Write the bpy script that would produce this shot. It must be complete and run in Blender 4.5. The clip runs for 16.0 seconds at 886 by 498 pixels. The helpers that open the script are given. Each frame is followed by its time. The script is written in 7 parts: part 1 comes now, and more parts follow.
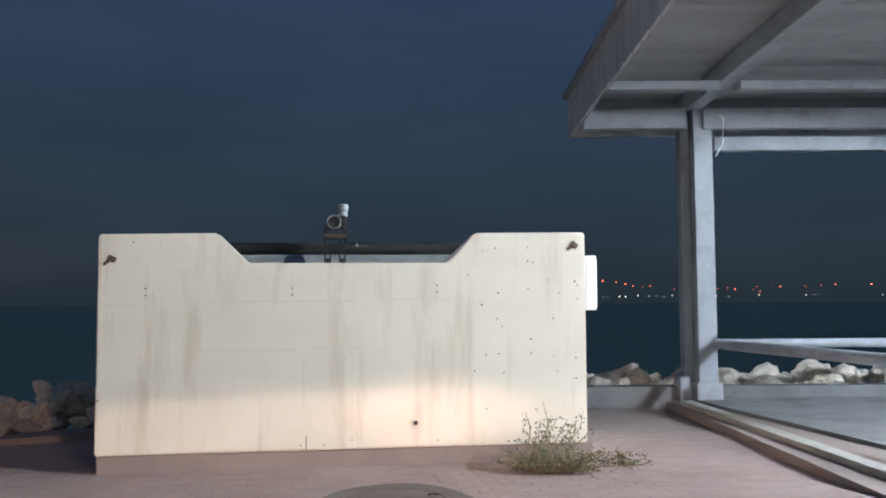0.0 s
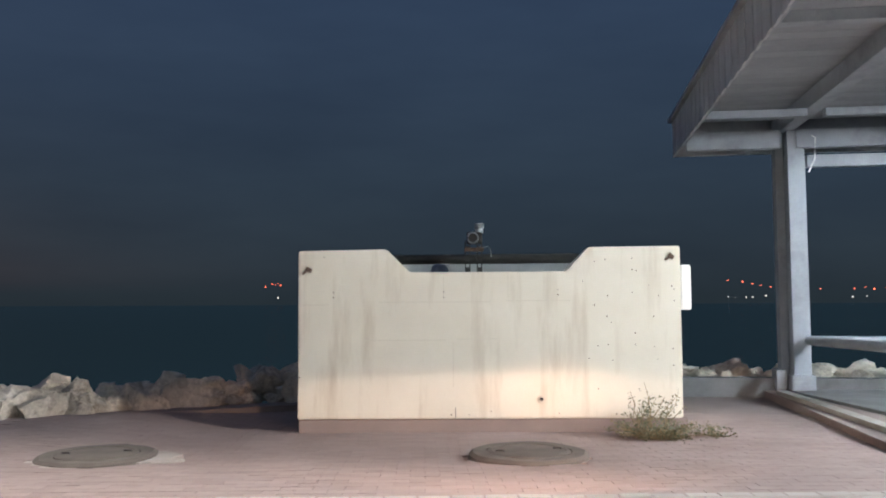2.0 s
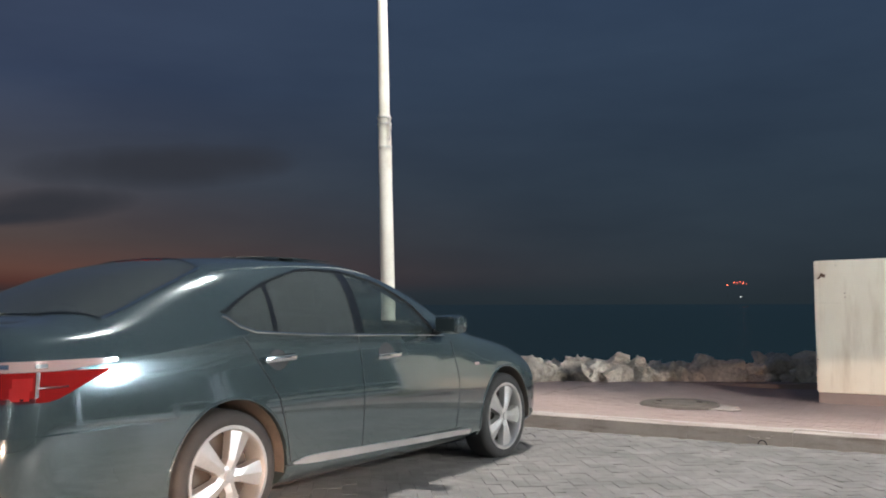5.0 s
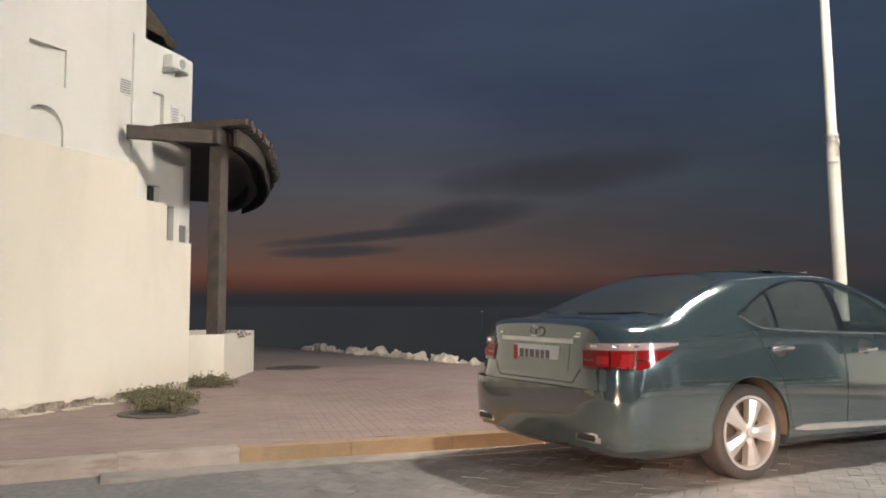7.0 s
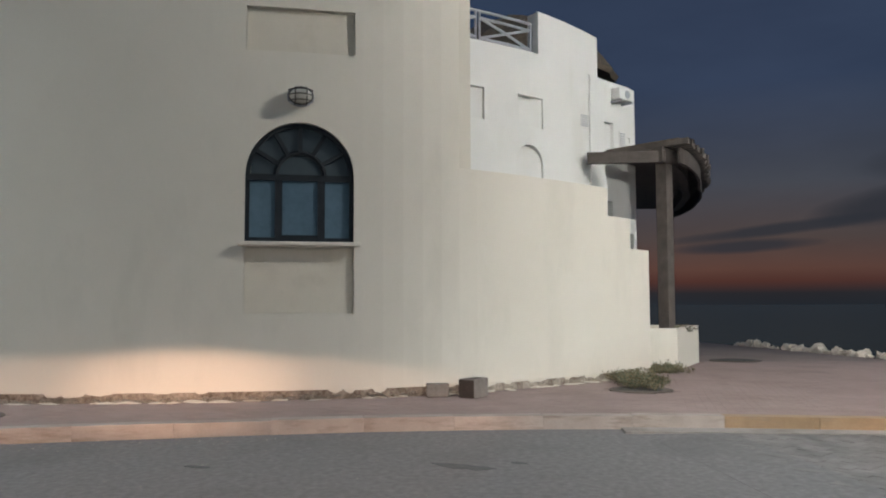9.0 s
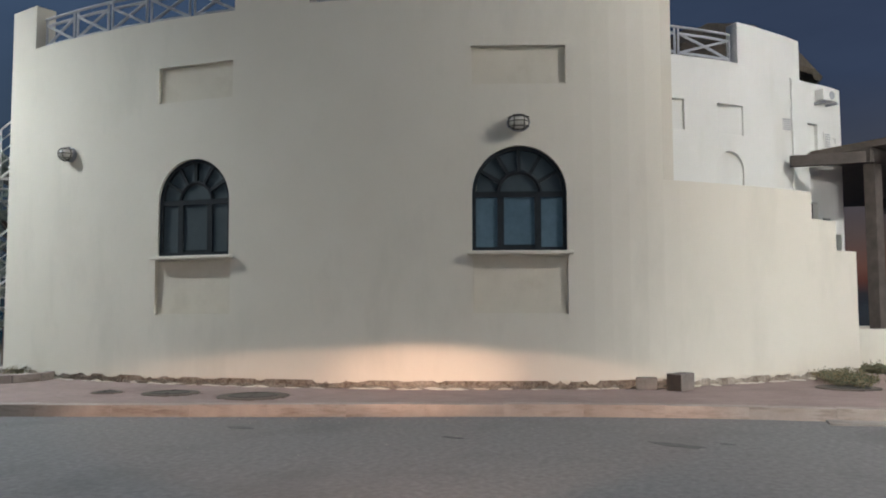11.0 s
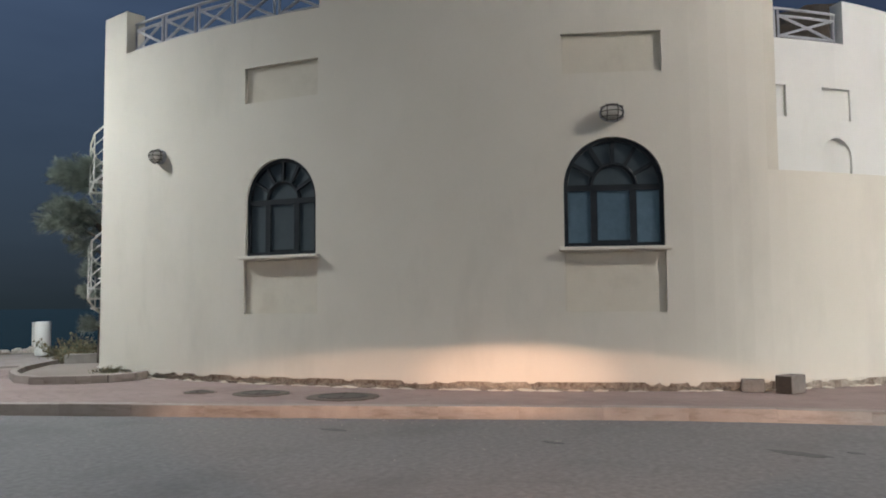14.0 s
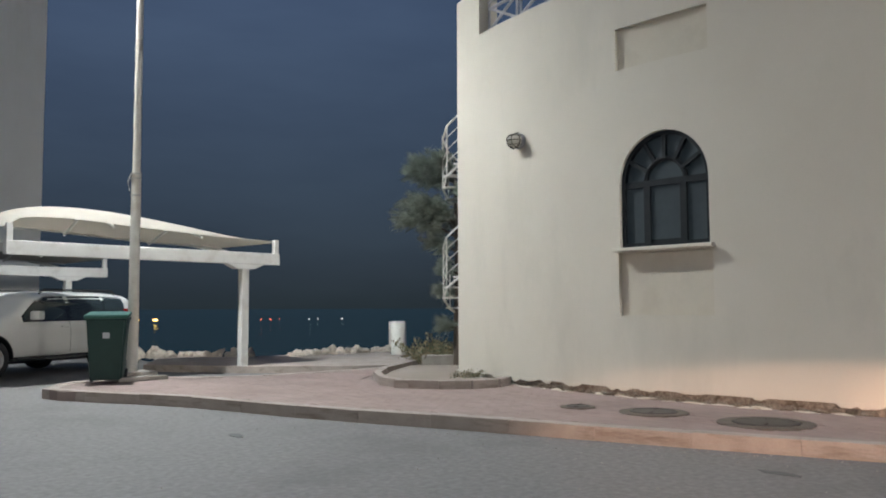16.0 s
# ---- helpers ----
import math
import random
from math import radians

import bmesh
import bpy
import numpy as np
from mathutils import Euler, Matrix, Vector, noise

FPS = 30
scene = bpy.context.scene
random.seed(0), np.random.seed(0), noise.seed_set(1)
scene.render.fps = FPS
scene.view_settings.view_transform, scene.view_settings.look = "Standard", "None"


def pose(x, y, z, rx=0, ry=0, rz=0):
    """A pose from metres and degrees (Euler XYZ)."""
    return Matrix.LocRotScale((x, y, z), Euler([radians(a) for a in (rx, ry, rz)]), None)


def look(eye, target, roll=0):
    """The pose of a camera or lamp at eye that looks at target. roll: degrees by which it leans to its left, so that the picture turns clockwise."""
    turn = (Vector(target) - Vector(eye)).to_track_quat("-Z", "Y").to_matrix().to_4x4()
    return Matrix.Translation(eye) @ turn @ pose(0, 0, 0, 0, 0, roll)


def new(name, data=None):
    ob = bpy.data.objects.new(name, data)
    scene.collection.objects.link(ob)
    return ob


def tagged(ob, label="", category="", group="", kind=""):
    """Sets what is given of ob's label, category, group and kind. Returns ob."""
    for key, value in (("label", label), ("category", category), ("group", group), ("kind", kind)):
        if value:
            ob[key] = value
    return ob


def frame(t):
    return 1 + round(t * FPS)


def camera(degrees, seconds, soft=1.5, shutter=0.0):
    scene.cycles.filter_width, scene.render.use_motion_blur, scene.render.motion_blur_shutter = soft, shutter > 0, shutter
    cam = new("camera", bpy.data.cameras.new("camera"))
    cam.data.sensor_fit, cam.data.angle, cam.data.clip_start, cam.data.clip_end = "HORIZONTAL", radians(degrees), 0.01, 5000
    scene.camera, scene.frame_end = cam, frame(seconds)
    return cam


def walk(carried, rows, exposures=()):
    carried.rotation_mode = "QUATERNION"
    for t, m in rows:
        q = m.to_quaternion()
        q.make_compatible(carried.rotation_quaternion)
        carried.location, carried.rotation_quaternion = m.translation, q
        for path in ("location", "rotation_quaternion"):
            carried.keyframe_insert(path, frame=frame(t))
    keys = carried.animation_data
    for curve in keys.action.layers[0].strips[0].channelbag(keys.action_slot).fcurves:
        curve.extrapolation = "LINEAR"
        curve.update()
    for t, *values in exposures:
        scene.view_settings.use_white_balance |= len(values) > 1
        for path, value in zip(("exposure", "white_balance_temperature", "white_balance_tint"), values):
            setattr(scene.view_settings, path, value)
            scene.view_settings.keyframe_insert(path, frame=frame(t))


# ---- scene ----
cam = camera(56.2, 16.0, soft=1.9, shutter=0.0)
# seconds, eye x y z, yaw, pitch, roll
PATH = [
    (0.0, 0.000, 0.000, 1.282, -0.00, 3.74, 0.29),
    (0.5, -0.024, -0.292, 1.277, 0.95, 3.81, 0.23),
    (1.0, -0.017, -0.726, 1.278, 2.59, 3.78, 0.24),
    (1.5, -0.029, -1.206, 1.278, 4.89, 3.78, 0.21),
    (2.0, -0.019, -1.670, 1.284, 8.06, 3.80, 0.23),
    (2.5, -0.013, -2.151, 1.278, 11.53, 3.83, 0.20),
    (3.0, 0.009, -2.631, 1.275, 15.53, 3.81, 0.16),
    (3.2, 0.024, -2.824, 1.274, 17.36, 3.82, 0.23),
    (5.3, 0.489, -5.143, 1.273, 43.09, 3.85, 0.09),
    (5.5, 0.583, -5.348, 1.261, 45.88, 3.87, 0.09),
    (6.0, 0.812, -5.822, 1.281, 52.76, 3.73, 0.14),
    (6.5, 1.033, -6.237, 1.277, 59.30, 3.88, 0.09),
    (7.0, 1.382, -6.611, 1.284, 66.09, 3.95, 0.01),
    (7.5, 1.748, -6.925, 1.285, 72.79, 3.92, 0.07),
    (8.0, 2.177, -7.239, 1.291, 79.51, 3.84, 0.12),
    (8.5, 2.657, -7.480, 1.285, 86.59, 3.84, 0.13),
    (9.0, 3.196, -7.679, 1.276, 93.58, 3.86, 0.15),
    (9.5, 3.667, -7.784, 1.280, 99.54, 3.89, 0.17),
    (10.0, 4.088, -7.811, 1.274, 103.43, 3.90, 0.20),
    (10.2, 4.204, -7.809, 1.276, 104.42, 3.91, 0.26),
    (12.3, 4.802, -7.710, 1.281, 107.86, 3.83, 0.26),
    (12.5, 4.810, -7.719, 1.292, 107.94, 3.76, 0.41),
    (13.0, 4.749, -7.785, 1.287, 108.00, 3.80, 0.32),
    (13.5, 4.553, -7.879, 1.283, 109.07, 3.85, 0.41),
    (14.0, 4.290, -8.047, 1.282, 112.04, 3.89, 0.49),
    (14.5, 3.958, -8.294, 1.279, 115.88, 3.90, 0.40),
    (15.0, 3.586, -8.668, 1.281, 120.77, 3.97, 0.24),
    (15.5, 3.366, -9.175, 1.281, 126.56, 4.03, 0.31),
    (15.8, 3.208, -9.528, 1.290, 130.82, 4.07, 0.30),
    (16.0, 3.098, -9.761, 1.283, 133.89, 4.07, 0.23),
]
# seconds, stops, kelvin, tint: the camera's own slow drift of exposure and white balance
DRIFT = [(0.0, 0.03, 6180, 11), (1.5, 0.05, 6250, 11), (2.2, 0.05, 6600, 11), (3.0, 0.06, 6950, 13), (5.3, 0.1, 6550, 10), (6.0, 0.36, 7250, 11), (6.5, 0.34, 7500, 11), (7.0, 0.22, 7250, 12), (8.0, 0.08, 6800, 10), (9.0, -0.06, 6400, 8), (10.0, -0.06, 6300, 8), (12.5, 0.0, 6600, 11), (14.5, 0.0, 6600, 11), (15.2, 0.0, 6500, 11), (16.0, 0.10, 6680, 11)]
walk(cam, [(t, pose(x, y, z, 90 + pitch, roll, yaw)) for t, x, y, z, yaw, pitch, roll in PATH], DRIFT)

# ---- sky and lamps ----
def link(nt, a, out, b, inp):
    nt.links.new(a.outputs[out], b.inputs[inp])


def node(nt, kind, **kw):
    n = nt.nodes.new(kind)
    for k, v in kw.items():
        n.inputs[k.replace("_", " ")].default_value = v
    return n


def maths(nt, op, a, b=None, c=None, clamp=False):
    n = nt.nodes.new("ShaderNodeMath")
    n.operation, n.use_clamp = op, clamp
    for i, v in enumerate((a, b, c)):
        if v is None:
            continue
        if isinstance(v, (int, float)):
            n.inputs[i].default_value = v
        else:
            nt.links.new(v, n.inputs[i])
    return n.outputs[0]


def ramp(nt, fac, stops):
    n = nt.nodes.new("ShaderNodeValToRGB")
    e = n.color_ramp.elements
    while len(e) < len(stops):
        e.new(0.5)
    for el, (p, c) in zip(e, stops):
        el.position, el.color = p, (*c, 1)
    nt.links.new(fac, n.inputs[0])
    return n.outputs[0]


def mix(nt, fac, a, b, how="MIX"):
    n = nt.nodes.new("ShaderNodeMix")
    n.data_type, n.blend_type = "RGBA", how
    for i, v in ((0, fac), (6, a), (7, b)):
        if isinstance(v, (int, float)):
            n.inputs[i].default_value = v
        elif isinstance(v, tuple):
            n.inputs[i].default_value = (*v, 1)
        else:
            nt.links.new(v, n.inputs[i])
    return n.outputs[2]


def dusk_sky():
    """Last dusk: deep blue overhead, a red band over the sea to the west, and long dark clouds."""
    w = bpy.data.worlds.new("dusk")
    scene.world, w.use_nodes = w, True
    nt = w.node_tree
    nt.nodes.clear()
    tc = nt.nodes.new("ShaderNodeTexCoord")
    sep = nt.nodes.new("ShaderNodeSeparateXYZ")
    link(nt, tc, "Generated", sep, 0)
    x, y, z = sep.outputs
    az = maths(nt, "ARCTAN2", maths(nt, "MULTIPLY", x, -1.0), y)      # radians to the left of +y
    el = maths(nt, "ARCSINE", z)
    night = ramp(nt, maths(nt, "MULTIPLY_ADD", el, 1.0, 0.1), [(0.09, (0.018, 0.027, 0.033)), (0.14, (0.023, 0.034, 0.045)), (0.24, (0.025, 0.040, 0.060)), (0.45, (0.029, 0.050, 0.090)), (0.9, (0.030, 0.054, 0.1))])
    glow = ramp(nt, maths(nt, "MULTIPLY", el, 4.0), [(0.0, (0.019, 0.022, 0.028)), (0.05, (0.023, 0.022, 0.026)), (0.105, (0.078, 0.031, 0.025)), (0.16, (0.104, 0.050, 0.039)), (0.30, (0.082, 0.060, 0.056)), (0.55, (0.056, 0.060, 0.076)), (1.0, (0.036, 0.052, 0.095))])
    west = maths(nt, "SUBTRACT", az, radians(73.5))
    west = maths(nt, "POWER", 2.7183, maths(nt, "MULTIPLY", maths(nt, "MULTIPLY", west, west), -4.8))
    sky = mix(nt, west, night, glow)
    # blue added to the southern sky in place of the glare round the lamps
    south_glow = maths(nt, "MULTIPLY", maths(nt, "MULTIPLY", y, -1.0), maths(nt, "MULTIPLY", el, 2.2, clamp=True), clamp=True)
    sky = mix(nt, south_glow, sky, (0.034, 0.050, 0.088), "ADD")
    # soft high cloud
    noise_tex = node(nt, "ShaderNodeTexNoise", Scale=2.2, Detail=5.0, Roughness=0.55)
    mp = nt.nodes.new("ShaderNodeMapping")
    mp.inputs["Scale"].default_value = (1, 1, 4)
    link(nt, tc, "Generated", mp, 0)
    link(nt, mp, 0, noise_tex, "Vector")
    veil = ramp(nt, noise_tex.outputs[0], [(0.35, (0.75, 0.76, 0.8)), (0.7, (1.3, 1.28, 1.24))])
    sky = mix(nt, 0.5, sky, veil, "MULTIPLY")
    # long clouds low over the west: azimuth, elevation, half length, half height, tilt, depth
    wob = node(nt, "ShaderNodeTexNoise", Scale=16.0, Detail=4.0)
    link(nt, tc, "Generated", wob, "Vector")
    wobble = maths(nt, "MULTIPLY", maths(nt, "SUBTRACT", wob.outputs[0], 0.5), 0.9)
    for a0, e0, la, le, tilt, deep in ((70.5, 4.9, 8.2, 0.42, -0.10, 0.85), (64.5, 6.15, 5.2, 1.2, -0.14, 0.9), (73.5, 3.75, 4.6, 0.45, -0.04, 0.85), (57.5, 9.0, 9.0, 1.5, -0.07, 0.78), (60.0, 9.6, 14.0, 1.6, -0.05, 0.2)):
        da = maths(nt, "SUBTRACT", az, radians(a0))
        de = maths(nt, "SUBTRACT", maths(nt, "SUBTRACT", el, radians(e0)), maths(nt, "MULTIPLY", da, tilt))
        u = maths(nt, "DIVIDE", da, radians(la))
        v = maths(nt, "DIVIDE", de, radians(le))
        r2 = maths(nt, "ADD", maths(nt, "MULTIPLY", u, u), maths(nt, "MULTIPLY", v, v))
        body = maths(nt, "SUBTRACT", 1.15, maths(nt, "ADD", r2, wobble), clamp=True)
        body = maths(nt, "MULTIPLY", maths(nt, "SMOOTH_MIN", body, 1.0, 0.3), deep, clamp=True)
        sky = mix(nt, body, sky, (0.028, 0.031, 0.040))
    bg = nt.nodes.new("ShaderNodeBackground")
    nt.links.new(sky, bg.inputs[0])
    bg.inputs[1].default_value = 1.0
    out = nt.nodes.new("ShaderNodeOutputWorld")
    link(nt, bg, 0, out, 0)


dusk_sky()


def lamp(name, kind, at, target, watts, colour, **kw):
    d = bpy.data.lights.new(name, kind)
    d.energy, d.color = watts, colour
    if kind == "SPOT":
        d.spot_size, d.spot_blend, d.shadow_soft_size = radians(kw["cone"]), kw["blend"], kw["size"]
    ob = new(name, d)
    ob.matrix_world = look(at, target)
    return ob


# street lamps: plan place, height, watts, where the head is aimed, cone
# how far each lamp's arm reaches from its post
ARMS = [(2.3, -0.35), (0.5, -0.5), (0.5, -0.5), (0.5, -0.5)]
POLES = [(-6.38, 2.52, 9.6, 4900, (-4.6, -7.0), 128), (-3.25, -22.95, 9.2, 5300, (-3.0, -22.2), 146), (13.5, 0.2, 6.5, 9700, (-2.9, 1.9), 62), (12.5, -14.0, 6.8, 1560, (2.0, -13.5), 130)]
for (px_, py_, pz_, watts, (ax, ay), cone), (arm_x, arm_y) in zip(POLES, ARMS):
    lamp("street_light", "SPOT", (px_ + arm_x, py_ + arm_y, pz_), (ax, ay, 0), watts, (0.88, 0.96, 1.0) if py_ < -20 else (1.0, 0.965, 0.87) if py_ < -10 else (0.98, 0.97, 0.95), cone=cone, blend=0.6 if abs(px_) > 13 else 0.75 if py_ < -20 else 0.35, size=0.12 if px_ > 13 else 0.3)
# lamp under the pavilion's roof
lamp("pavilion_light", "SPOT", (6.5, 5.0, 3.40), (6.0, 5.2, 0), 2900, (0.76, 0.89, 1.0), cone=172, blend=0.2, size=0.1)
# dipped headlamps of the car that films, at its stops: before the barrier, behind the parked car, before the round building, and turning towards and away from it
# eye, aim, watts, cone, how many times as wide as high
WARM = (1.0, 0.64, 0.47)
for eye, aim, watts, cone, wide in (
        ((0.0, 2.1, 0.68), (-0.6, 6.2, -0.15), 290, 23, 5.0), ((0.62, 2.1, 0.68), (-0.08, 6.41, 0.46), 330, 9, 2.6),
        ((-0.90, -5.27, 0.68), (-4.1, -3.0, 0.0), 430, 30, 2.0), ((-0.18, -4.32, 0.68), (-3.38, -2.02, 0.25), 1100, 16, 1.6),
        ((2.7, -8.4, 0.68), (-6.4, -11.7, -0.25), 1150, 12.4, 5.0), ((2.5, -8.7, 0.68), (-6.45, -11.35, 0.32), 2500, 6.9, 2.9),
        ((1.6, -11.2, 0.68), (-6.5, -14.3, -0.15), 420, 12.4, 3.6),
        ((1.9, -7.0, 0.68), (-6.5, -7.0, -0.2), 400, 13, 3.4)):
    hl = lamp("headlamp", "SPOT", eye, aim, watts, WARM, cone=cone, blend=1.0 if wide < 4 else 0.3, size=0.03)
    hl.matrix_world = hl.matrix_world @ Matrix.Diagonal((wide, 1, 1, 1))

# ---- materials ----
def material(name, c1, c2, rough=0.7, metal=0.0, scale=6.0, fine=60.0, bump=0.15, dist=0.01, spread=0.35, rough2=None, stain=None, stain_scale=1.2, stain_stretch=(1, 1, 1), coat=0.0, vary=0.0, spec=0.5):
    """Two tones mixed by noise at two scales, fine relief, optional stains in a third tone, optional variation from piece to piece."""
    m = bpy.data.materials.new(name)
    m.use_nodes = True
    nt = m.node_tree
    b = nt.nodes["Principled BSDF"]
    tc = nt.nodes.new("ShaderNodeTexCoord")
    big = node(nt, "ShaderNodeTexNoise", Scale=scale, Detail=4.0, Roughness=0.6)
    small = node(nt, "ShaderNodeTexNoise", Scale=fine, Detail=3.0, Roughness=0.65)
    where = tc.outputs["Object"]
    if vary:
        # every piece takes its own stretch of the grain
        info = nt.nodes.new("ShaderNodeObjectInfo")
        shift = nt.nodes.new("ShaderNodeVectorMath")
        shift.operation = "ADD"
        nt.links.new(where, shift.inputs[0])
        nt.links.new(maths(nt, "MULTIPLY", info.outputs["Random"], 53.0), shift.inputs[1])
        where = shift.outputs[0]
    for n in (big, small):
        nt.links.new(where, n.inputs["Vector"])
    f = maths(nt, "ADD", maths(nt, "MULTIPLY", big.outputs[0], 0.65), maths(nt, "MULTIPLY", small.outputs[0], 0.35))
    col = ramp(nt, f, [(0.5 - spread / 2, c1), (0.5 + spread / 2, c2)])
    if stain:
        mp = nt.nodes.new("ShaderNodeMapping")
        mp.inputs["Scale"].default_value = stain_stretch
        nt.links.new(where, mp.inputs[0])
        s = node(nt, "ShaderNodeTexNoise", Scale=stain_scale, Detail=5.0, Roughness=0.62)
        link(nt, mp, 0, s, "Vector")
        sf = nt.nodes.new("ShaderNodeMapRange")
        sf.inputs[1].default_value, sf.inputs[2].default_value = 0.52, 0.72
        link(nt, s, 0, sf, 0)
        col = mix(nt, maths(nt, "MULTIPLY", sf.outputs[0], 0.8), col, stain)
    if vary:
        oi = nt.nodes.new("ShaderNodeObjectInfo")
        ge = nt.nodes.new("ShaderNodeNewGeometry")
        rv = maths(nt, "FRACT", maths(nt, "ADD", oi.outputs["Random"], ge.outputs["Random Per Island"]))
        col = mix(nt, 1.0, col, ramp(nt, rv, [(0.0, (1 - vary,) * 3), (1.0, (1 + vary,) * 3)]), "MULTIPLY")
    nt.links.new(col, b.inputs["Base Color"])
    b.inputs["Metallic"].default_value = metal
    b.inputs["Specular IOR Level"].default_value = spec
    if rough2 is None:
        b.inputs["Roughness"].default_value = rough
    else:
        r = ramp(nt, big.outputs[0], [(0.35, (rough,) * 3), (0.65, (rough2,) * 3)])
        nt.links.new(r, b.inputs["Roughness"])
    if coat:
        b.inputs["Coat Weight"].default_value, b.inputs["Coat Roughness"].default_value = coat, 0.04
    if bump:
        bp = node(nt, "ShaderNodeBump", Strength=bump, Distance=dist)
        nt.links.new(f, bp.inputs["Height"])
        link(nt, bp, 0, b, "Normal")
    return m


def emitting(name, colour, strength):
    m = bpy.data.materials.new(name)
    m.use_nodes = True
    b = m.node_tree.nodes["Principled BSDF"]
    b.inputs["Base Color"].default_value = (*colour, 1)
    b.inputs["Emission Color"].default_value = (*colour, 1)
    b.inputs["Emission Strength"].default_value = strength
    return m


def tinted(name, colour, rough=0.05, transmission=0.0, metal=0.0, coat=0.0, alpha=1.0):
    m = bpy.data.materials.new(name)
    m.use_nodes = True
    b = m.node_tree.nodes["Principled BSDF"]
    b.inputs["Base Color"].default_value = (*colour, 1)
    b.inputs["Roughness"].default_value, b.inputs["Metallic"].default_value = rough, metal
    b.inputs["Transmission Weight"].default_value, b.inputs["Coat Weight"].default_value = transmission, coat
    b.inputs["Alpha"].default_value = alpha
    return m


RENDERED = material("rendered_wall", (0.645, 0.597, 0.505), (0.705, 0.657, 0.566), 0.85, scale=0.8, fine=45, bump=0.4, dist=0.006, spread=0.55, stain=(0.60, 0.56, 0.475), stain_scale=1.1, stain_stretch=(1, 1, 0.35))
RECESS = material("recess_render", (0.615, 0.562, 0.462), (0.67, 0.615, 0.51), 0.88, scale=2.5, fine=45, bump=0.3, dist=0.004, stain=(0.57, 0.515, 0.415), stain_scale=2.2, vary=0.02)
WHITEWASH = material("white_render", (0.70, 0.69, 0.645), (0.76, 0.75, 0.71), 0.85, scale=0.9, fine=45, bump=0.2, dist=0.004, stain=(0.66, 0.64, 0.58), stain_scale=0.9, stain_stretch=(1, 1, 0.3))
BARRIER = material("painted_concrete", (0.62, 0.57, 0.465), (0.70, 0.655, 0.55), 0.8, scale=1.6, fine=70, bump=0.25, dist=0.003, stain=(0.49, 0.425, 0.325), stain_scale=2.2, stain_stretch=(2.2, 2.2, 0.3))
CONCRETE = material("raw_concrete", (0.31, 0.285, 0.25), (0.40, 0.37, 0.33), 0.9, scale=3, fine=60, bump=0.4, dist=0.006, stain=(0.25, 0.22, 0.19), stain_scale=2.0)
# the pavilion floor's shade is put into this darker concrete; the ledge shares it
FLOOR_SLAB = material("darkened_concrete", (0.15, 0.145, 0.14), (0.22, 0.215, 0.21), 0.9, scale=2.5, fine=60, bump=0.3, dist=0.004, stain=(0.11, 0.105, 0.10), stain_scale=1.5)
BLOCK = material("grey_block_concrete", (0.15, 0.132, 0.114), (0.25, 0.225, 0.198), 0.95, scale=6, fine=60, bump=0.6, dist=0.006)
INNER_WALL = material("grey_inner_render", (0.36, 0.36, 0.335), (0.46, 0.455, 0.43), 0.9, scale=2, fine=50, bump=0.3, dist=0.004, stain=(0.29, 0.28, 0.25), stain_scale=2.5)
HOLLOW_SHADE = material("hollow_shade_brown", (0.032, 0.025, 0.020), (0.06, 0.046, 0.036), 0.95, scale=9, fine=60, bump=0.6, dist=0.006)
FORM_JOINT = material("weathered_paint_joint", (0.545, 0.495, 0.395), (0.62, 0.57, 0.47), 0.85, scale=9, fine=70, bump=0.2, dist=0.002)
KERB = material("kerb_concrete", (0.285, 0.240, 0.210), (0.40, 0.345, 0.305), 0.9, scale=3, fine=70, bump=0.6, dist=0.009, stain=(0.165, 0.125, 0.10), stain_scale=1.4, stain_stretch=(1.2, 5.0, 8.0), vary=0.05)
KERB_YELLOW = material("yellow_kerb_paint", (0.27, 0.180, 0.105), (0.36, 0.245, 0.145), 0.8, scale=5, fine=60, bump=0.4, dist=0.006, stain=(0.27, 0.205, 0.145), stain_scale=2.4, stain_stretch=(1.0, 3.0, 4.0), vary=0.04)
ASPHALT = material("worn_asphalt", (0.130, 0.124, 0.121), (0.212, 0.203, 0.197), 0.85, scale=16, fine=190, bump=0.4, dist=0.004, spread=0.42, rough2=0.72, stain=(0.115, 0.110, 0.106), stain_scale=0.55, stain_stretch=(1, 1, 1))
PAVER_PINK = material("pink_paver", (0.252, 0.184, 0.166), (0.318, 0.237, 0.214), 0.85, scale=1.2, fine=120, bump=0.4, dist=0.004, vary=0.05, stain=(0.212, 0.158, 0.143), stain_scale=0.9)
PAVER_GREY = material("grey_paver", (0.122, 0.114, 0.107), (0.215, 0.202, 0.190), 0.72, scale=3.0, fine=90, bump=0.7, dist=0.006, vary=0.12, stain=(0.095, 0.087, 0.080), stain_scale=2.2, stain_stretch=(0.5, 2.0, 1))
SETT = material("pale_sett", (0.33, 0.28, 0.25), (0.42, 0.37, 0.335), 0.9, scale=6, fine=90, bump=0.4, dist=0.004, vary=0.08)
GUTTER = material("worn_gutter_concrete", (0.24, 0.215, 0.19), (0.33, 0.30, 0.27), 0.9, scale=5, fine=70, bump=0.4, dist=0.005, stain=(0.17, 0.15, 0.13), stain_scale=2.0)
BEDDING = material("sand_bedding", (0.215, 0.166, 0.148), (0.275, 0.215, 0.192), 0.95, scale=1.5, fine=120, bump=0.4, dist=0.005, stain=(0.20, 0.16, 0.145), stain_scale=0.7)
LAND = material("bare_ground", (0.24, 0.20, 0.17), (0.32, 0.27, 0.23), 0.95, scale=0.8, fine=60, bump=0.5, dist=0.01)
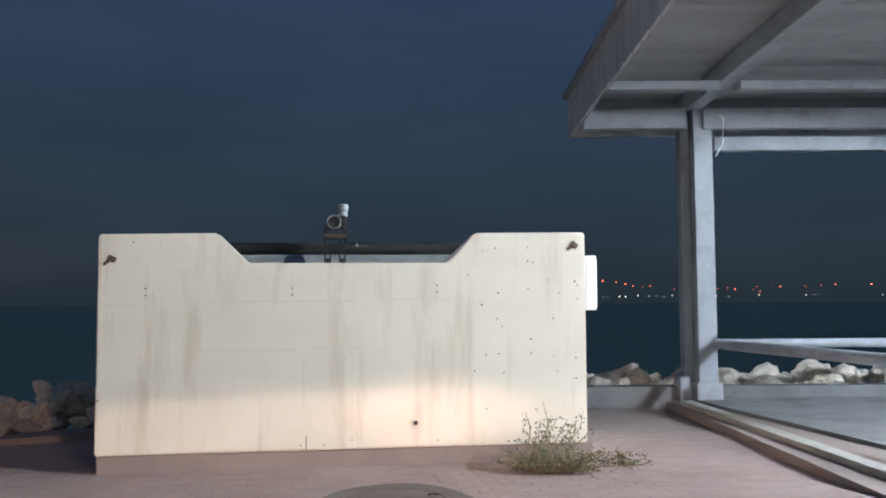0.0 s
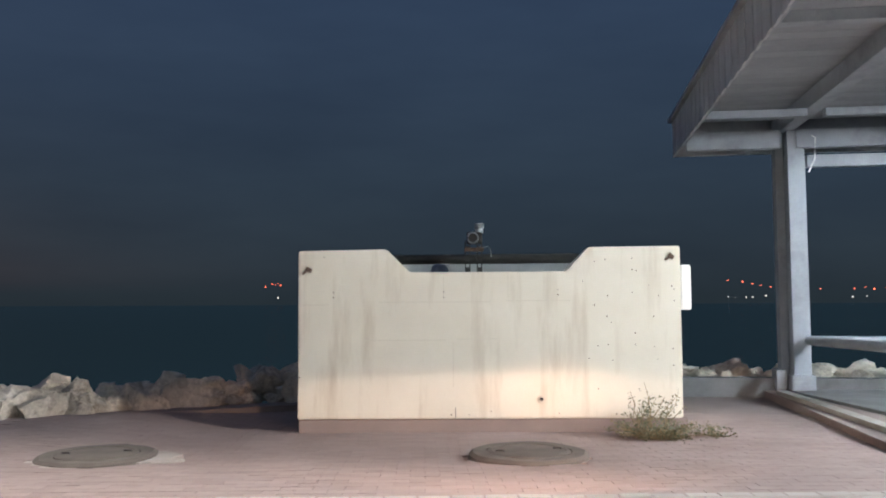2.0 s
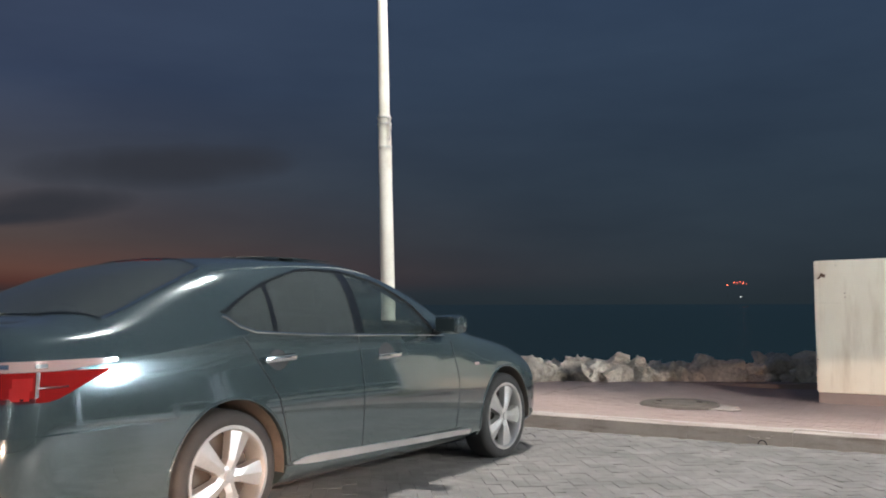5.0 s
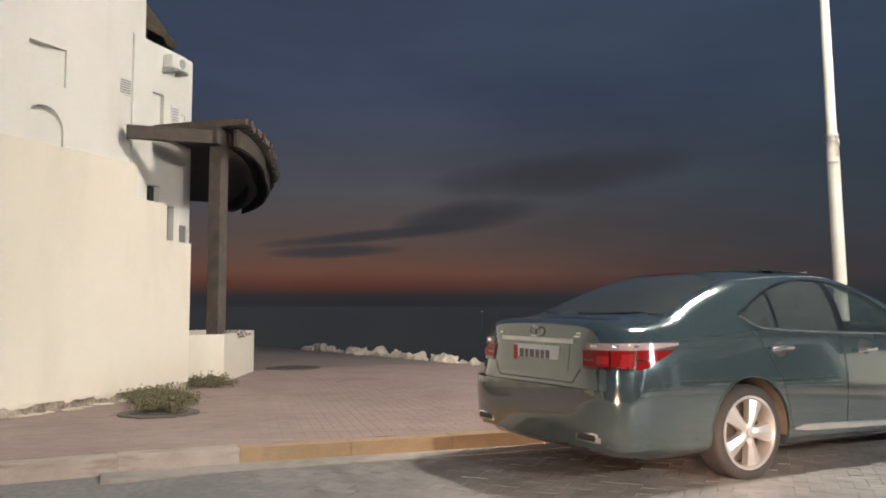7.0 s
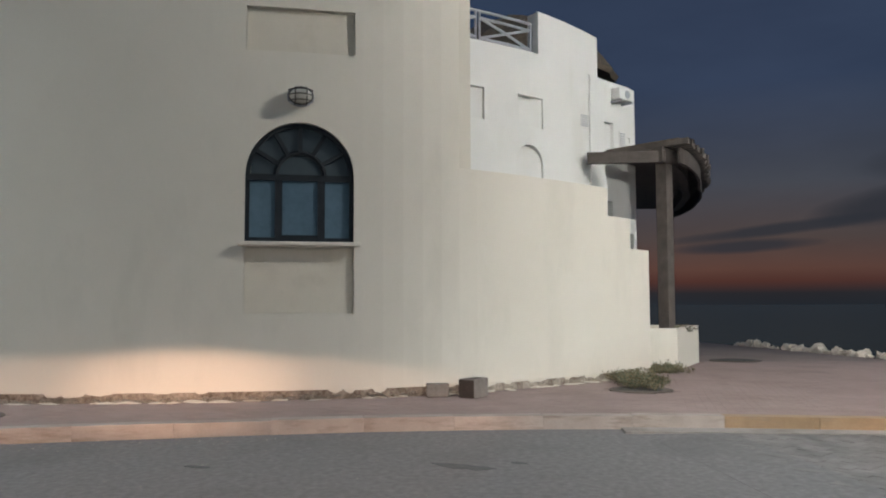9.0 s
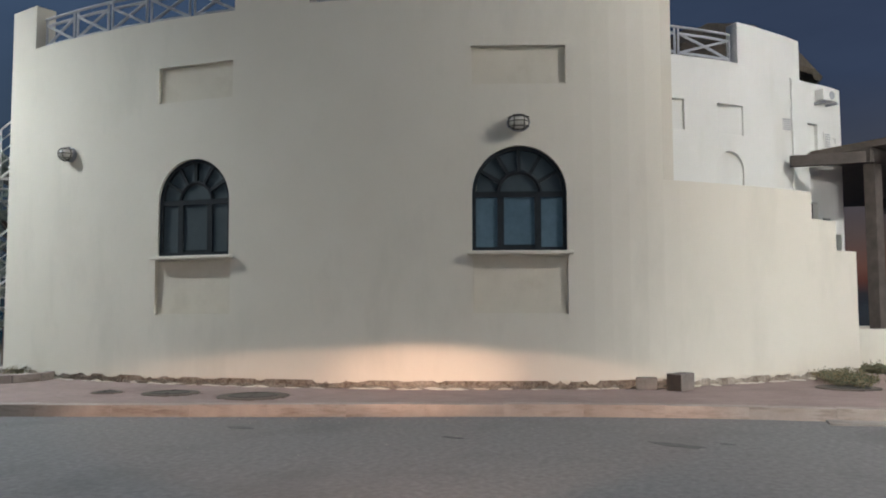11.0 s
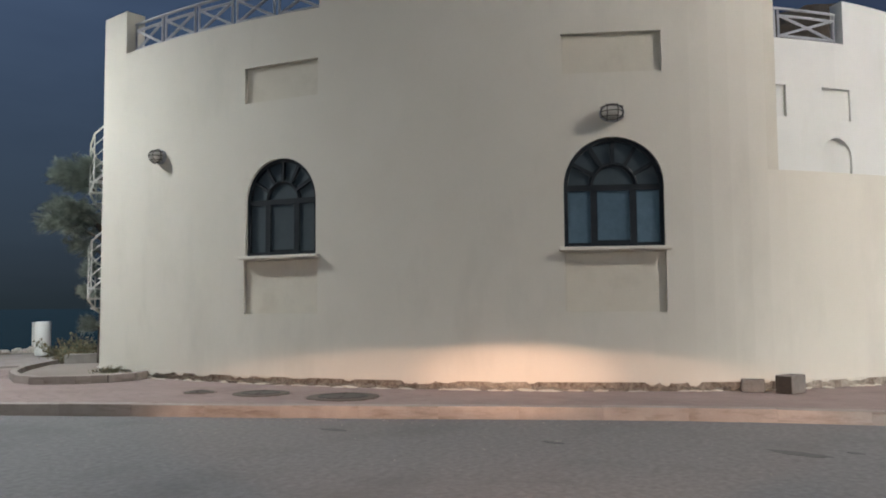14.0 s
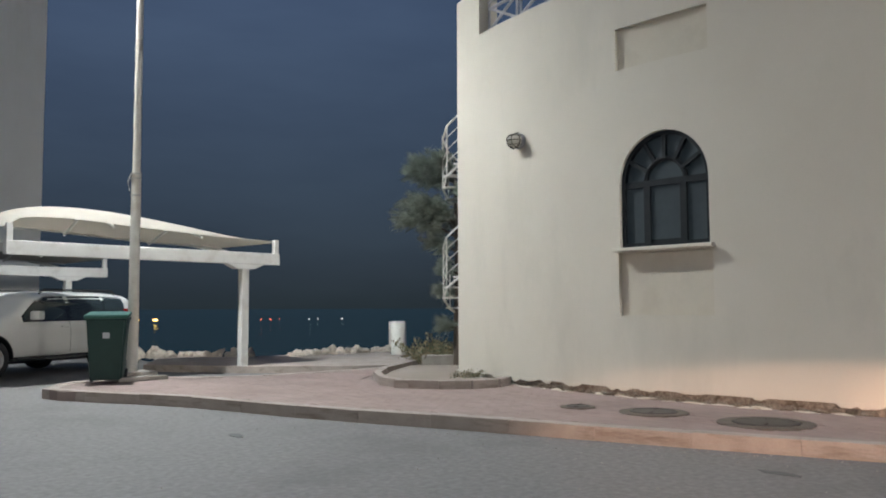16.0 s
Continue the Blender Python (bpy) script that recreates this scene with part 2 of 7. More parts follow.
ROCK = material("limestone_rock", (0.50, 0.425, 0.34), (0.76, 0.675, 0.565), 0.92, scale=4.5, fine=30, bump=1.0, dist=0.06, spread=0.3, vary=0.16, stain=(0.34, 0.28, 0.22), stain_scale=2.6)
SEA = material("night_sea", (0.012, 0.022, 0.030), (0.016, 0.029, 0.039), 0.25, scale=0.12, fine=1.6, bump=0.25, dist=0.04, spec=0.5)
COVER = material("manhole_concrete", (0.085, 0.067, 0.056), (0.15, 0.122, 0.10), 0.9, scale=5, fine=60, bump=0.5, dist=0.006)
sea_nodes = SEA.node_tree
sheen = sea_nodes.nodes.new("ShaderNodeBsdfGlossy")
sheen.inputs["Color"].default_value, sheen.inputs["Roughness"].default_value = (0.44, 0.57, 0.53, 1), 0.2
for bump_node in [n for n in sea_nodes.nodes if n.type == "BUMP"]:
    link(sea_nodes, bump_node, 0, sheen, "Normal")
link(sea_nodes, sheen, 0, sea_nodes.nodes["Material Output"], 0)
TAR = material("dark_tar_patch", (0.055, 0.053, 0.053), (0.10, 0.097, 0.096), 0.7, scale=14, fine=160, bump=0.5, dist=0.004)
GRIT = material("pale_grit", (0.20, 0.18, 0.16), (0.38, 0.35, 0.32), 0.9, scale=20, fine=90, bump=0.3, dist=0.003, vary=0.3)
IRON = material("dark_iron", (0.05, 0.045, 0.04), (0.09, 0.08, 0.07), 0.7, 0.4, scale=8, fine=80, bump=0.4, dist=0.004)
RUST = material("rusty_steel", (0.10, 0.06, 0.04), (0.20, 0.13, 0.09), 0.75, 0.4, scale=9, fine=70, bump=0.3, dist=0.003)
GALV = material("galvanised_steel", (0.40, 0.40, 0.38), (0.55, 0.55, 0.52), 0.5, 0.55, scale=3, fine=50, bump=0.05, dist=0.002)
POLE_PAINT = material("pale_pole_paint", (0.52, 0.50, 0.44), (0.62, 0.60, 0.54), 0.6, scale=4, fine=50, bump=0.08, dist=0.002, stain=(0.42, 0.38, 0.31), stain_scale=3)
GREYPAINT = material("grey_timber_paint", (0.30, 0.31, 0.33), (0.40, 0.41, 0.43), 0.7, scale=3, fine=50, bump=0.15, dist=0.003, stain=(0.22, 0.22, 0.23), stain_scale=2.0)
FASCIA = material("pale_grey_fascia_boards", (0.46, 0.46, 0.46), (0.56, 0.56, 0.56), 0.75, scale=3, fine=40, bump=0.2, dist=0.003, vary=0.10, stain=(0.36, 0.35, 0.34), stain_scale=3.0)
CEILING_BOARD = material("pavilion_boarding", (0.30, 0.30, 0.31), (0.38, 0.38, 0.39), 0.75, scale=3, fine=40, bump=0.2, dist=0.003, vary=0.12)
TIMBER = material("dark_weathered_timber", (0.060, 0.049, 0.042), (0.115, 0.094, 0.080), 0.85, scale=5, fine=60, bump=0.4, dist=0.005, vary=0.2)
FRAME = material("dark_window_timber", (0.020, 0.023, 0.026), (0.032, 0.036, 0.040), 0.55, scale=8, fine=80, bump=0.15, dist=0.002, spec=0.15)
FOOTING = material("stained_footing_render", (0.13, 0.10, 0.075), (0.46, 0.41, 0.345), 0.95, scale=6, fine=24, bump=1.0, dist=0.03, spread=0.34, vary=0.10)
THATCH = material("dry_thatch", (0.06, 0.045, 0.032), (0.13, 0.10, 0.07), 0.95, scale=12, fine=90, bump=0.8, dist=0.02)
RAILPAINT = material("grey_rail_paint", (0.36, 0.36, 0.38), (0.46, 0.46, 0.48), 0.6, scale=6, fine=60, bump=0.08, dist=0.002)
WHITEPAINT = material("white_metal_paint", (0.68, 0.67, 0.63), (0.78, 0.77, 0.73), 0.5, scale=3, fine=40, bump=0.06, dist=0.002, stain=(0.55, 0.52, 0.46), stain_scale=2.5)
FABRIC = material("shade_fabric", (0.44, 0.41, 0.36), (0.54, 0.50, 0.44), 0.9, scale=1.5, fine=120, bump=0.2, dist=0.003)
LEAF = material("dusty_leaf", (0.10, 0.108, 0.062), (0.18, 0.182, 0.112), 0.8, scale=9, fine=60, bump=0.0, vary=0.35)
LEAF_DRY = material("dry_leaf", (0.16, 0.13, 0.07), (0.26, 0.21, 0.12), 0.85, scale=9, fine=60, bump=0.0, vary=0.3)
NEEDLE = material("grey_green_needles", (0.25, 0.29, 0.26), (0.41, 0.46, 0.41), 0.85, scale=5, fine=40, bump=0.0, vary=0.3)
BARK = material("bark", (0.07, 0.055, 0.042), (0.14, 0.11, 0.085), 0.95, scale=8, fine=50, bump=0.6, dist=0.01)
CAR_PAINT = material("grey_green_car_paint", (0.054, 0.077, 0.080), (0.063, 0.088, 0.091), 0.13, 0.42, scale=2, fine=300, bump=0.0, coat=1.0)
CAR_PAINT.node_tree.nodes["Principled BSDF"].inputs["Coat IOR"].default_value = 1.9
SUV_PAINT = material("white_car_paint", (0.66, 0.66, 0.63), (0.72, 0.72, 0.69), 0.35, scale=2, fine=80, bump=0.0, coat=0.7)


def car_glass(name, tint, sky_film):
    """Thin tinted glass: clear through, with a mirror gloss that grows at a slant."""
    m = bpy.data.materials.new(name)
    m.use_nodes = True
    nt = m.node_tree
    nt.nodes.clear()
    clear, gloss, both, fres, out, film, filmed = (nt.nodes.new(k) for k in ("ShaderNodeBsdfTransparent", "ShaderNodeBsdfGlossy", "ShaderNodeMixShader", "ShaderNodeLayerWeight", "ShaderNodeOutputMaterial", "ShaderNodeBsdfDiffuse", "ShaderNodeMixShader"))
    # a pale diffuse film puts reflected sky and haze into the glass colour
    film.inputs[0].default_value, filmed.inputs[0].default_value = (0.13, 0.15, 0.148, 1), sky_film
    clear.inputs[0].default_value = (*tint, 1)
    gloss.inputs["Color"].default_value, gloss.inputs["Roughness"].default_value = (0.9, 0.92, 0.92, 1), 0.04
    slant = maths(nt, "MULTIPLY_ADD", maths(nt, "POWER", fres.outputs["Facing"], 4.0), 0.8, 0.05)
    nt.links.new(slant, both.inputs[0])
    for a, o, b, i in ((clear, 0, filmed, 1), (film, 0, filmed, 2), (filmed, 0, both, 1), (gloss, 0, both, 2), (both, 0, out, 0)):
        link(nt, a, o, b, i)
    return m


GLASS_CLEAR = car_glass("clear_car_glass", (0.90, 0.94, 0.92), 0.07)
GLASS_SMOKE = car_glass("smoked_car_glass", (0.34, 0.38, 0.38), 0.3)
GLASS_DARK = tinted("tinted_car_glass", (0.030, 0.044, 0.046), 0.05, coat=1.0)
GLOSS_BLACK = tinted("gloss_black_trim", (0.012, 0.013, 0.014), 0.12, coat=1.0)
SEAT = material("dark_leather", (0.030, 0.029, 0.028), (0.050, 0.048, 0.046), 0.6, scale=8, fine=90, bump=0.2, dist=0.002)
# the headlamp glow inside the arches is put into the liner's brown
LINER = material("warm_lit_liner", (0.10, 0.085, 0.07), (0.16, 0.135, 0.11), 0.95, scale=8, fine=60, bump=0.3, dist=0.003)
CHROME = tinted("chrome", (0.78, 0.77, 0.75), 0.12, metal=1.0)
ALLOY = material("alloy_wheel", (0.55, 0.54, 0.52), (0.66, 0.65, 0.63), 0.32, 0.8, scale=5, fine=60, bump=0.03, dist=0.001)
RUBBER = material("tyre_rubber", (0.018, 0.018, 0.018), (0.034, 0.033, 0.032), 0.85, scale=8, fine=80, bump=0.3, dist=0.003)
BLACK = material("black_plastic", (0.012, 0.012, 0.013), (0.02, 0.02, 0.021), 0.6, scale=8, fine=80, bump=0.1, dist=0.002)
LENS_RED = tinted("red_lamp_lens", (0.23, 0.010, 0.009), 0.02, coat=0.0)
LENS_CLEAR = tinted("clear_lamp_lens", (0.40, 0.27, 0.25), 0.06, coat=0.0)
LENS_BRIGHT = tinted("pale_red_lamp_cell", (0.36, 0.022, 0.02), 0.08, coat=0.0)
LENS_DEEP = tinted("deep_red_lens", (0.07, 0.004, 0.004), 0.15, coat=1.0)
PLATE = material("white_plate", (0.70, 0.70, 0.66), (0.76, 0.76, 0.72), 0.4, scale=8, fine=60, bump=0.0)
PLATE_RED = tinted("red_plate_band", (0.5, 0.05, 0.04), 0.4)
PLATE_INK = tinted("plate_ink", (0.16, 0.13, 0.13), 0.5)
# bluish reflections are put into the pane colour; the left window takes the dimmer
PANE = material("blue_reflection_pane", (0.07, 0.122, 0.165), (0.135, 0.205, 0.26), 0.30, scale=1.5, fine=9, bump=0.0, coat=0.25)
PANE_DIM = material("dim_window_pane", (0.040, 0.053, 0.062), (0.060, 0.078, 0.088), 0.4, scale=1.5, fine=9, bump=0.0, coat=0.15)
PANE_DARK = tinted("dark_window_pane", (0.020, 0.026, 0.032), 0.06, coat=1.0)
LAMP_GLASS = tinted("wall_lamp_glass", (0.52, 0.50, 0.44), 0.25, coat=0.5)
BIN_LID = material("green_bin_lid_plastic", (0.02, 0.085, 0.07), (0.03, 0.11, 0.09), 0.45, scale=6, fine=80, bump=0.05, dist=0.002)
BIN_GREEN = material("green_bin_plastic", (0.007, 0.030, 0.025), (0.011, 0.042, 0.036), 0.5, scale=6, fine=80, bump=0.05, dist=0.002)
LAMP_LENS = emitting("street_lamp_lens", (1.0, 0.97, 0.92), 6.0)
FAR_RED = emitting("far_red_lamp", (1.0, 0.13, 0.06), 9.0)
FAR_WHITE = emitting("far_white_lamp", (1.0, 0.88, 0.76), 3.5)
FAR_AMBER = emitting("far_amber_lamp", (1.0, 0.5, 0.12), 9.0)
# thin cloth lets half of the light through
tree_ = FABRIC.node_tree
cloth, back, both = tree_.nodes["Principled BSDF"], tree_.nodes.new("ShaderNodeBsdfTranslucent"), tree_.nodes.new("ShaderNodeMixShader")
back.inputs[0].default_value, both.inputs[0].default_value = (0.62, 0.58, 0.52, 1), 0.45
tree_.links.new(cloth.outputs[0], both.inputs[1])
tree_.links.new(back.outputs[0], both.inputs[2])
tree_.links.new(both.outputs[0], tree_.nodes["Material Output"].inputs[0])

# ---- building helpers ----
from mathutils.bvhtree import BVHTree
from mathutils.geometry import tessellate_polygon


def mesh_of(name, bm, mat, smooth=False):
    me = bpy.data.meshes.new(name)
    bmesh.ops.recalc_face_normals(bm, faces=bm.faces)
    if smooth:
        for f in bm.faces:
            f.smooth = True
        for e in bm.edges:
            if len(e.link_faces) == 2 and e.calc_face_angle(0) > 0.7:
                e.smooth = False
    bm.to_mesh(me)
    bm.free()
    me.materials.append(mat)
    return me


def thing(name, at, label, category, group="", kind="", turn=0.0):
    ob = new(name)
    ob.empty_display_size = 0.1
    ob.matrix_basis = pose(*at, 0, 0, turn)
    return tagged(ob, label, category, group, kind)


def root_pose(ob):
    while ob.parent:
        ob = ob.parent
    return ob.matrix_basis


def part(name, bm, mat, parent, label="", smooth=False, world=False):
    """Links a bmesh as one mesh under a thing or part; world: its vertices are in world metres."""
    if world:
        bm.transform(root_pose(parent).inverted())
    ob = new(name, mesh_of(name, bm, mat, smooth))
    ob.parent = parent
    return tagged(ob, label)


def single(name, bm, mat, label, category, group="", kind="", smooth=False):
    return tagged(new(name, mesh_of(name, bm, mat, smooth)), label, category, group, kind)


def box(bm, a, b, bevel=0.0, m=None):
    x0, y0, z0 = (min(p, q) for p, q in zip(a, b))
    x1, y1, z1 = (max(p, q) for p, q in zip(a, b))
    r = bmesh.ops.create_cube(bm, size=1.0, matrix=Matrix.LocRotScale(((x0 + x1) / 2, (y0 + y1) / 2, (z0 + z1) / 2), None, (x1 - x0, y1 - y0, z1 - z0)))
    vs = r["verts"]
    if bevel:
        es = list({e for v in vs for e in v.link_edges})
        vs = list({v for f in bmesh.ops.bevel(bm, geom=es, offset=bevel, segments=2, affect="EDGES", profile=0.6)["faces"] for v in f.verts} | {v for v in vs if v.is_valid})
    if m is not None:
        bmesh.ops.transform(bm, matrix=m, verts=vs)
    return bm


def boxed(a, b, bevel=0.0, m=None):
    return box(bmesh.new(), a, b, bevel, m)


def tube(bm, pts, r, n=10, closed=False, caps=True):
    """A round tube along points; r: one radius or one for each point."""
    pts = [Vector(p) for p in pts]
    rs = r if isinstance(r, (list, tuple)) else [r] * len(pts)
    rings, up = [], Vector((0, 0, 1))
    for i, p in enumerate(pts):
        a = pts[i - 1] if (i or closed) else p
        b = pts[(i + 1) % len(pts)] if (i < len(pts) - 1 or closed) else p
        t = (b - a).normalized()
        s = t.cross(up)
        if s.length < 1e-3:
            s = t.cross(Vector((1, 0, 0)))
        s.normalize()
        w = s.cross(t)
        rings.append([bm.verts.new(p + (s * math.cos(k * 2 * math.pi / n) + w * math.sin(k * 2 * math.pi / n)) * rs[i]) for k in range(n)])
    m = len(rings)
    for i in range(m if closed else m - 1):
        a, b = rings[i], rings[(i + 1) % m]
        for k in range(n):
            bm.faces.new((a[k], a[(k + 1) % n], b[(k + 1) % n], b[k]))
    if caps and not closed:
        bm.faces.new(rings[0])
        bm.faces.new(rings[-1])
    return bm


def lathe(bm, profile, n=24, m=None):
    """Turns (radius, height) pairs about the z axis."""
    rings = []
    for r, z in profile:
        if r < 1e-6:
            rings.append([bm.verts.new((0, 0, z))])
        else:
            rings.append([bm.verts.new((r * math.cos(k * 2 * math.pi / n), r * math.sin(k * 2 * math.pi / n), z)) for k in range(n)])
    for a, b in zip(rings, rings[1:]):
        for k in range(n):
            q = [a[k % len(a)], a[(k + 1) % len(a)], b[(k + 1) % len(b)], b[k % len(b)]]
            q = list(dict.fromkeys(q))
            if len(q) > 2:
                bm.faces.new(q)
    if m is not None:
        bmesh.ops.transform(bm, matrix=m, verts=[v for ring in rings for v in ring])
    return bm


def prism(bm, outline, z0, z1, m=None):
    """An upright prism over a plan outline; m turns it elsewhere."""
    lo = [bm.verts.new((x, y, z0)) for x, y in outline]
    hi = [bm.verts.new((x, y, z1)) for x, y in outline]
    for tri in tessellate_polygon([[Vector((x, y, 0)) for x, y in outline]]):
        bm.faces.new([hi[i] for i in tri])
        bm.faces.new([lo[i] for i in reversed(tri)])
    k = len(lo)
    for i in range(k):
        bm.faces.new((lo[i], lo[(i + 1) % k], hi[(i + 1) % k], hi[i]))
    if m is not None:
        bmesh.ops.transform(bm, matrix=m, verts=lo + hi)
    return bm


def carve(bm, cutters):
    """The mesh with each of the cutter meshes taken out of it."""
    def raw(b, name):
        bmesh.ops.recalc_face_normals(b, faces=b.faces)
        me = bpy.data.meshes.new(name)
        b.to_mesh(me)
        b.free()
        return new(name, me)
    ob = raw(bm, "blank")
    tools = [raw(c, "cutter") for c in cutters]
    for c in tools:
        mod = ob.modifiers.new("cut", "BOOLEAN")
        mod.operation, mod.solver, mod.object = "DIFFERENCE", "EXACT", c
    dg = bpy.context.evaluated_depsgraph_get()
    me = bpy.data.meshes.new_from_object(ob.evaluated_get(dg))
    out = bmesh.new()
    out.from_mesh(me)
    for o in (ob, *tools):
        data = o.data
        bpy.data.objects.remove(o)
        bpy.data.meshes.remove(data)
    bpy.data.meshes.remove(me)
    return out


def inside(p, poly):
    x, y = p
    c = False
    for (x0, y0), (x1, y1) in zip(poly, poly[1:] + poly[:1]):
        if (y0 > y) != (y1 > y) and x < (x1 - x0) * (y - y0) / (y1 - y0) + x0:
            c = not c
    return c


def along(line, step):
    """Points, with their directions, at even steps along a plan line."""
    out, rest = [], 0.0
    for (x0, y0), (x1, y1) in zip(line, line[1:]):
        d = math.hypot(x1 - x0, y1 - y0)
        s = rest
        while s < d:
            out.append(((x0 + (x1 - x0) * s / d, y0 + (y1 - y0) * s / d), ((x1 - x0) / d, (y1 - y0) / d)))
            s += step
        rest = s - d
    return out


# ---- ground, sea, shore ----
PAVE = 0.14
SHORE_NORTH = [(34, 17.5), (12, 12.6), (4, 11.3), (1.2, 11.0), (-3.2, 8.2), (-4.6, 7.2), (-5.6, 6.4), (-7.0, 5.3), (-12.6, 1.0), (-20.6, -0.8), (-44, -5)]
SHORE_SOUTH = [(-44, -15), (-20, -23.5), (-13, -26.2), (-10.5, -27.4), (-6.9, -29.6), (-7.6, -33), (-11, -40), (-16, -52), (34, -60)]
single("ground", prism(bmesh.new(), SHORE_NORTH + SHORE_SOUTH, -3.0, -0.03), LAND, "bare sandy ground of the point between two shores", "ground", kind="structure")
bm = bmesh.new()
bmesh.ops.create_grid(bm, x_segments=40, y_segments=40, size=4800)
bm.transform(pose(0, 0, -1.5))
single("water", bm, SEA, "dark calm sea at nightfall, out to the horizon", "sea", kind="structure")
ROAD = [(30, 9), (6, 4.19), (-4.3, 2.49), (-5.5, 2.3), (-5.5, -3), (-5.7, -6.8), (-5.3, -9.65), (-4.3, -13.3), (-3.6, -16), (-2.7, -20.1), (-1.75, -22.0), (-2.3, -23.1), (-3.2, -23.35), (-3.9, -22.9), (-4.5, -22.1), (-6.2, -21.6), (-11.0, -21.8), (-13.0, -25.5), (-10.4, -26.6), (-6.7, -28.9), (-7.0, -33), (-10, -40), (-14, -50), (30, -56)]
single("road", prism(bmesh.new(), ROAD, -0.6, 0.0), ASPHALT, "worn grey asphalt of the lane and the car park", "road", kind="structure")

KERB_LINE = [(9.0, 4.68), (6, 4.19), (-4.3, 2.49), (-5.15, 2.3), (-5.36, 2.0), (-5.36, -3), (-5.52, -5.4), (-5.55, -6.8), (-5.3, -8.7), (-5.02, -9.85), (-4.05, -13.3), (-3.37, -16), (-2.95, -17.4), (-2.45, -20.1), (-1.65, -21.9), (-1.62, -22.3), (-1.85, -22.75), (-2.4, -23.27), (-3.2, -23.5), (-3.95, -23.05), (-4.55, -22.3), (-5.4, -21.95), (-6.6, -21.88), (-9.0, -22.0)]
PAVED = KERB_LINE + [(-11.0, -22.6), (-13, -26), (-20, -22.5), (-38, -15), (-38, -5), (-20.6, -1.0), (-12.6, 0.8), (-7.0, 5.1), (-5.7, 6.2), (-4.7, 7.0), (-3.2, 8.0), (1.2, 10.8), (9.0, 12.0)]
HOLLOW = [(-4.6, 3.15), (2.62, 4.35), (2.62, 10.3), (1.2, 10.4), (-3.2, 7.6), (-4.6, 6.7)]


def fall(x, y):
    """How far the paving dips towards the enclosure."""
    def ease(t):
        t = min(1.0, max(0.0, t))
        return t * t * (3 - 2 * t)
    v = ((y - 2.49) - 0.165 * (x + 4.3)) * 0.987
    return 0.08 * ease((x + 4.6) / 1.3) * ease((v - 0.6) / 1.8)


pavement = single("pavement", carve(prism(bmesh.new(), PAVED, -0.5, PAVE - 0.009), [prism(bmesh.new(), HOLLOW, PAVE - 0.1, PAVE + 0.5)]), BEDDING, "pink interlocking paving behind concrete kerbs", "pavement", kind="structure")

SHORE_STRIP = [(-5.05, -26.2), (-6.15, -24.2), (-7.6, -22.8), (-8.4, -22.12), (-11.0, -22.5), (-12.9, -25.6), (-10.4, -26.5), (-8.4, -27.1), (-7.3, -28.0), (-6.3, -28.0)]
single("pavement_south", prism(bmesh.new(), SHORE_STRIP, -0.5, PAVE - 0.003), KERB, "pale concrete strip between the car park and the shore rocks", "pavement", kind="structure")


def kerbs():
    """Kerb stones one by one, the run beside the parked car painted yellow."""
    shared = {}
    pts = [p for p, _ in along(KERB_LINE, 0.92)]
    for (x, y), (x1, y1) in zip(pts, pts[1:]):
        yellow = x < -5.0 and -4.7 < y < 2.4
        key = yellow, random.randrange(4)
        if key not in shared:
            bm = boxed((0.0004, -0.15, -0.1), (0.9196, 0.03, PAVE + 0.002 * key[1]), 0.007)
            for v in bm.verts:
                if v.co.z > 0.05 and v.co.y > -0.05:
                    v.co += Vector((0, random.uniform(-0.004, 0.004), random.uniform(-0.003, 0.002)))
            shared[key] = mesh_of("kerb_stone", bm, KERB_YELLOW if yellow else KERB)
        ob = new("kerb_stone", shared[key])
        ob.parent = pavement
        ob.matrix_basis = pose(x, y, 0, 0, 0, math.degrees(math.atan2(y1 - y, x1 - x))) @ Matrix.Diagonal((math.hypot(x1 - x, y1 - y) / 0.92, 1, 1, 1))


def gutter():
    """A pale concrete strip between the yellow kerb and the bay's paving."""
    line = [(-5.33, 1.7), (-5.33, -3.0), (-5.49, -5.4), (-5.53, -6.4)]
    other = [(x + w, y) for (x, y), w in zip(line, (0.24, 0.26, 0.30, 0.34))]
    single("gutter", prism(bmesh.new(), line + other[::-1], -0.05, 0.024), GUTTER, "pale worn concrete gutter beside the yellow kerb", "gutter", kind="structure")


def kerb_drain(x, y, turn):
    """A pipe end that comes out of a broken kerb stone."""
    dr = thing("kerb_drain", (x, y, 0.02), "small dark drain pipe through a broken kerb stone", "drain", turn=turn)
    m = pose(0, 0, 0, 90, 0, 0)
    part("pipe_end", lathe(bmesh.new(), [(0.030, -0.02), (0.030, 0.012), (0.040, 0.012), (0.044, -0.02)], 16, m), IRON, dr, smooth=True)
    part("pipe_mouth", lathe(bmesh.new(), [(0, 0.004), (0.031, 0.004), (0.031, -0.01)], 16, m), BLACK, dr)
    rng = random.Random(4)
    for k in range(5):
        chip = rock_mesh(80 + k, KERB)
        ob = new("chip", chip)
        ob.parent = dr
        ob.matrix_basis = pose(rng.uniform(-0.12, 0.10), -0.012, 0.055 + rng.uniform(-0.01, 0.03)) @ Matrix.Diagonal((0.025, 0.012, 0.014, 1))


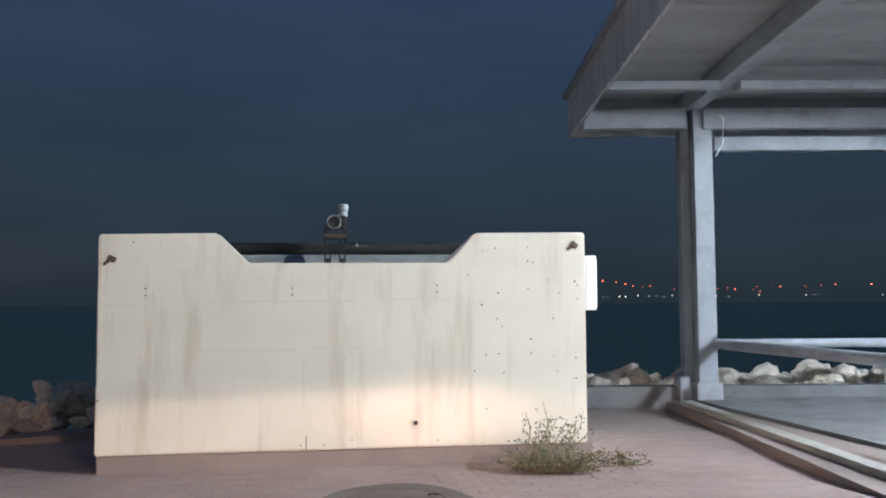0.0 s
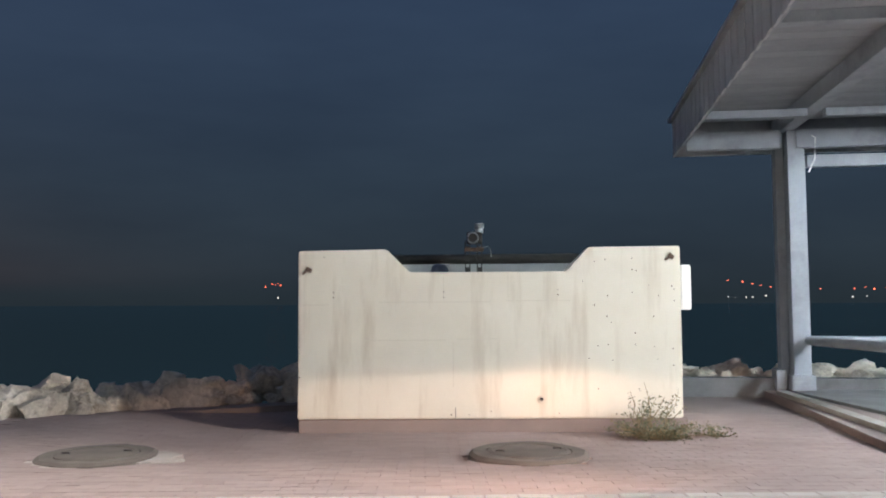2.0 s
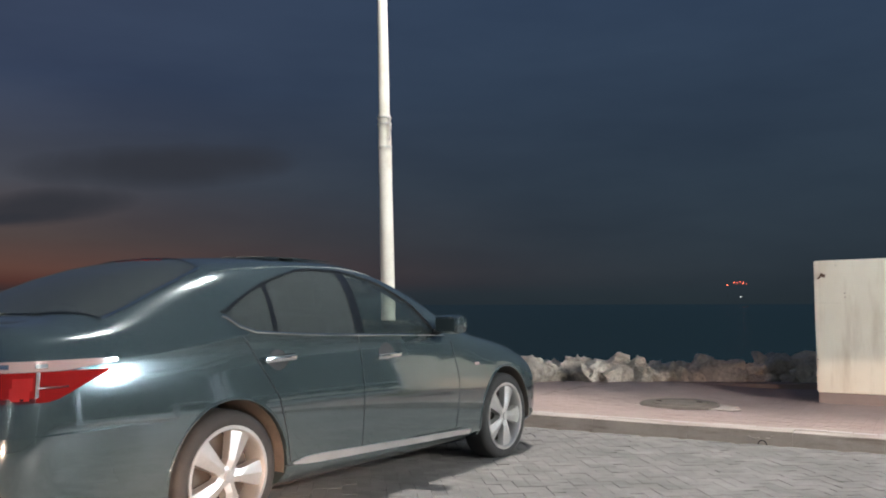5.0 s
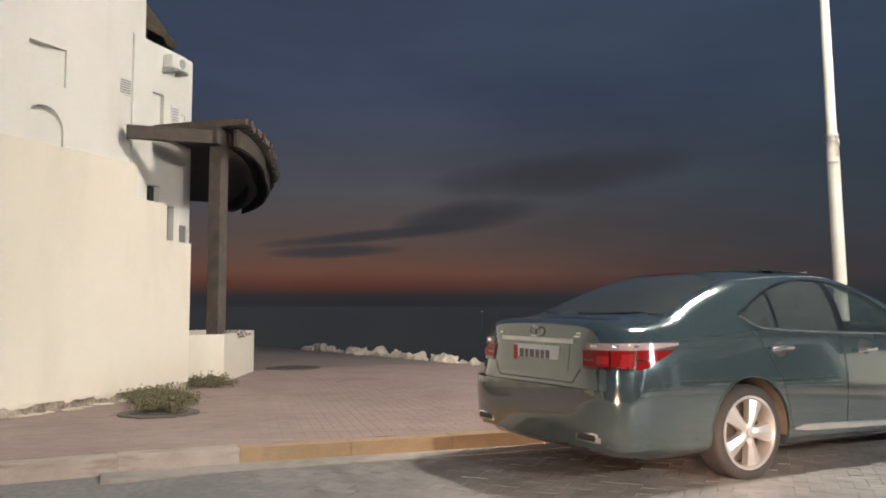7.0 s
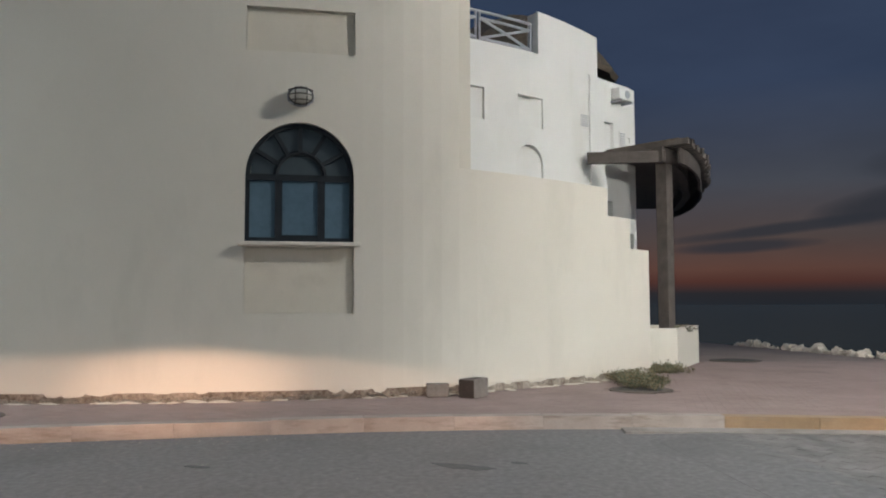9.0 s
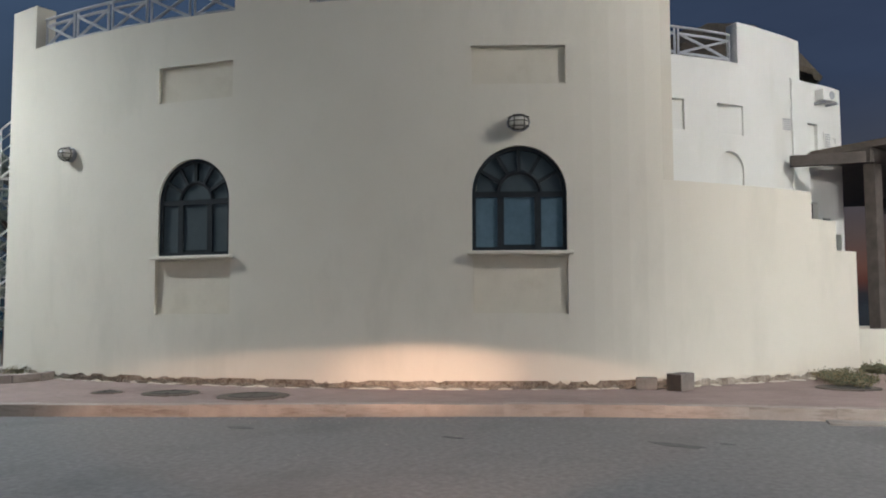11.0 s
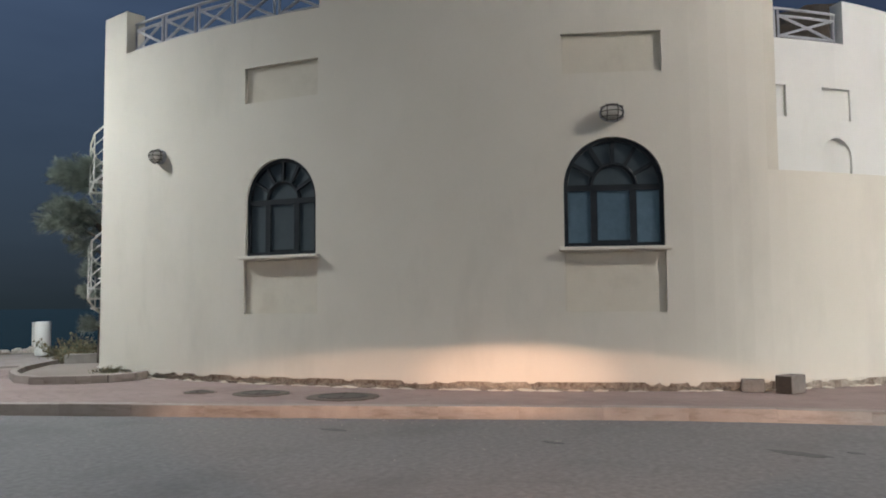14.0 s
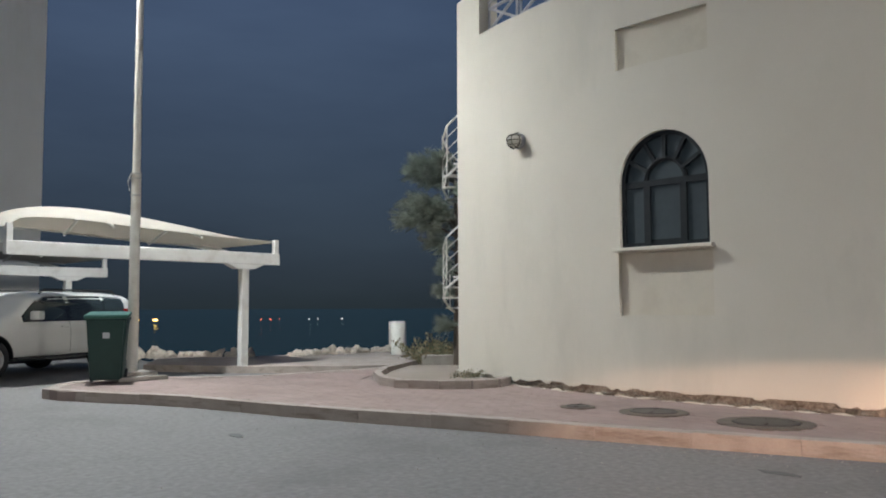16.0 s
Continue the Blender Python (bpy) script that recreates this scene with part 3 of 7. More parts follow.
def edge_course():
    """One row of pale setts laid end-on behind the kerb stones."""
    sett = mesh_of("sett", boxed((-0.095, -0.047, -0.03), (0.095, 0.047, 0.004), 0.005), SETT)
    for (x, y), (dx, dy) in along([(3.4, 3.76), (-4.3, 2.49), (-5.0, 2.34)], 0.2):
        ob = new("sett", sett)
        ob.parent = pavement
        ob.matrix_basis = pose(x + dy * 0.2, y - dx * 0.2, PAVE + random.uniform(-0.003, 0.002), random.uniform(-1, 1), 0, math.degrees(math.atan2(dy, dx)) + random.uniform(-1.2, 1.2))


def paver_patch(name, poly, mat, z, owner, turn, keep_out, box_, singles=None, size=(0.2, 0.1), label="", herringbone=False):
    """Paving laid in a half bond, or in a herringbone with uneven blocks; the ones inside the plan stretch `singles` are objects of their own."""
    L, W = size
    c, s = math.cos(radians(turn)), math.sin(radians(turn))
    x0, y0, x1, y1 = box_
    verts, faces = [], []
    cx, cy, reach = (x0 + x1) / 2, (y0 + y1) / 2, math.hypot(x1 - x0, y1 - y0) / 2
    piece = None
    count = 0
    n_i, n_j = int(reach / L) + 1, int(reach / W) + 1
    n_i *= 2 if herringbone else 1
    for j in range(-n_j, n_j):
        for i in range(-n_i, n_i):
            upright = False
            if herringbone:
                kind = (i - j) % 4
                if kind % 2:
                    continue
                upright = kind == 2
                u, v = (i * W + W / 2, j * W) if upright else (i * W + W, j * W + W / 2)
            else:
                u, v = (i + 0.5 * (j % 2)) * L, j * W
            x, y = cx + u * c - v * s, cy + u * s + v * c
            if not (x0 < x < x1 and y0 < y < y1) or not inside((x, y), poly) or any(math.hypot(x - a, y - b) < r for a, b, r in keep_out):
                continue
            h = z + random.uniform(-0.001, 0.001) * (2.5 if herringbone else 1)
            tilt = random.uniform(-0.02, 0.02) if herringbone else 0.0
            if singles and count < 290 and singles[0] < x < singles[2] and singles[1] < y < singles[3]:
                if piece is None:
                    piece = mesh_of("paver", boxed((-L / 2 + 0.002, -W / 2 + 0.002, -0.03), (L / 2 - 0.002, W / 2 - 0.002, 0.0), 0.0), mat)
                h -= fall(x, y) if z > 0.1 else 0.0
                ob = new("paver", piece)
                ob.parent = owner
                lean = Vector((fall(x + 0.05, y) - fall(x - 0.05, y), fall(x, y + 0.05) - fall(x, y - 0.05), 0.1)).to_track_quat("Z", "Y").to_matrix().to_4x4() if z > 0.1 else Matrix()
                ob.matrix_basis = Matrix.Translation((x, y, h)) @ lean @ pose(0, 0, 0, 0, 0, turn - math.degrees(lean.to_euler().z))
                count += 1
                continue
            k = len(verts)
            for zz, e in ((h - 0.03, 0.0015), (h - 0.0015, 0.0015), (h, 0.003)):
                for a, b in ((-1, -1), (1, -1), (1, 1), (-1, 1)):
                    p, q = a * (L / 2 - e), b * (W / 2 - e)
                    if upright:
                        p, q = -q, p
                    vx, vy = x + p * c - q * s, y + p * s + q * c
                    verts.append((vx, vy, zz + tilt * p - (fall(vx, vy) if z > 0.1 else 0.0)))
            for lvl in (0, 4):
                for m in range(4):
                    faces.append((k + lvl + m, k + lvl + (m + 1) % 4, k + lvl + 4 + (m + 1) % 4, k + lvl + 4 + m))
            faces.append((k + 8, k + 9, k + 10, k + 11))
    me = bpy.data.meshes.new(name)
    me.from_pydata(verts, [], faces)
    me.materials.append(mat)
    ob = new(name, me)
    if owner:
        ob.parent = owner
        tagged(ob, label, kind="stuff")
    else:
        tagged(ob, label, "paving", kind="stuff")
    return ob


def rock_mesh(seed, mat):
    rng = random.Random(seed)
    bm = bmesh.new()
    bmesh.ops.create_icosphere(bm, subdivisions=3, radius=1.0)
    cuts = [(Vector((rng.gauss(0, 1), rng.gauss(0, 1), rng.gauss(0, 1))).normalized(), rng.uniform(0.42, 0.78)) for _ in range(9)]
    off = Vector((rng.uniform(-50, 50), rng.uniform(-50, 50), rng.uniform(-50, 50)))
    for v in bm.verts:
        for n_, d in cuts:
            over = v.co.dot(n_) - d
            if over > 0:
                v.co -= n_ * over * 0.97
        v.co *= 1 + 0.20 * noise.noise(v.co * 1.7 + off) + 0.20 * noise.noise(v.co * 4.0 + off) + 0.15 * noise.noise(v.co * 8 + off)
        v.co.z *= 0.78
    me = mesh_of("rock", bm, mat)
    return me


def rocks():
    meshes = [rock_mesh(s, ROCK) for s in range(12)]
    rng = random.Random(7)

    rest = bmesh.new()

    def lay(line, rows, step, size, label, group, pile=0.3):
        for row in range(rows):
            for (x, y), (dx, dy) in along(line, step):
                r = size * rng.uniform(0.65, 1.3)
                out = 0.1 + row * size * 1.25 + rng.uniform(-0.12, 0.12)
                nx, ny = -dy, dx
                me = rng.choice(meshes)
                zz = PAVE - 0.06 + r * 0.42 - row * 0.02 + (pile if row in (1, 2) else 0.0) * rng.random()
                m = pose(x + nx * out + rng.uniform(-0.1, 0.1), y + ny * out, zz, rng.uniform(0, 360), rng.uniform(-30, 30), rng.uniform(0, 360)) @ Matrix.Diagonal((r * rng.uniform(0.9, 1.2), r * rng.uniform(0.8, 1.05), r * rng.uniform(0.75, 1.05), 1))
                if row == 2 or x < -12.7 or y < -30.5 or (row == 1 and x > 1.4):
                    # back row and far ends, never told apart
                    had = len(rest.verts)
                    rest.from_mesh(me)
                    rest.verts.ensure_lookup_table()
                    bmesh.ops.transform(rest, matrix=m, verts=rest.verts[had:])
                else:
                    tagged(new("rock", me), label, "rock", group).matrix_basis = m
    # the sea lies to the left of each line's way
    lay([(-12.6, 0.8), (-9.5, 3.2), (-7.0, 5.1), (-5.7, 6.2), (-4.7, 7.0), (-3.2, 8.0), (0.6, 9.9), (1.4, 10.2), (4, 10.35), (7.5, 10.5)], 3, 0.215, 0.24, "pale rough limestone boulder of the sea bank", "north sea bank rocks", 0.18)
    lay([(-20.6, -1.0), (-12.6, 0.8)], 1, 0.22, 0.155, "pale rough limestone boulder beyond the paving", "north sea bank rocks", 0.08)
    lay([(-12.6, -26.7), (-11.4, -26.65), (-9.7, -26.5), (-8.9, -26.7)], 2, 0.20, 0.165, "pale limestone boulder beyond the car park", "south sea bank rocks", 0.04)
    lay([(-8.3, -27.3), (-7.4, -28.4), (-6.7, -30.0), (-6.6, -32.0)], 2, 0.22, 0.18, "pale limestone boulder beyond the car park", "south sea bank rocks", 0.04)
    single("rock_bank", rest, ROCK, "heaped pale limestone rocks behind the bank's front row", "rocks", kind="stuff")


# ---- concrete enclosure with its machine ----
def barrier():
    x0, y0, x1, y1 = -2.52, 6.05, 1.13, 6.58
    turn = math.degrees(math.atan2(y1 - y0, x1 - x0))
    w = math.hypot(x1 - x0, y1 - y0)
    enc = thing("concrete_enclosure", (x0, y0, PAVE), "cream-painted concrete enclosure with a notched front wall, stained", "enclosure", turn=turn)
    k = w / 3.688
    out = [(0, 0.05), (w, 0.05), (w, 1.70), (2.80 * k, 1.69), (2.575 * k, 1.455), (1.075 * k, 1.45), (0.85 * k, 1.675), (0, 1.66)]
    up = pose(0, 0, 0, 90, 0, 0)
    bm = prism(bmesh.new(), out, -0.2, 0.0, up)
    bmesh.ops.bevel(bm, geom=[e for e in bm.edges if len(e.link_faces) == 2 and e.calc_face_angle(0) > 0.5], offset=0.012, segments=2, affect="EDGES")
    part("front_wall", bm, BARRIER, enc)
    part("side_wall", boxed((0.0, 0.2, 0.052), (0.18, 2.3, 1.55), 0.012), BARRIER, enc)
    part("side_wall", boxed((w - 0.18, 0.2, 0.05), (w, 2.3, 1.55), 0.012), BARRIER, enc)
    part("back_wall", boxed((0.0, 2.3, 0.05), (w, 2.48, 1.66), 0.012), INNER_WALL, enc, "grey back wall")
    part("footing", boxed((0.01, 0.02, -0.1), (w + 0.05, 2.5, 0.05), 0.015), BEDDING, enc, "raw concrete footing, crumbling")
    part("crack", boxed((1.507, -0.003, 0.06), (1.513, 0.05, 0.16)), IRON, enc)
    for x, z, r in ((0.10, 1.48, 25), (w - 0.09, 1.60, 40)):
        bm = boxed((-0.030, -0.016, -0.020), (0.030, 0.01, 0.020), 0.005)
        bm.transform(pose(x, 0, z, 0, r, 0))
        part("rust_plate", bm, RUST, enc, "rusty anchor plate")
        tag = boxed((-0.010, -0.022, -0.036), (0.010, -0.004, 0.014), 0.003)
        tag.transform(pose(x - 0.03, 0, z - 0.02, 0, r + 20, 0))
        part("anchor", tag, RUST, enc)
    bm = lathe(bmesh.new(), [(0.0, 0), (0.022, 0), (0.04, 0.002), (0.044, 0.010), (0.022, 0.014)], 14, pose(2.33 * k, -0.0, 0.235, 90, 0, 0))
    part("drain_hole", bm, FORM_JOINT, enc)
    for a, b, z in ((0.78, 1.85, 1.165), (2.0, 2.62, 1.175), (0.62, 1.42, 0.80), (1.52, 1.92, 0.81), (0.05, 0.3, 1.14)):
        part("form_joint", boxed((a * k, -0.0012, z - 0.004), (b * k, 0.01, z + 0.003)), FORM_JOINT, enc)
    for a, z0, z1 in ((1.49, 0.35, 0.78), (1.40, 1.18, 1.40), (2.02, 1.20, 1.43)):
        part("form_joint", boxed((a * k - 0.003, -0.0012, z0), (a * k + 0.003, 0.01, z1)), FORM_JOINT, enc)
    part("drain_pipe", lathe(bmesh.new(), [(0.0, 0.012), (0.018, 0.012), (0.018, 0.0)], 10, pose(2.33 * k, -0.004, 0.235, 90, 0, 0)), BLACK, enc)
    rng = random.Random(3)
    marks = [(2.86, 1.55), (2.96, 1.57), (3.22, 1.58), (3.22, 1.47), (3.26, 1.46), (2.74, 1.36), (3.38, 1.32), (2.98, 1.22), (3.22, 1.25), (3.47, 1.22), (3.60, 1.31), (3.62, 1.28), (2.85, 1.13), (3.62, 1.17), (2.97, 1.02), (3.01, 0.96), (3.42, 1.02), (3.24, 0.86), (2.88, 0.74), (2.98, 0.75), (3.24, 0.75), (3.42, 0.73), (3.60, 0.71), (2.79, 0.62), (3.02, 0.60), (3.45, 0.61), (3.60, 0.55), (2.88, 0.33), (0.34, 1.26), (0.34, 1.21), (1.40, 1.26), (1.40, 1.21), (2.50, 1.28), (2.50, 1.23), (0.25, 1.60), (0.02, 0.45), (1.47, 0.09), (1.64, 0.09), (1.85, 0.12), (2.5, 0.1)]
    for x, z in marks:
        part("wall_plug", lathe(bmesh.new(), [(0, 0.003), (0.004, 0.003), (0.005 + rng.random() * 0.003, 0.0)], 7, pose(x * k, 0.0, z, 90, 0, 0)), RUST, enc)
    # meter box on the end wall
    mb = thing("meter_box", (x1 + 0.02, y1 + 0.1, 1.22), "white metal meter box fixed to the enclosure's end wall", "meter box", turn=turn)
    part("body", boxed((0.0, 0.0, 0.0), (0.09, 0.42, 0.44), 0.012), WHITEPAINT, mb)
    part("lid", boxed((0.092, 0.02, 0.02), (0.10, 0.40, 0.42), 0.004), WHITEPAINT, mb)
    # pipe and gantry inside
    fwd = Vector((math.cos(radians(turn)), math.sin(radians(turn)), 0))
    side = Vector((-fwd.y, fwd.x, 0))
    base = Vector((x0, y0, 0))

    def pt(u, v, z):
        return base + fwd * u + side * v + Vector((0, 0, z))
    pp = thing("header_pipe", tuple(pt(1.8, 1.4, PAVE)), "dark steel pipe carried across the enclosure", "pipe")
    part("pipe", tube(bmesh.new(), [pt(0.19, 1.4, 1.785), pt(w - 0.19, 1.4, 1.80)], 0.055, 16), IRON, pp, smooth=True, world=True)
    for u in (0.3, w - 0.3):
        part("pipe_stand", tube(bmesh.new(), [pt(u, 1.4, PAVE), pt(u, 1.4, 1.75)], 0.03, 8), RUST, pp, world=True)
    gn = thing("valve_actuator", tuple(pt(1.745, 1.1, PAVE)), "slotted rusty steel frame with a grey motor on top", "machine", turn=turn)
    for x in (-0.075, 0.055):
        bm = bmesh.new()
        for zz in np.arange(0.0, 1.84, 0.115):
            box(bm, (x - 0.03, -0.02, zz), (x - 0.018, 0.02, zz + 0.115))
            box(bm, (x + 0.018, -0.02, zz), (x + 0.03, 0.02, zz + 0.115))
            box(bm, (x - 0.03, -0.02, zz), (x + 0.03, 0.02, zz + 0.05))
        part("slotted_post", bm, IRON, gn)
    part("cross_head", boxed((-0.11, -0.04, 1.72), (0.10, 0.04, 1.76), 0.006), RUST, gn)
    part("gear_case", boxed((-0.085, -0.05, 1.80), (0.085, 0.05, 1.93), 0.015), IRON, gn, "dark gear case")
    ring = [(0.058 * math.cos(a) - 0.02, -0.065, 1.865 + 0.058 * math.sin(a)) for a in np.linspace(0, 2 * math.pi, 24, endpoint=False)]
    part("hand_wheel", tube(bmesh.new(), ring, 0.009, 8, closed=True), GALV, gn, smooth=True)
    part("motor", lathe(bmesh.new(), [(0.0, 2.03), (0.045, 2.03), (0.055, 2.02), (0.055, 1.975), (0.045, 1.97), (0.045, 1.92)], 20, pose(0.055, 0, 0)), GALV, gn, "light grey motor cap", smooth=True)
    part("cable", tube(bmesh.new(), [(0.09, 0, 1.76), (0.15, 0, 1.78), (0.18, 0, 1.74), (0.185, 0, 1.66)], 0.005, 6), GALV, gn)
    tank = thing("grey_pump", tuple(pt(1.36, 1.7, PAVE)), "grey round pump body inside the enclosure", "pump")
    part("casing", lathe(bmesh.new(), [(0, 0), (0.16, 0), (0.16, 1.38), (0.13, 1.45), (0.09, 1.58), (0.05, 1.61), (0, 1.615)], 18), GREYPAINT, tank, smooth=True)


def manhole(x, y, r, label, raised=0.05, z=PAVE, square=False):
    mh = thing("manhole", (x, y, z), label, "manhole")
    n = 28
    bm = lathe(bmesh.new(), [(r * 1.02, -0.03), (r * 1.0, raised * 0.6), (r * 0.93, raised), (r * 0.72, raised), (r * 0.70, raised - 0.012)], n)
    for v in bm.verts:
        v.co += Vector((1, 1, 0.35)) * 0.03 * r * noise.noise(v.co * 6 + Vector((x, y, 0)))
    part("ring", bm, COVER, mh)
    part("cover", lathe(bmesh.new(), [(0.695 * r, raised - 0.02), (0.69 * r, raised + 0.002), (0.62 * r, raised + 0.008), (0.6 * r, raised + 0.002), (0, raised + 0.004)], n), COVER if raised > 0.02 else IRON, mh)
    for a in (0.4, 3.5):
        part("lifting_eye", tube(bmesh.new(), [(0.5 * r * math.cos(a) + dx, 0.5 * r * math.sin(a), raised + dz) for dx, dz in ((-0.03, 0.0), (-0.03, 0.012), (0.03, 0.012), (0.03, 0.0))], 0.006, 6), IRON, mh)


# ---- plants ----
def leaf_cloud(bm, points, size, rng, flat=0.0):
    for p in points:
        d = Vector((rng.gauss(0, 1), rng.gauss(0, 1), rng.gauss(0, 1) * (1 - flat) + 0.4)).normalized()
        s = d.orthogonal().normalized()
        s = (Matrix.Rotation(rng.uniform(0, 6.28), 3, d) @ s)
        l = size * rng.uniform(0.6, 1.4)
        a = Vector(p)
        mid = a + d * l * 0.5
        v = [bm.verts.new(q) for q in (a, mid + s * l * 0.22, a + d * l, mid - s * l * 0.22)]
        bm.faces.new(v)


def shrub(at, width, height, label, seed, stems=26, leaves=1500, leaf=0.035, dry=0.25, deep=None):
    rng = random.Random(seed)
    sh = thing("shrub", at, label, "plant")
    bs, bl, bd = bmesh.new(), bmesh.new(), bmesh.new()
    deep = deep or width
    tips = []
    for _ in range(stems):
        a = rng.uniform(0, 6.28)
        r = math.sqrt(rng.random())
        tx, ty = r * width / 2 * math.cos(a), r * deep / 2 * math.sin(a)
        h = height * rng.uniform(0.35, 1.0) * (1 - 0.35 * r)
        path = [(tx * 0.2 + rng.uniform(-1, 1) * width * 0.1, ty * 0.2, 0.0)]
        for k in (0.35, 0.7, 1.0):
            path.append((tx * (0.2 + 0.8 * k) + rng.gauss(0, 0.03), ty * (0.2 + 0.8 * k) + rng.gauss(0, 0.03), h * k))
        tube(bs, path, [0.006, 0.005, 0.004, 0.002], 5, caps=False)
        tips.append(path)
    for b, n in ((bl, int(leaves * (1 - dry))), (bd, int(leaves * dry))):
        pts = []
        for _ in range(n):
            path = rng.choice(tips)
            i = rng.choice((0, 1, 1, 2))
            k = rng.random()
            p = Vector(path[i]).lerp(Vector(path[i + 1]), k)
            pts.append(p + Vector((rng.gauss(0, 0.035), rng.gauss(0, 0.035), rng.gauss(0, 0.02))))
            pts[-1].z = max(pts[-1].z, 0.004)
        leaf_cloud(b, pts, leaf, rng)
    tagged(part("woody_base", bs, LEAF_DRY, sh), "thin woody stems", kind="stuff")
    tagged(part("foliage", bl, LEAF, sh), "small green leaves", kind="stuff")
    tagged(part("dry_foliage", bd, LEAF_DRY, sh), "small dry leaves", kind="stuff")


def tree(at, seed, limbs, height):
    """A wind-bent needle-leaved tree: limbs of (height on the trunk, bearing, reach, rise, spread) that end in feathery plumes with gaps between."""
    rng = random.Random(seed)
    tr = thing("tree", at, "dark feathery needle-leaved tree beside the white spiral stair", "tree")
    bt, bb, bn = bmesh.new(), bmesh.new(), bmesh.new()
    ks = np.linspace(0, 1, 9)
    spine = [Vector((0.16 * math.sin(k * 2.2), 0.12 * math.sin(k * 3), height * k)) for k in ks]
    tube(bt, spine, [0.11 * (1 - 0.9 * k) + 0.010 for k in ks], 9)
    for z, bearing, reach, rise, spread in limbs:
        k = min(z / height, 0.99) * 8
        base = spine[int(k)].lerp(spine[int(k) + 1], k - int(k))
        a = radians(bearing)
        d = Vector((math.cos(a), math.sin(a), 0))
        line = [base + d * reach * q + Vector((0, 0, rise * q * (1.6 - 0.6 * q))) for q in (0.0, 0.35, 0.7, 1.0)]
        tube(bb, line, [0.030, 0.020, 0.012, 0.004], 6, caps=False)
        for _ in range(int(44 * reach + 75 * spread) + 12):
            q = 0.2 + 0.85 * rng.random() ** 0.7
            j = min(int(q / 0.35), 2)
            root = line[j].lerp(line[j + 1], (q - 0.35 * j) / 0.35)
            way = (d * 0.9 + Vector((rng.gauss(0, 0.75), rng.gauss(0, 0.75), rng.gauss(0.15, 0.5)))).normalized()
            ln = spread * rng.uniform(0.35, 1.0)
            tip = root + way * ln + Vector((0, 0, -0.10 * ln))
            mid = root.lerp(tip, 0.5) + Vector((0, 0, 0.05 * ln))
            tube(bb, [root, mid, tip], [0.006, 0.004, 0.002], 4, caps=False)
            for _n in range(38):
                p = rng.uniform(0.15, 1.05)
                o = (root.lerp(mid, p * 2) if p < 0.5 else mid.lerp(tip, p * 2 - 1)) + Vector((rng.gauss(0, 0.014), rng.gauss(0, 0.014), rng.gauss(0, 0.014)))
                e = (way + Vector((rng.gauss(0, 0.5), rng.gauss(0, 0.5), rng.gauss(-0.1, 0.4)))).normalized()
                s = e.orthogonal().normalized() * 0.0075
                bn.faces.new([bn.verts.new(o - s), bn.verts.new(o + s), bn.verts.new(o + e * rng.uniform(0.08, 0.20))])
    part("trunk", bt, BARK, tr, smooth=True)
    tagged(part("branchwork", bb, BARK, tr), "thin bare branches", kind="stuff")
    part("crown", bn, NEEDLE, tr)

# ---- round building ----
CX, CY = -21.38, -14.17


def r_out(a):
    """Outer radius: a true round that flattens beyond the second window."""
    return 15.16 - 0.0644 * (max(0.0, min(a, 25.0) - 19.0) ** 2 / 12 + max(0.0, a - 25.0))


def r_in(a):
    return float(np.interp(a, [24, 35, 46, 50, 52, 53, 53.6, 54], [12.75, 12.48, 12.0, 12.0, 11.95, 11.6, 11.0, 10.2]))


def polar(a, r, z=0.0):
    return Vector((CX + r * math.cos(radians(a)), CY + r * math.sin(radians(a)), z))


def arc_wall(a0, a1, radius, thick, z0, z1, step=1.0):
    """A curved wall standing between two bearings of the building's centre."""
    n = max(2, int(abs(a1 - a0) / step) + 1)
    plan = [polar(a, radius(a)) for a in np.linspace(a0, a1, n)]
    plan += [polar(a, radius(a) - thick) for a in np.linspace(a1, a0, n)]
    return prism(bmesh.new(), [(p.x, p.y) for p in plan], z0, z1)


def facing(a, r, z=0.0):
    """A frame on the wall: x to the right as one faces it, y inward, z up."""
    return Matrix.Translation(polar(a, r, z)) @ pose(0, 0, 0, 0, 0, a + 90)


def arch_outline(w, h, n=18):
    """Half-round arched opening of width w and full height h, from its sill."""
    r = w / 2
    return [(-r, 0), (r, 0)] + [(r * math.cos(t), h - r + r * math.sin(t)) for t in np.linspace(0, math.pi, n)]


def cut_box(a, r, w, z0, z1, deep):
    return boxed((-w / 2, -0.4, z0), (w / 2, deep, z1), 0, facing(a, r))


def cut_arch(a, r, w, z0, h, deep):
    return prism(bmesh.new(), arch_outline(w, h), -deep, 0.4, facing(a, r, z0) @ pose(0, 0, 0, 90, 0, 0))


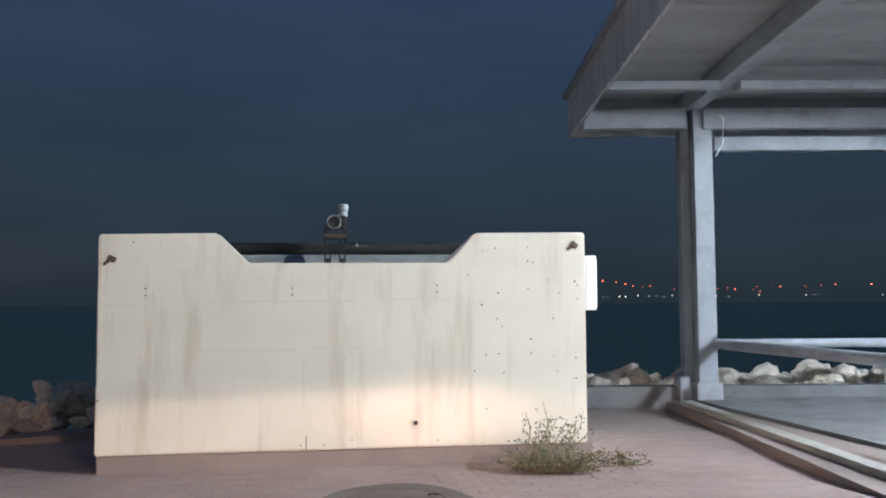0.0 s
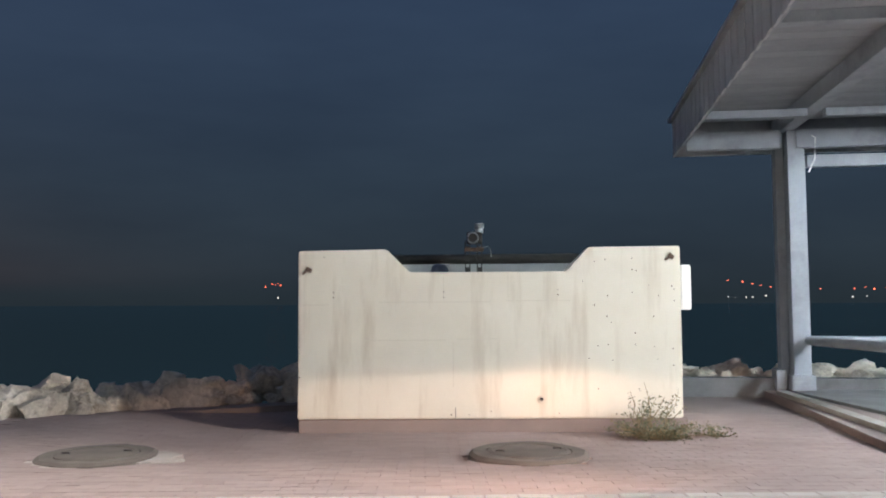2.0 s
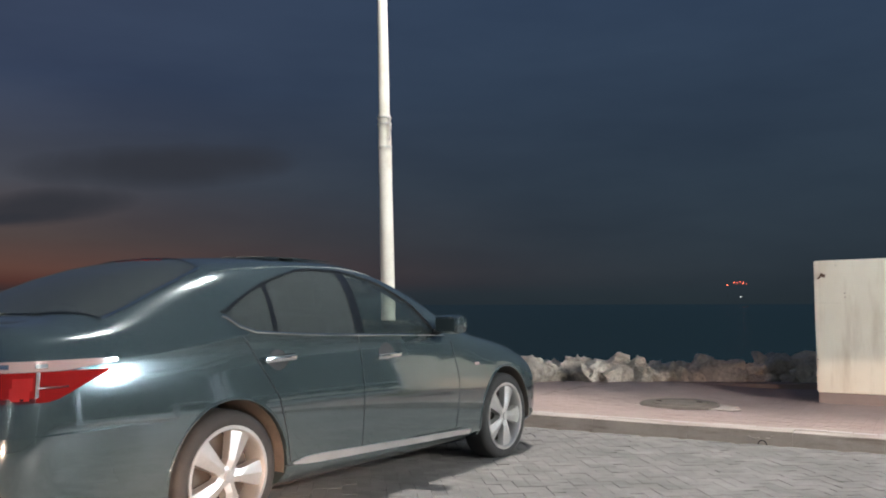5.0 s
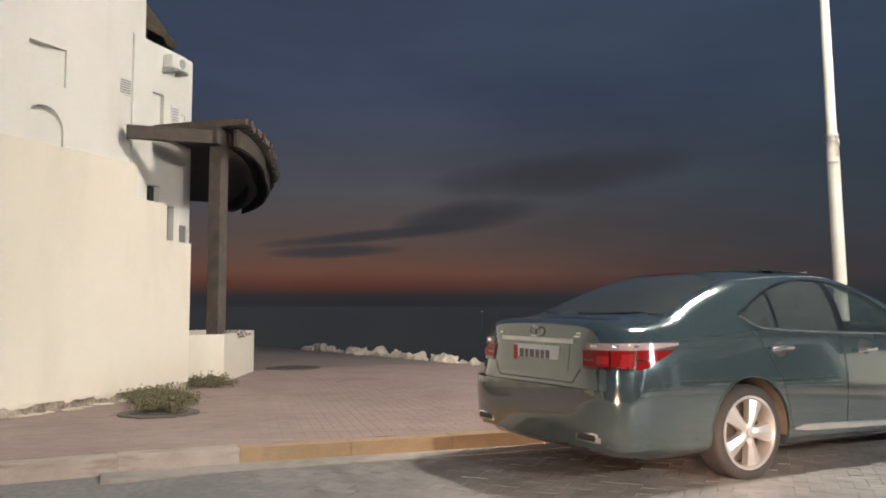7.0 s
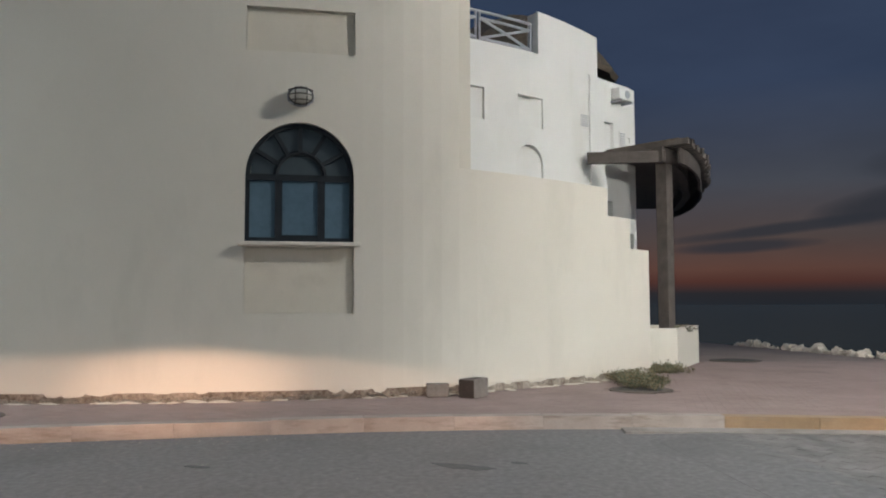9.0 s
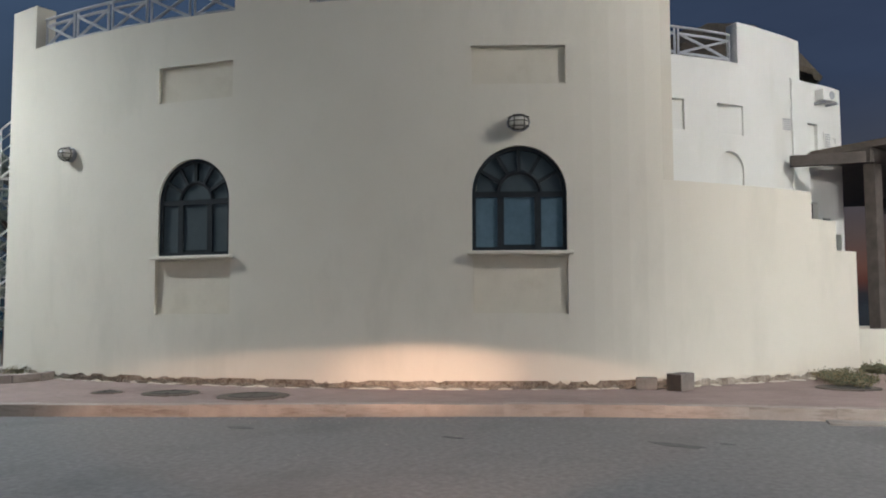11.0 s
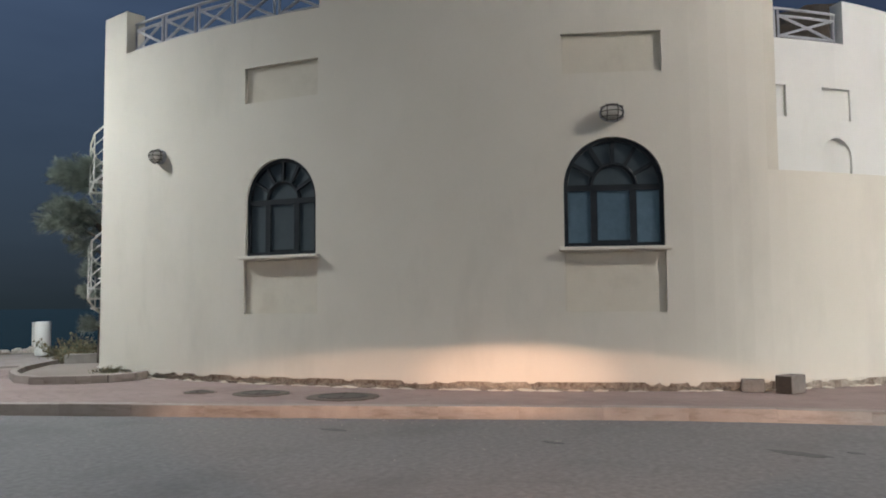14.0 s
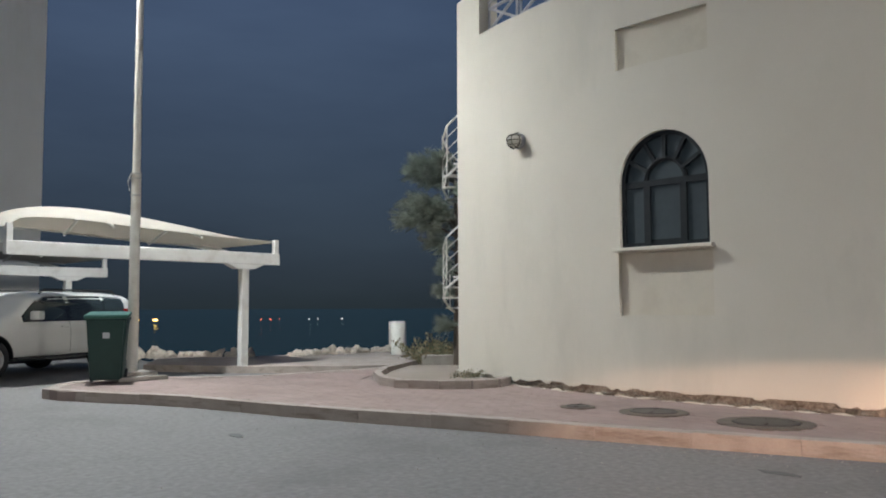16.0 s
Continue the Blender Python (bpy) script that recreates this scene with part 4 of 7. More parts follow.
def round_building():
    hall = thing("round_building", (CX + 14, CY, PAVE), "cream rendered round building with arched windows and roof terraces", "building")
    wins = ((-2.9, 1.27, 3.515 - 2.05), (15.75, 1.325, 3.53 - 2.05))
    cutters = []
    for a, w, h in wins:
        cutters += [cut_arch(a, r_out(a), w, 2.05, h, 0.17), cut_box(a, r_out(a), 1.335, 1.17, 1.985, 0.08), cut_box(a, r_out(a), 1.335, 4.41, 4.965, 0.08)]
    part("drum_wall", carve(arc_wall(-19.35, 23.65, r_out, 0.35, 0.25, 5.72), cutters), RENDERED, hall, world=True)
    for a, w, h in wins:
        for z0, z1 in ((1.17, 1.985), (4.41, 4.965)):
            part("recessed_panel", boxed((-0.653, 0.070, z0 + 0.014), (0.653, 0.078, z1 - 0.014), 0.003, facing(a, r_out(a))), RECESS, hall, "slightly darker recessed render panel", world=True)
    for a0, a1, z in ((-19.35, -16.55, 6.48), (-0.3, 4.26, 6.55), (19.4, 23.65, 6.55)):
        part("parapet_block", arc_wall(a0, a1, r_out, 0.35, 5.72, z), RENDERED, hall, world=True)
    # end walls of the drum
    for a, r0, r1, z in ((-19.35, 7.0, 14.81, 5.72), (23.65, 12.4, 14.70, 6.5)):
        p, q = polar(a, r1), polar(a, r0)
        d = (q - p).normalized()
        s = Vector((-d.y, d.x, 0)) * (-0.3 if a > 0 else 0.3)
        part("end_wall", prism(bmesh.new(), [(v.x, v.y) for v in (p, q, q + s, p + s)], 0.14, z), RENDERED, hall, world=True)
    # roof terrace
    ring = [polar(a, r_out(a) - 0.351) for a in np.linspace(-19.2, 23.5, 40)] + [polar(a, 4.0) for a in np.linspace(23.5, -19.2, 20)]
    part("roof_slab", prism(bmesh.new(), [(p.x, p.y) for p in ring], 5.2, 5.55), CONCRETE, hall, world=True)
    # lower wall that steps down beside the outer stair
    for a0, a1, z in ((23.65, 35.15, 3.07), (35.15, 37.75, 2.645), (37.75, 40.25, 2.165)):
        part("stair_wall", arc_wall(a0, a1, r_out, 0.3, 0.24, z), RENDERED, hall, world=True)
    part("footing", arc_wall(23.65, 40.2, lambda a: r_out(a) - 0.03, 0.26, 0.0, 0.24), FOOTING, hall, world=True)
    p, q = polar(40.25, 13.7), polar(40.25, 12.3)
    part("stair_end_wall", prism(bmesh.new(), [(v.x, v.y) for v in (p, q, q + Vector((0.2, -0.24, 0)), p + Vector((0.2, -0.24, 0)))], 0.14, 2.0), RENDERED, hall, world=True)
    deck = [polar(a, r_out(a) - 0.301) for a in np.linspace(23.8, 35.1, 12)] + [polar(a, r_in(a) - 0.1) for a in np.linspace(35.1, 23.8, 12)]
    part("stair_landing", prism(bmesh.new(), [(p.x, p.y) for p in deck], 2.4, 2.75), CONCRETE, hall, world=True)
    # inner drum
    cuts = []
    for a, w, z0, z1, deep in ((28.7, 0.66, 4.37, 4.91, 0.10), (34.9, 0.62, 4.37, 4.91, 0.10), (46.9, 0.30, 4.35, 4.87, 0.08), (50.3, 0.16, 4.55, 4.66, 0.04)):
        cuts.append(cut_box(a, r_in(a), w, z0, z1, deep))
    cuts.append(cut_arch(34.75, r_in(34.75), 0.66, 2.9, 1.15, 0.11))
    for a, w, z0, z1 in ((46.5, 0.34, 2.35, 3.3), (48.6, 0.26, 2.0, 3.0), (50.6, 0.22, 1.8, 2.7)):
        cuts.append(cut_box(a, r_in(a), w, z0, z1, 0.2))
    part("upper_drum_wall", carve(arc_wall(22.0, 54.0, r_in, 0.35, 0.14, 5.70, 0.7), cuts), WHITEWASH, hall, "brighter white upper drum", world=True)
    part("upper_parapet", arc_wall(35.85, 44.95, r_in, 0.3, 5.70, 6.47, 0.7), WHITEWASH, hall, world=True)
    for a, w, z0, z1 in ((46.5, 0.34, 2.35, 3.3), (48.6, 0.26, 2.0, 3.0), (50.6, 0.22, 1.8, 2.7)):
        part("slit_pane", boxed((-w / 2, 0.12, z0), (w / 2, 0.14, z1), 0, facing(a, r_in(a))), PANE_DARK, hall, "dark narrow pane", world=True)
        part("slit_sill", boxed((-w / 2 - 0.04, -0.05, z0 - 0.05), (w / 2 + 0.04, 0.1, z0), 0.008, facing(a, r_in(a))), WHITEWASH, hall, world=True)
    # louvred vents
    for a, w, z0, z1 in ((42.3, 0.26, 4.60, 4.87), (49.0, 0.2, 4.42, 4.75)):
        vent = part("vent", boxed((-w / 2, -0.012, z0), (w / 2, 0.01, z1), 0.003, facing(a, r_in(a))), WHITEPAINT, hall, world=True)
        for k in range(6):
            z = z0 + 0.03 + k * (z1 - z0 - 0.04) / 6
            part("slat", boxed((-w / 2 + 0.02, -0.03, z), (w / 2 - 0.02, -0.012, z + 0.014), 0, facing(a, r_in(a))), GREYPAINT, vent, world=True)
    part("downpipe", tube(bmesh.new(), [polar(43.25, r_in(43.25) + 0.025, 3.0), polar(43.25, r_in(43.25) + 0.025, 5.62), polar(43.25, r_in(43.25) - 0.02, 5.68)], 0.02, 8), WHITEPAINT, hall, smooth=True, world=True)
    # windows
    for a, w, h in wins:
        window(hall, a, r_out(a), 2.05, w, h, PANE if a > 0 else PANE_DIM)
        part("window_sill", boxed((-w / 2 - 0.075, -0.088, 1.998), (w / 2 + 0.075, 0.165, 2.048), 0.012, facing(a, r_out(a))), RENDERED, hall, world=True)
    # terrace railings
    for a0, a1, r, n in ((-16.5, -0.4, r_out, 5), (4.4, 19.2, r_out, 5), (24.4, 35.7, r_in, 2)):
        railing(hall, a0, a1, r, n)
    # rubble under the rendered wall
    rng = random.Random(11)
    shared = [rock_mesh(40 + s, FOOTING) for s in range(5)]
    footing = part("footing", arc_wall(-19.3, 23.6, lambda a: r_out(a) - 0.035, 0.3, 0.0, 0.26), FOOTING, hall, world=True)
    a = -19.2
    inv = root_pose(hall).inverted()
    while a < 24.0:
        w = rng.uniform(0.08, 0.20)
        ob = new("footing_stone", rng.choice(shared))
        ob.parent = footing
        ob.matrix_basis = inv @ facing(a, r_out(a) - 0.045, PAVE + 0.02 + rng.uniform(-0.02, 0.015)) @ pose(0, 0, 0, 0, rng.uniform(-12, 12), rng.uniform(-15, 15)) @ Matrix.Diagonal((w * 0.6, rng.uniform(0.05, 0.085), rng.uniform(0.035, 0.06), 1))
        a += math.degrees(w / 15.1)
    # crumbs of pale render along the foot
    crumbs = [rock_mesh(60 + k, RECESS) for k in range(5)]
    a = -19.0
    while a < 38.0:
        w = rng.uniform(0.10, 0.34)
        if rng.random() < 0.72:
            ob = new("render_crumb", rng.choice(crumbs))
            ob.parent = footing
            ob.matrix_basis = inv @ facing(a, r_out(a) + rng.uniform(-0.01, 0.07), PAVE + rng.uniform(-0.012, 0.004)) @ pose(0, 0, 0, rng.uniform(-8, 8), rng.uniform(-4, 4), rng.uniform(-10, 10)) @ Matrix.Diagonal((w * 0.62, rng.uniform(0.03, 0.07), rng.uniform(0.016, 0.036), 1))
        a += math.degrees(w / 15.1)
    # torn lower edge of the render
    a = -19.0
    while a < 39.6:
        w, h = rng.uniform(0.10, 0.42), rng.uniform(0.02, 0.085)
        if rng.random() < 0.6:
            n_ = 9
            low = [(-w / 2 + w * k / n_, -h * (math.sin(math.pi * k / n_) ** 0.6) * rng.uniform(0.55, 1.0)) for k in range(n_ + 1)]
            scrap = prism(bmesh.new(), low + [(w / 2, 0.012), (-w / 2, 0.012)], -0.02, 0.0035, facing(a, r_out(a), 0.252) @ pose(0, 0, 0, 90, 0, 0))
            part("render_scrap", scrap, RENDERED, hall, world=True)
        a += math.degrees(w / 15.1)
    # thatched roof that shows over the upper drum
    hut = thing("thatched_hut", tuple(polar(47, 9.8, 5.4)), "dark thatched roof of a hut on the terrace", "hut")
    c = polar(47.0, 9.6)
    bm = lathe(bmesh.new(), [(2.1, 6.05), (2.15, 6.15), (1.7, 6.75), (0.9, 7.35), (0, 7.6)], 30, Matrix.Translation((c.x, c.y, 0)))
    for v in bm.verts:
        v.co += Vector((noise.noise(v.co * 3), noise.noise(v.co * 3 + Vector((9, 0, 0))), noise.noise(v.co * 4))) * 0.09
    part("thatch", bm, THATCH, hut, world=True)
    for k in range(5):
        t = radians(k * 72 + 10)
        part("post", tube(bmesh.new(), [(c.x + 1.6 * math.cos(t), c.y + 1.6 * math.sin(t), 5.4), (c.x + 1.6 * math.cos(t), c.y + 1.6 * math.sin(t), 6.4)], 0.06, 8), TIMBER, hut, world=True)
    # air conditioner on the upper drum
    ac = thing("air_conditioner", tuple(polar(48.0, r_in(48) + 0.02, 5.2)), "white outdoor air-conditioning unit on brackets", "air conditioner")
    part("case", boxed((-0.21, -0.22, 5.33), (0.21, -0.03, 5.56), 0.02, facing(48.2, r_in(48.2))), WHITEPAINT, ac, world=True)
    part("grille", lathe(bmesh.new(), [(0, 0.006), (0.08, 0.008), (0.085, 0.0)], 18, facing(48.2, r_in(48.2), 5.445) @ pose(0.06, -0.22, 0, 90, 0, 0)), GREYPAINT, ac, world=True)
    for x in (-0.18, 0.18):
        part("bracket", boxed((x - 0.02, -0.25, 5.27), (x + 0.02, 0.0, 5.315), 0, facing(48.2, r_in(48.2))), GREYPAINT, ac, world=True)
    # bulkhead lamps
    for a, z, sx in ((15.72, 3.84, 1.0), (-12.5, 3.77, 0.8)):
        m = facing(a, r_out(a), z)
        wl = thing("wall_lamp", tuple(polar(a, r_out(a), z)), "oval caged bulkhead lamp on the rendered wall, unlit", "lamp", "bulkhead wall lamps")
        part("base", lathe(bmesh.new(), [(0, 0.06), (0.15, 0.06), (0.165, 0.045), (0.165, 0.0)], 24, m @ Matrix.Diagonal((sx, 1, 0.72, 1)) @ pose(0, 0, 0, 90, 0, 0)), GREYPAINT, wl, smooth=True, world=True)
        part("glass", lathe(bmesh.new(), [(0, 0.21), (0.06, 0.205), (0.11, 0.17), (0.135, 0.11), (0.14, 0.06)], 24, m @ Matrix.Diagonal((sx, 1, 0.72, 1)) @ pose(0, 0, 0, 90, 0, 0)), LAMP_GLASS, wl, smooth=True, world=True)
        for t in (0.0, 0.9, -0.9):
            pts = [m @ Vector((sx * 0.15 * math.sin(b), -0.06 - 0.17 * math.cos(b) * (1 - 0.18 * abs(t)), 0.075 * t)) for b in np.linspace(-1.5, 1.5, 13)]
            part("cage_bar", tube(bmesh.new(), pts, 0.0065, 6), IRON, wl, world=True)
        for t in (-0.07, 0.07):
            pts = [m @ Vector((sx * t, -0.06 - 0.155 * math.cos(b), 0.115 * math.sin(b))) for b in np.linspace(-1.5, 1.5, 13)]
            part("cage_bar", tube(bmesh.new(), pts, 0.0065, 6), IRON, wl, world=True)
        pts = [m @ Vector((sx * 0.15 * math.cos(b), -0.10, 0.108 * math.sin(b))) for b in np.linspace(0, 2 * math.pi, 28, endpoint=False)]
        part("cage_ring", tube(bmesh.new(), pts, 0.008, 6, closed=True), IRON, wl, world=True)


def window(owner, a, r, sill, w, h, glass):
    """An arched window: fan light over a transom, three lights below."""
    m = facing(a, r, sill)
    rad = w / 2
    spring = h - rad
    t = 0.055

    def bar(x0, z0, x1, z1, half, y0=0.07, y1=0.14):
        d = Vector((x1 - x0, 0, z1 - z0))
        n_ = Vector((-d.z, 0, d.x)).normalized() * half
        q = [Vector((x0, 0, z0)) + n_, Vector((x1, 0, z1)) + n_, Vector((x1, 0, z1)) - n_, Vector((x0, 0, z0)) - n_]
        return prism(bmesh.new(), [(v.x, v.z) for v in q], -y1, -y0, m @ pose(0, 0, 0, 90, 0, 0))
    outer, inner = arch_outline(w - 0.004, h - 0.002), [(x * (rad - t) / rad, t + (z - 0) * (h - 2 * t) / h if z < spring else spring + (z - spring) * (rad - t) / rad) for x, z in arch_outline(w, h)]
    bm = bmesh.new()
    rows = []
    for y in (0.06, 0.15):
        rows.append([[bm.verts.new((x, y, z)) for x, z in line] for line in (outer, inner)])
    n = len(outer)
    for i in range(n):
        j = (i + 1) % n
        bm.faces.new((rows[0][0][i], rows[0][0][j], rows[0][1][j], rows[0][1][i]))
        bm.faces.new((rows[1][0][i], rows[1][0][j], rows[1][1][j], rows[1][1][i]))
        bm.faces.new((rows[0][1][i], rows[0][1][j], rows[1][1][j], rows[1][1][i]))
        bm.faces.new((rows[0][0][i], rows[0][0][j], rows[1][0][j], rows[1][0][i]))
    bm.transform(m)
    win = part("window", bm, FRAME, owner, "dark timber arched window with a fan light", world=True)
    part("transom", bar(-rad + t, spring - 0.02, rad - t, spring - 0.02, 0.04), FRAME, win, world=True)
    for s in (-1, 1):
        part("mullion", bar(s * 0.26, t, s * 0.26, spring - 0.06, 0.045), FRAME, win, world=True)
    r_small = rad * 0.45
    arc = [(r_small * math.cos(b), spring + r_small * math.sin(b)) for b in np.linspace(0, math.pi, 13)]
    bm = bmesh.new()
    tube(bm, [m @ Vector((x, 0.105, z)) for x, z in arc], 0.036, 6)
    part("fan_arch", bm, FRAME, win, world=True)
    for b in np.linspace(0, math.pi, 7)[1:-1]:
        part("fan_spoke", bar(r_small * math.cos(b), spring + r_small * math.sin(b), (rad - t) * math.cos(b), spring + (rad - t) * math.sin(b), 0.026), FRAME, win, world=True)
    lights = [(-rad + t, -0.305), (-0.215, 0.215), (0.305, rad - t)]
    for x0, x1 in lights:
        part("pane", boxed((x0, 0.10, t), (x1, 0.112, spring - 0.06), 0, m), glass, win, "pane with a bluish reflection in its colour" if glass is PANE else "dim bluish pane", world=True)
    for x0, x1 in lights[1:2]:
        part("sash", boxed((x0, 0.085, t), (x1, 0.10, t + 0.035), 0, m), FRAME, win, world=True)
    fan = [(x * 0.99, z) for x, z in [((rad - t) * math.cos(b), spring + 0.02 + (rad - t) * 0.97 * math.sin(b)) for b in np.linspace(0, math.pi, 20)]]
    part("fan_pane", prism(bmesh.new(), fan, -0.125, -0.115, m @ pose(0, 0, 0, 90, 0, 0)), PANE_DIM, win, "dark fan-light glass", world=True)


def railing(owner, a0, a1, radius, bays):
    """Grey terrace railing: top rail, and crossed bars between posts."""
    z0, z1 = 5.72, 6.27

    def p(a, z):
        return polar(a, radius(a) - 0.17, z)
    rail = part("railing", tube(bmesh.new(), [p(a, z1) for a in np.linspace(a0, a1, 16)], 0.026, 8), RAILPAINT, owner, "grey painted steel railing", world=True)
    step = (a1 - a0) / bays
    for k in range(bays + 1):
        for da in ((0.12,) if k == 0 else (-0.12,) if k == bays else (-0.18, 0.18)):
            a = a0 + k * step + da
            part("post", tube(bmesh.new(), [p(a, z0), p(a, z1)], 0.022, 6), RAILPAINT, rail, world=True)
    for k in range(bays):
        b, c = a0 + k * step + 0.25, a0 + (k + 1) * step - 0.25
        for u, v in (((b, z0 + 0.08), (c, z0 + 0.08)), ((b, z1 - 0.12), (c, z1 - 0.12)), ((b, z0 + 0.08), (c, z1 - 0.12)), ((b, z1 - 0.12), (c, z0 + 0.08))):
            part("cross_bar", tube(bmesh.new(), [p(*u), p((u[0] + v[0]) / 2, (u[1] + v[1]) / 2), p(*v)], 0.025, 6), RAILPAINT, rail, world=True)


def pergola():
    """Curved timber canopy on posts round the upper drum, with a planter at its foot."""
    pg = thing("pergola", tuple(polar(47, 13.2, PAVE)), "curved dark timber pergola on square posts beside the round building", "pergola")

    def rim(a):
        return float(np.interp(a, [44, 47, 55, 62, 75, 92], [13.4, 13.35, 12.75, 12.25, 11.8, 11.5]))
    for a, r in ((47.0, 13.2),):
        part("post", boxed((-0.11, -0.11, PAVE), (0.11, 0.11, 4.0), 0.012, facing(a, r)), TIMBER, pg, world=True)
    part("outer_beam", arc_wall(45.6, 92, rim, 0.18, 3.88, 4.16, 2.0), TIMBER, pg, world=True)
    part("fascia", arc_wall(46.3, 92, lambda a: rim(a) + 0.28, 0.05, 3.84, 4.12, 2.0), TIMBER, pg, world=True)
    part("inner_beam", arc_wall(54.5, 92, lambda a: rim(a) - 1.9, 0.16, 3.88, 4.1, 2.0), TIMBER, pg, world=True)
    for a in np.arange(46.2, 92, 0.8):
        part("rafter", boxed((-0.04, 0.0, 4.165), (0.04, 2.4, 4.27), 0, facing(a, rim(a) + 0.36 + 0.14 * random.random())), TIMBER, pg, world=True)
    p, q = polar(46.2, 13.35, 3.98), Vector((-12.22, -5.95, 3.98))
    d = (p - q)
    bm = boxed((0, -0.07, -0.1), (d.length, 0.07, 0.11), 0.01)
    bm.transform(Matrix.Translation(q) @ pose(0, 0, 0, 0, 0, math.degrees(math.atan2(d.y, d.x))))
    part("end_beam", bm, TIMBER, pg, world=True)
    part("soffit", arc_wall(47.5, 92, lambda a: rim(a) - 0.2, 1.5, 4.12, 4.16, 2.0), TIMBER, pg, world=True)
    bm = arc_wall(46.4, 92, lambda a: rim(a) + 0.25, 2.3, 4.275, 4.31, 2.0)
    part("mat_cover", bm, THATCH, pg, "dark reed mat cover", world=True)
    pl = thing("planter", (-12.4, -4.6, PAVE), "white rendered masonry planter box with soil", "planter")
    outline = [(-11.22, -5.32), (-11.47, -4.53), (-13.6, -3.66), (-14.0, -4.7)]
    cxp, cyp = -12.6, -4.55
    small = [(cxp + (x - cxp) * 0.86, cyp + (y - cyp) * 0.80) for x, y in outline]
    part("box", carve(prism(bmesh.new(), outline, PAVE - 0.05, 0.86), [prism(bmesh.new(), small, 0.6, 1.2)]), RENDERED, pl, world=True)
    part("soil", prism(bmesh.new(), [(cxp + (x - cxp) * 0.855, cyp + (y - cyp) * 0.795) for x, y in outline], 0.55, 0.78), LAND, pl, world=True)
    shrub((-12.6, -4.2, 0.78), 1.2, 0.14, "low dry plants in the white planter", 21, 14, 300, 0.04, 0.6, 0.5)


def block(at, size, turn, label, raw=False):
    b = thing("concrete_block", at, label, "block", turn=turn)
    sx, sy, sz = size
    bm = boxed((-sx / 2, -sy / 2, 0), (sx / 2, sy / 2, sz), 0.012)
    part("block_body", carve(bm, [boxed((-sx / 2 + 0.04, -sy / 2 + 0.04, 0.05), (-0.02, sy / 2 - 0.04, sz + 0.1)), boxed((0.02, -sy / 2 + 0.04, 0.05), (sx / 2 - 0.04, sy / 2 - 0.04, sz + 0.1))]), BLOCK, b)
    # a dark plate paints the shade inside the block's hollow end
    if raw:
        part("hollow_shade_plate", boxed((-sx / 2 - 0.006, -sy / 2 + 0.004, 0.002), (-sx / 2 + 0.02, sy / 2 - 0.004, sz - 0.012), 0.004), HOLLOW_SHADE, b, "dark brown plate, the hollow's shade in its colour")


# ---- street lamps ----
def street_lamp(x, y, z, lean, foot, label, plinth, arm):
    sl = thing("street_lamp", (x, y, foot), label, "street lamp", "street lamps")
    sl.matrix_basis = sl.matrix_basis @ Matrix.Rotation(radians(lean), 4, Vector((0.72, -0.70, 0)))
    h = z - foot
    part("pole", tube(bmesh.new(), [(0, 0, 0.0), (0, 0, 0.5), (0, 0, 3.4), (0, 0, 3.45), (0, 0, h)], [0.088, 0.086, 0.078, 0.066, 0.046], 20), POLE_PAINT, sl, smooth=True)
    part("base_plate", boxed((-0.18, -0.18, -0.02), (0.18, 0.18, 0.02), 0.006), GALV, sl)
    if plinth:
        part("plinth", boxed((-0.42, -0.42, -0.1), (0.42, 0.42, 0.07), 0.02), CONCRETE, sl)
        part("plinth_cap", boxed((-0.3, -0.3, 0.07), (0.3, 0.3, 0.13), 0.02), CONCRETE, sl)
    for dz in (3.38, 3.30, 3.02):
        part("clamp", lathe(bmesh.new(), [(0.078, dz), (0.09, dz + 0.004), (0.09, dz + 0.022), (0.078, dz + 0.026)], 20), GALV, sl, smooth=True)
    part("strap", tube(bmesh.new(), [(0.09, -0.02, 3.38), (0.13, -0.03, 3.25), (0.1, -0.03, 3.1)], 0.012, 6), GALV, sl)
    part("arm", tube(bmesh.new(), [(0, 0, h - 0.1), (arm[0] * 0.2, arm[1] * 0.2, h + 0.12), (arm[0] * 0.84, arm[1] * 0.84, h + 0.2)], 0.03, 8), POLE_PAINT, sl, smooth=True)
    part("lamp_head", boxed((-0.14, -0.3, 0), (0.14, 0.3, 0.08), 0.02, pose(*arm, h + 0.16, 0, 0, math.degrees(math.atan2(arm[1], arm[0])) + 90)), GALV, sl)
    part("lens", boxed((-0.1, -0.22, 0), (0.1, 0.22, 0.02), 0.006, pose(*arm, h + 0.138, 0, 0, math.degrees(math.atan2(arm[1], arm[0])) + 90)), LAMP_LENS, sl, "lit lamp lens")

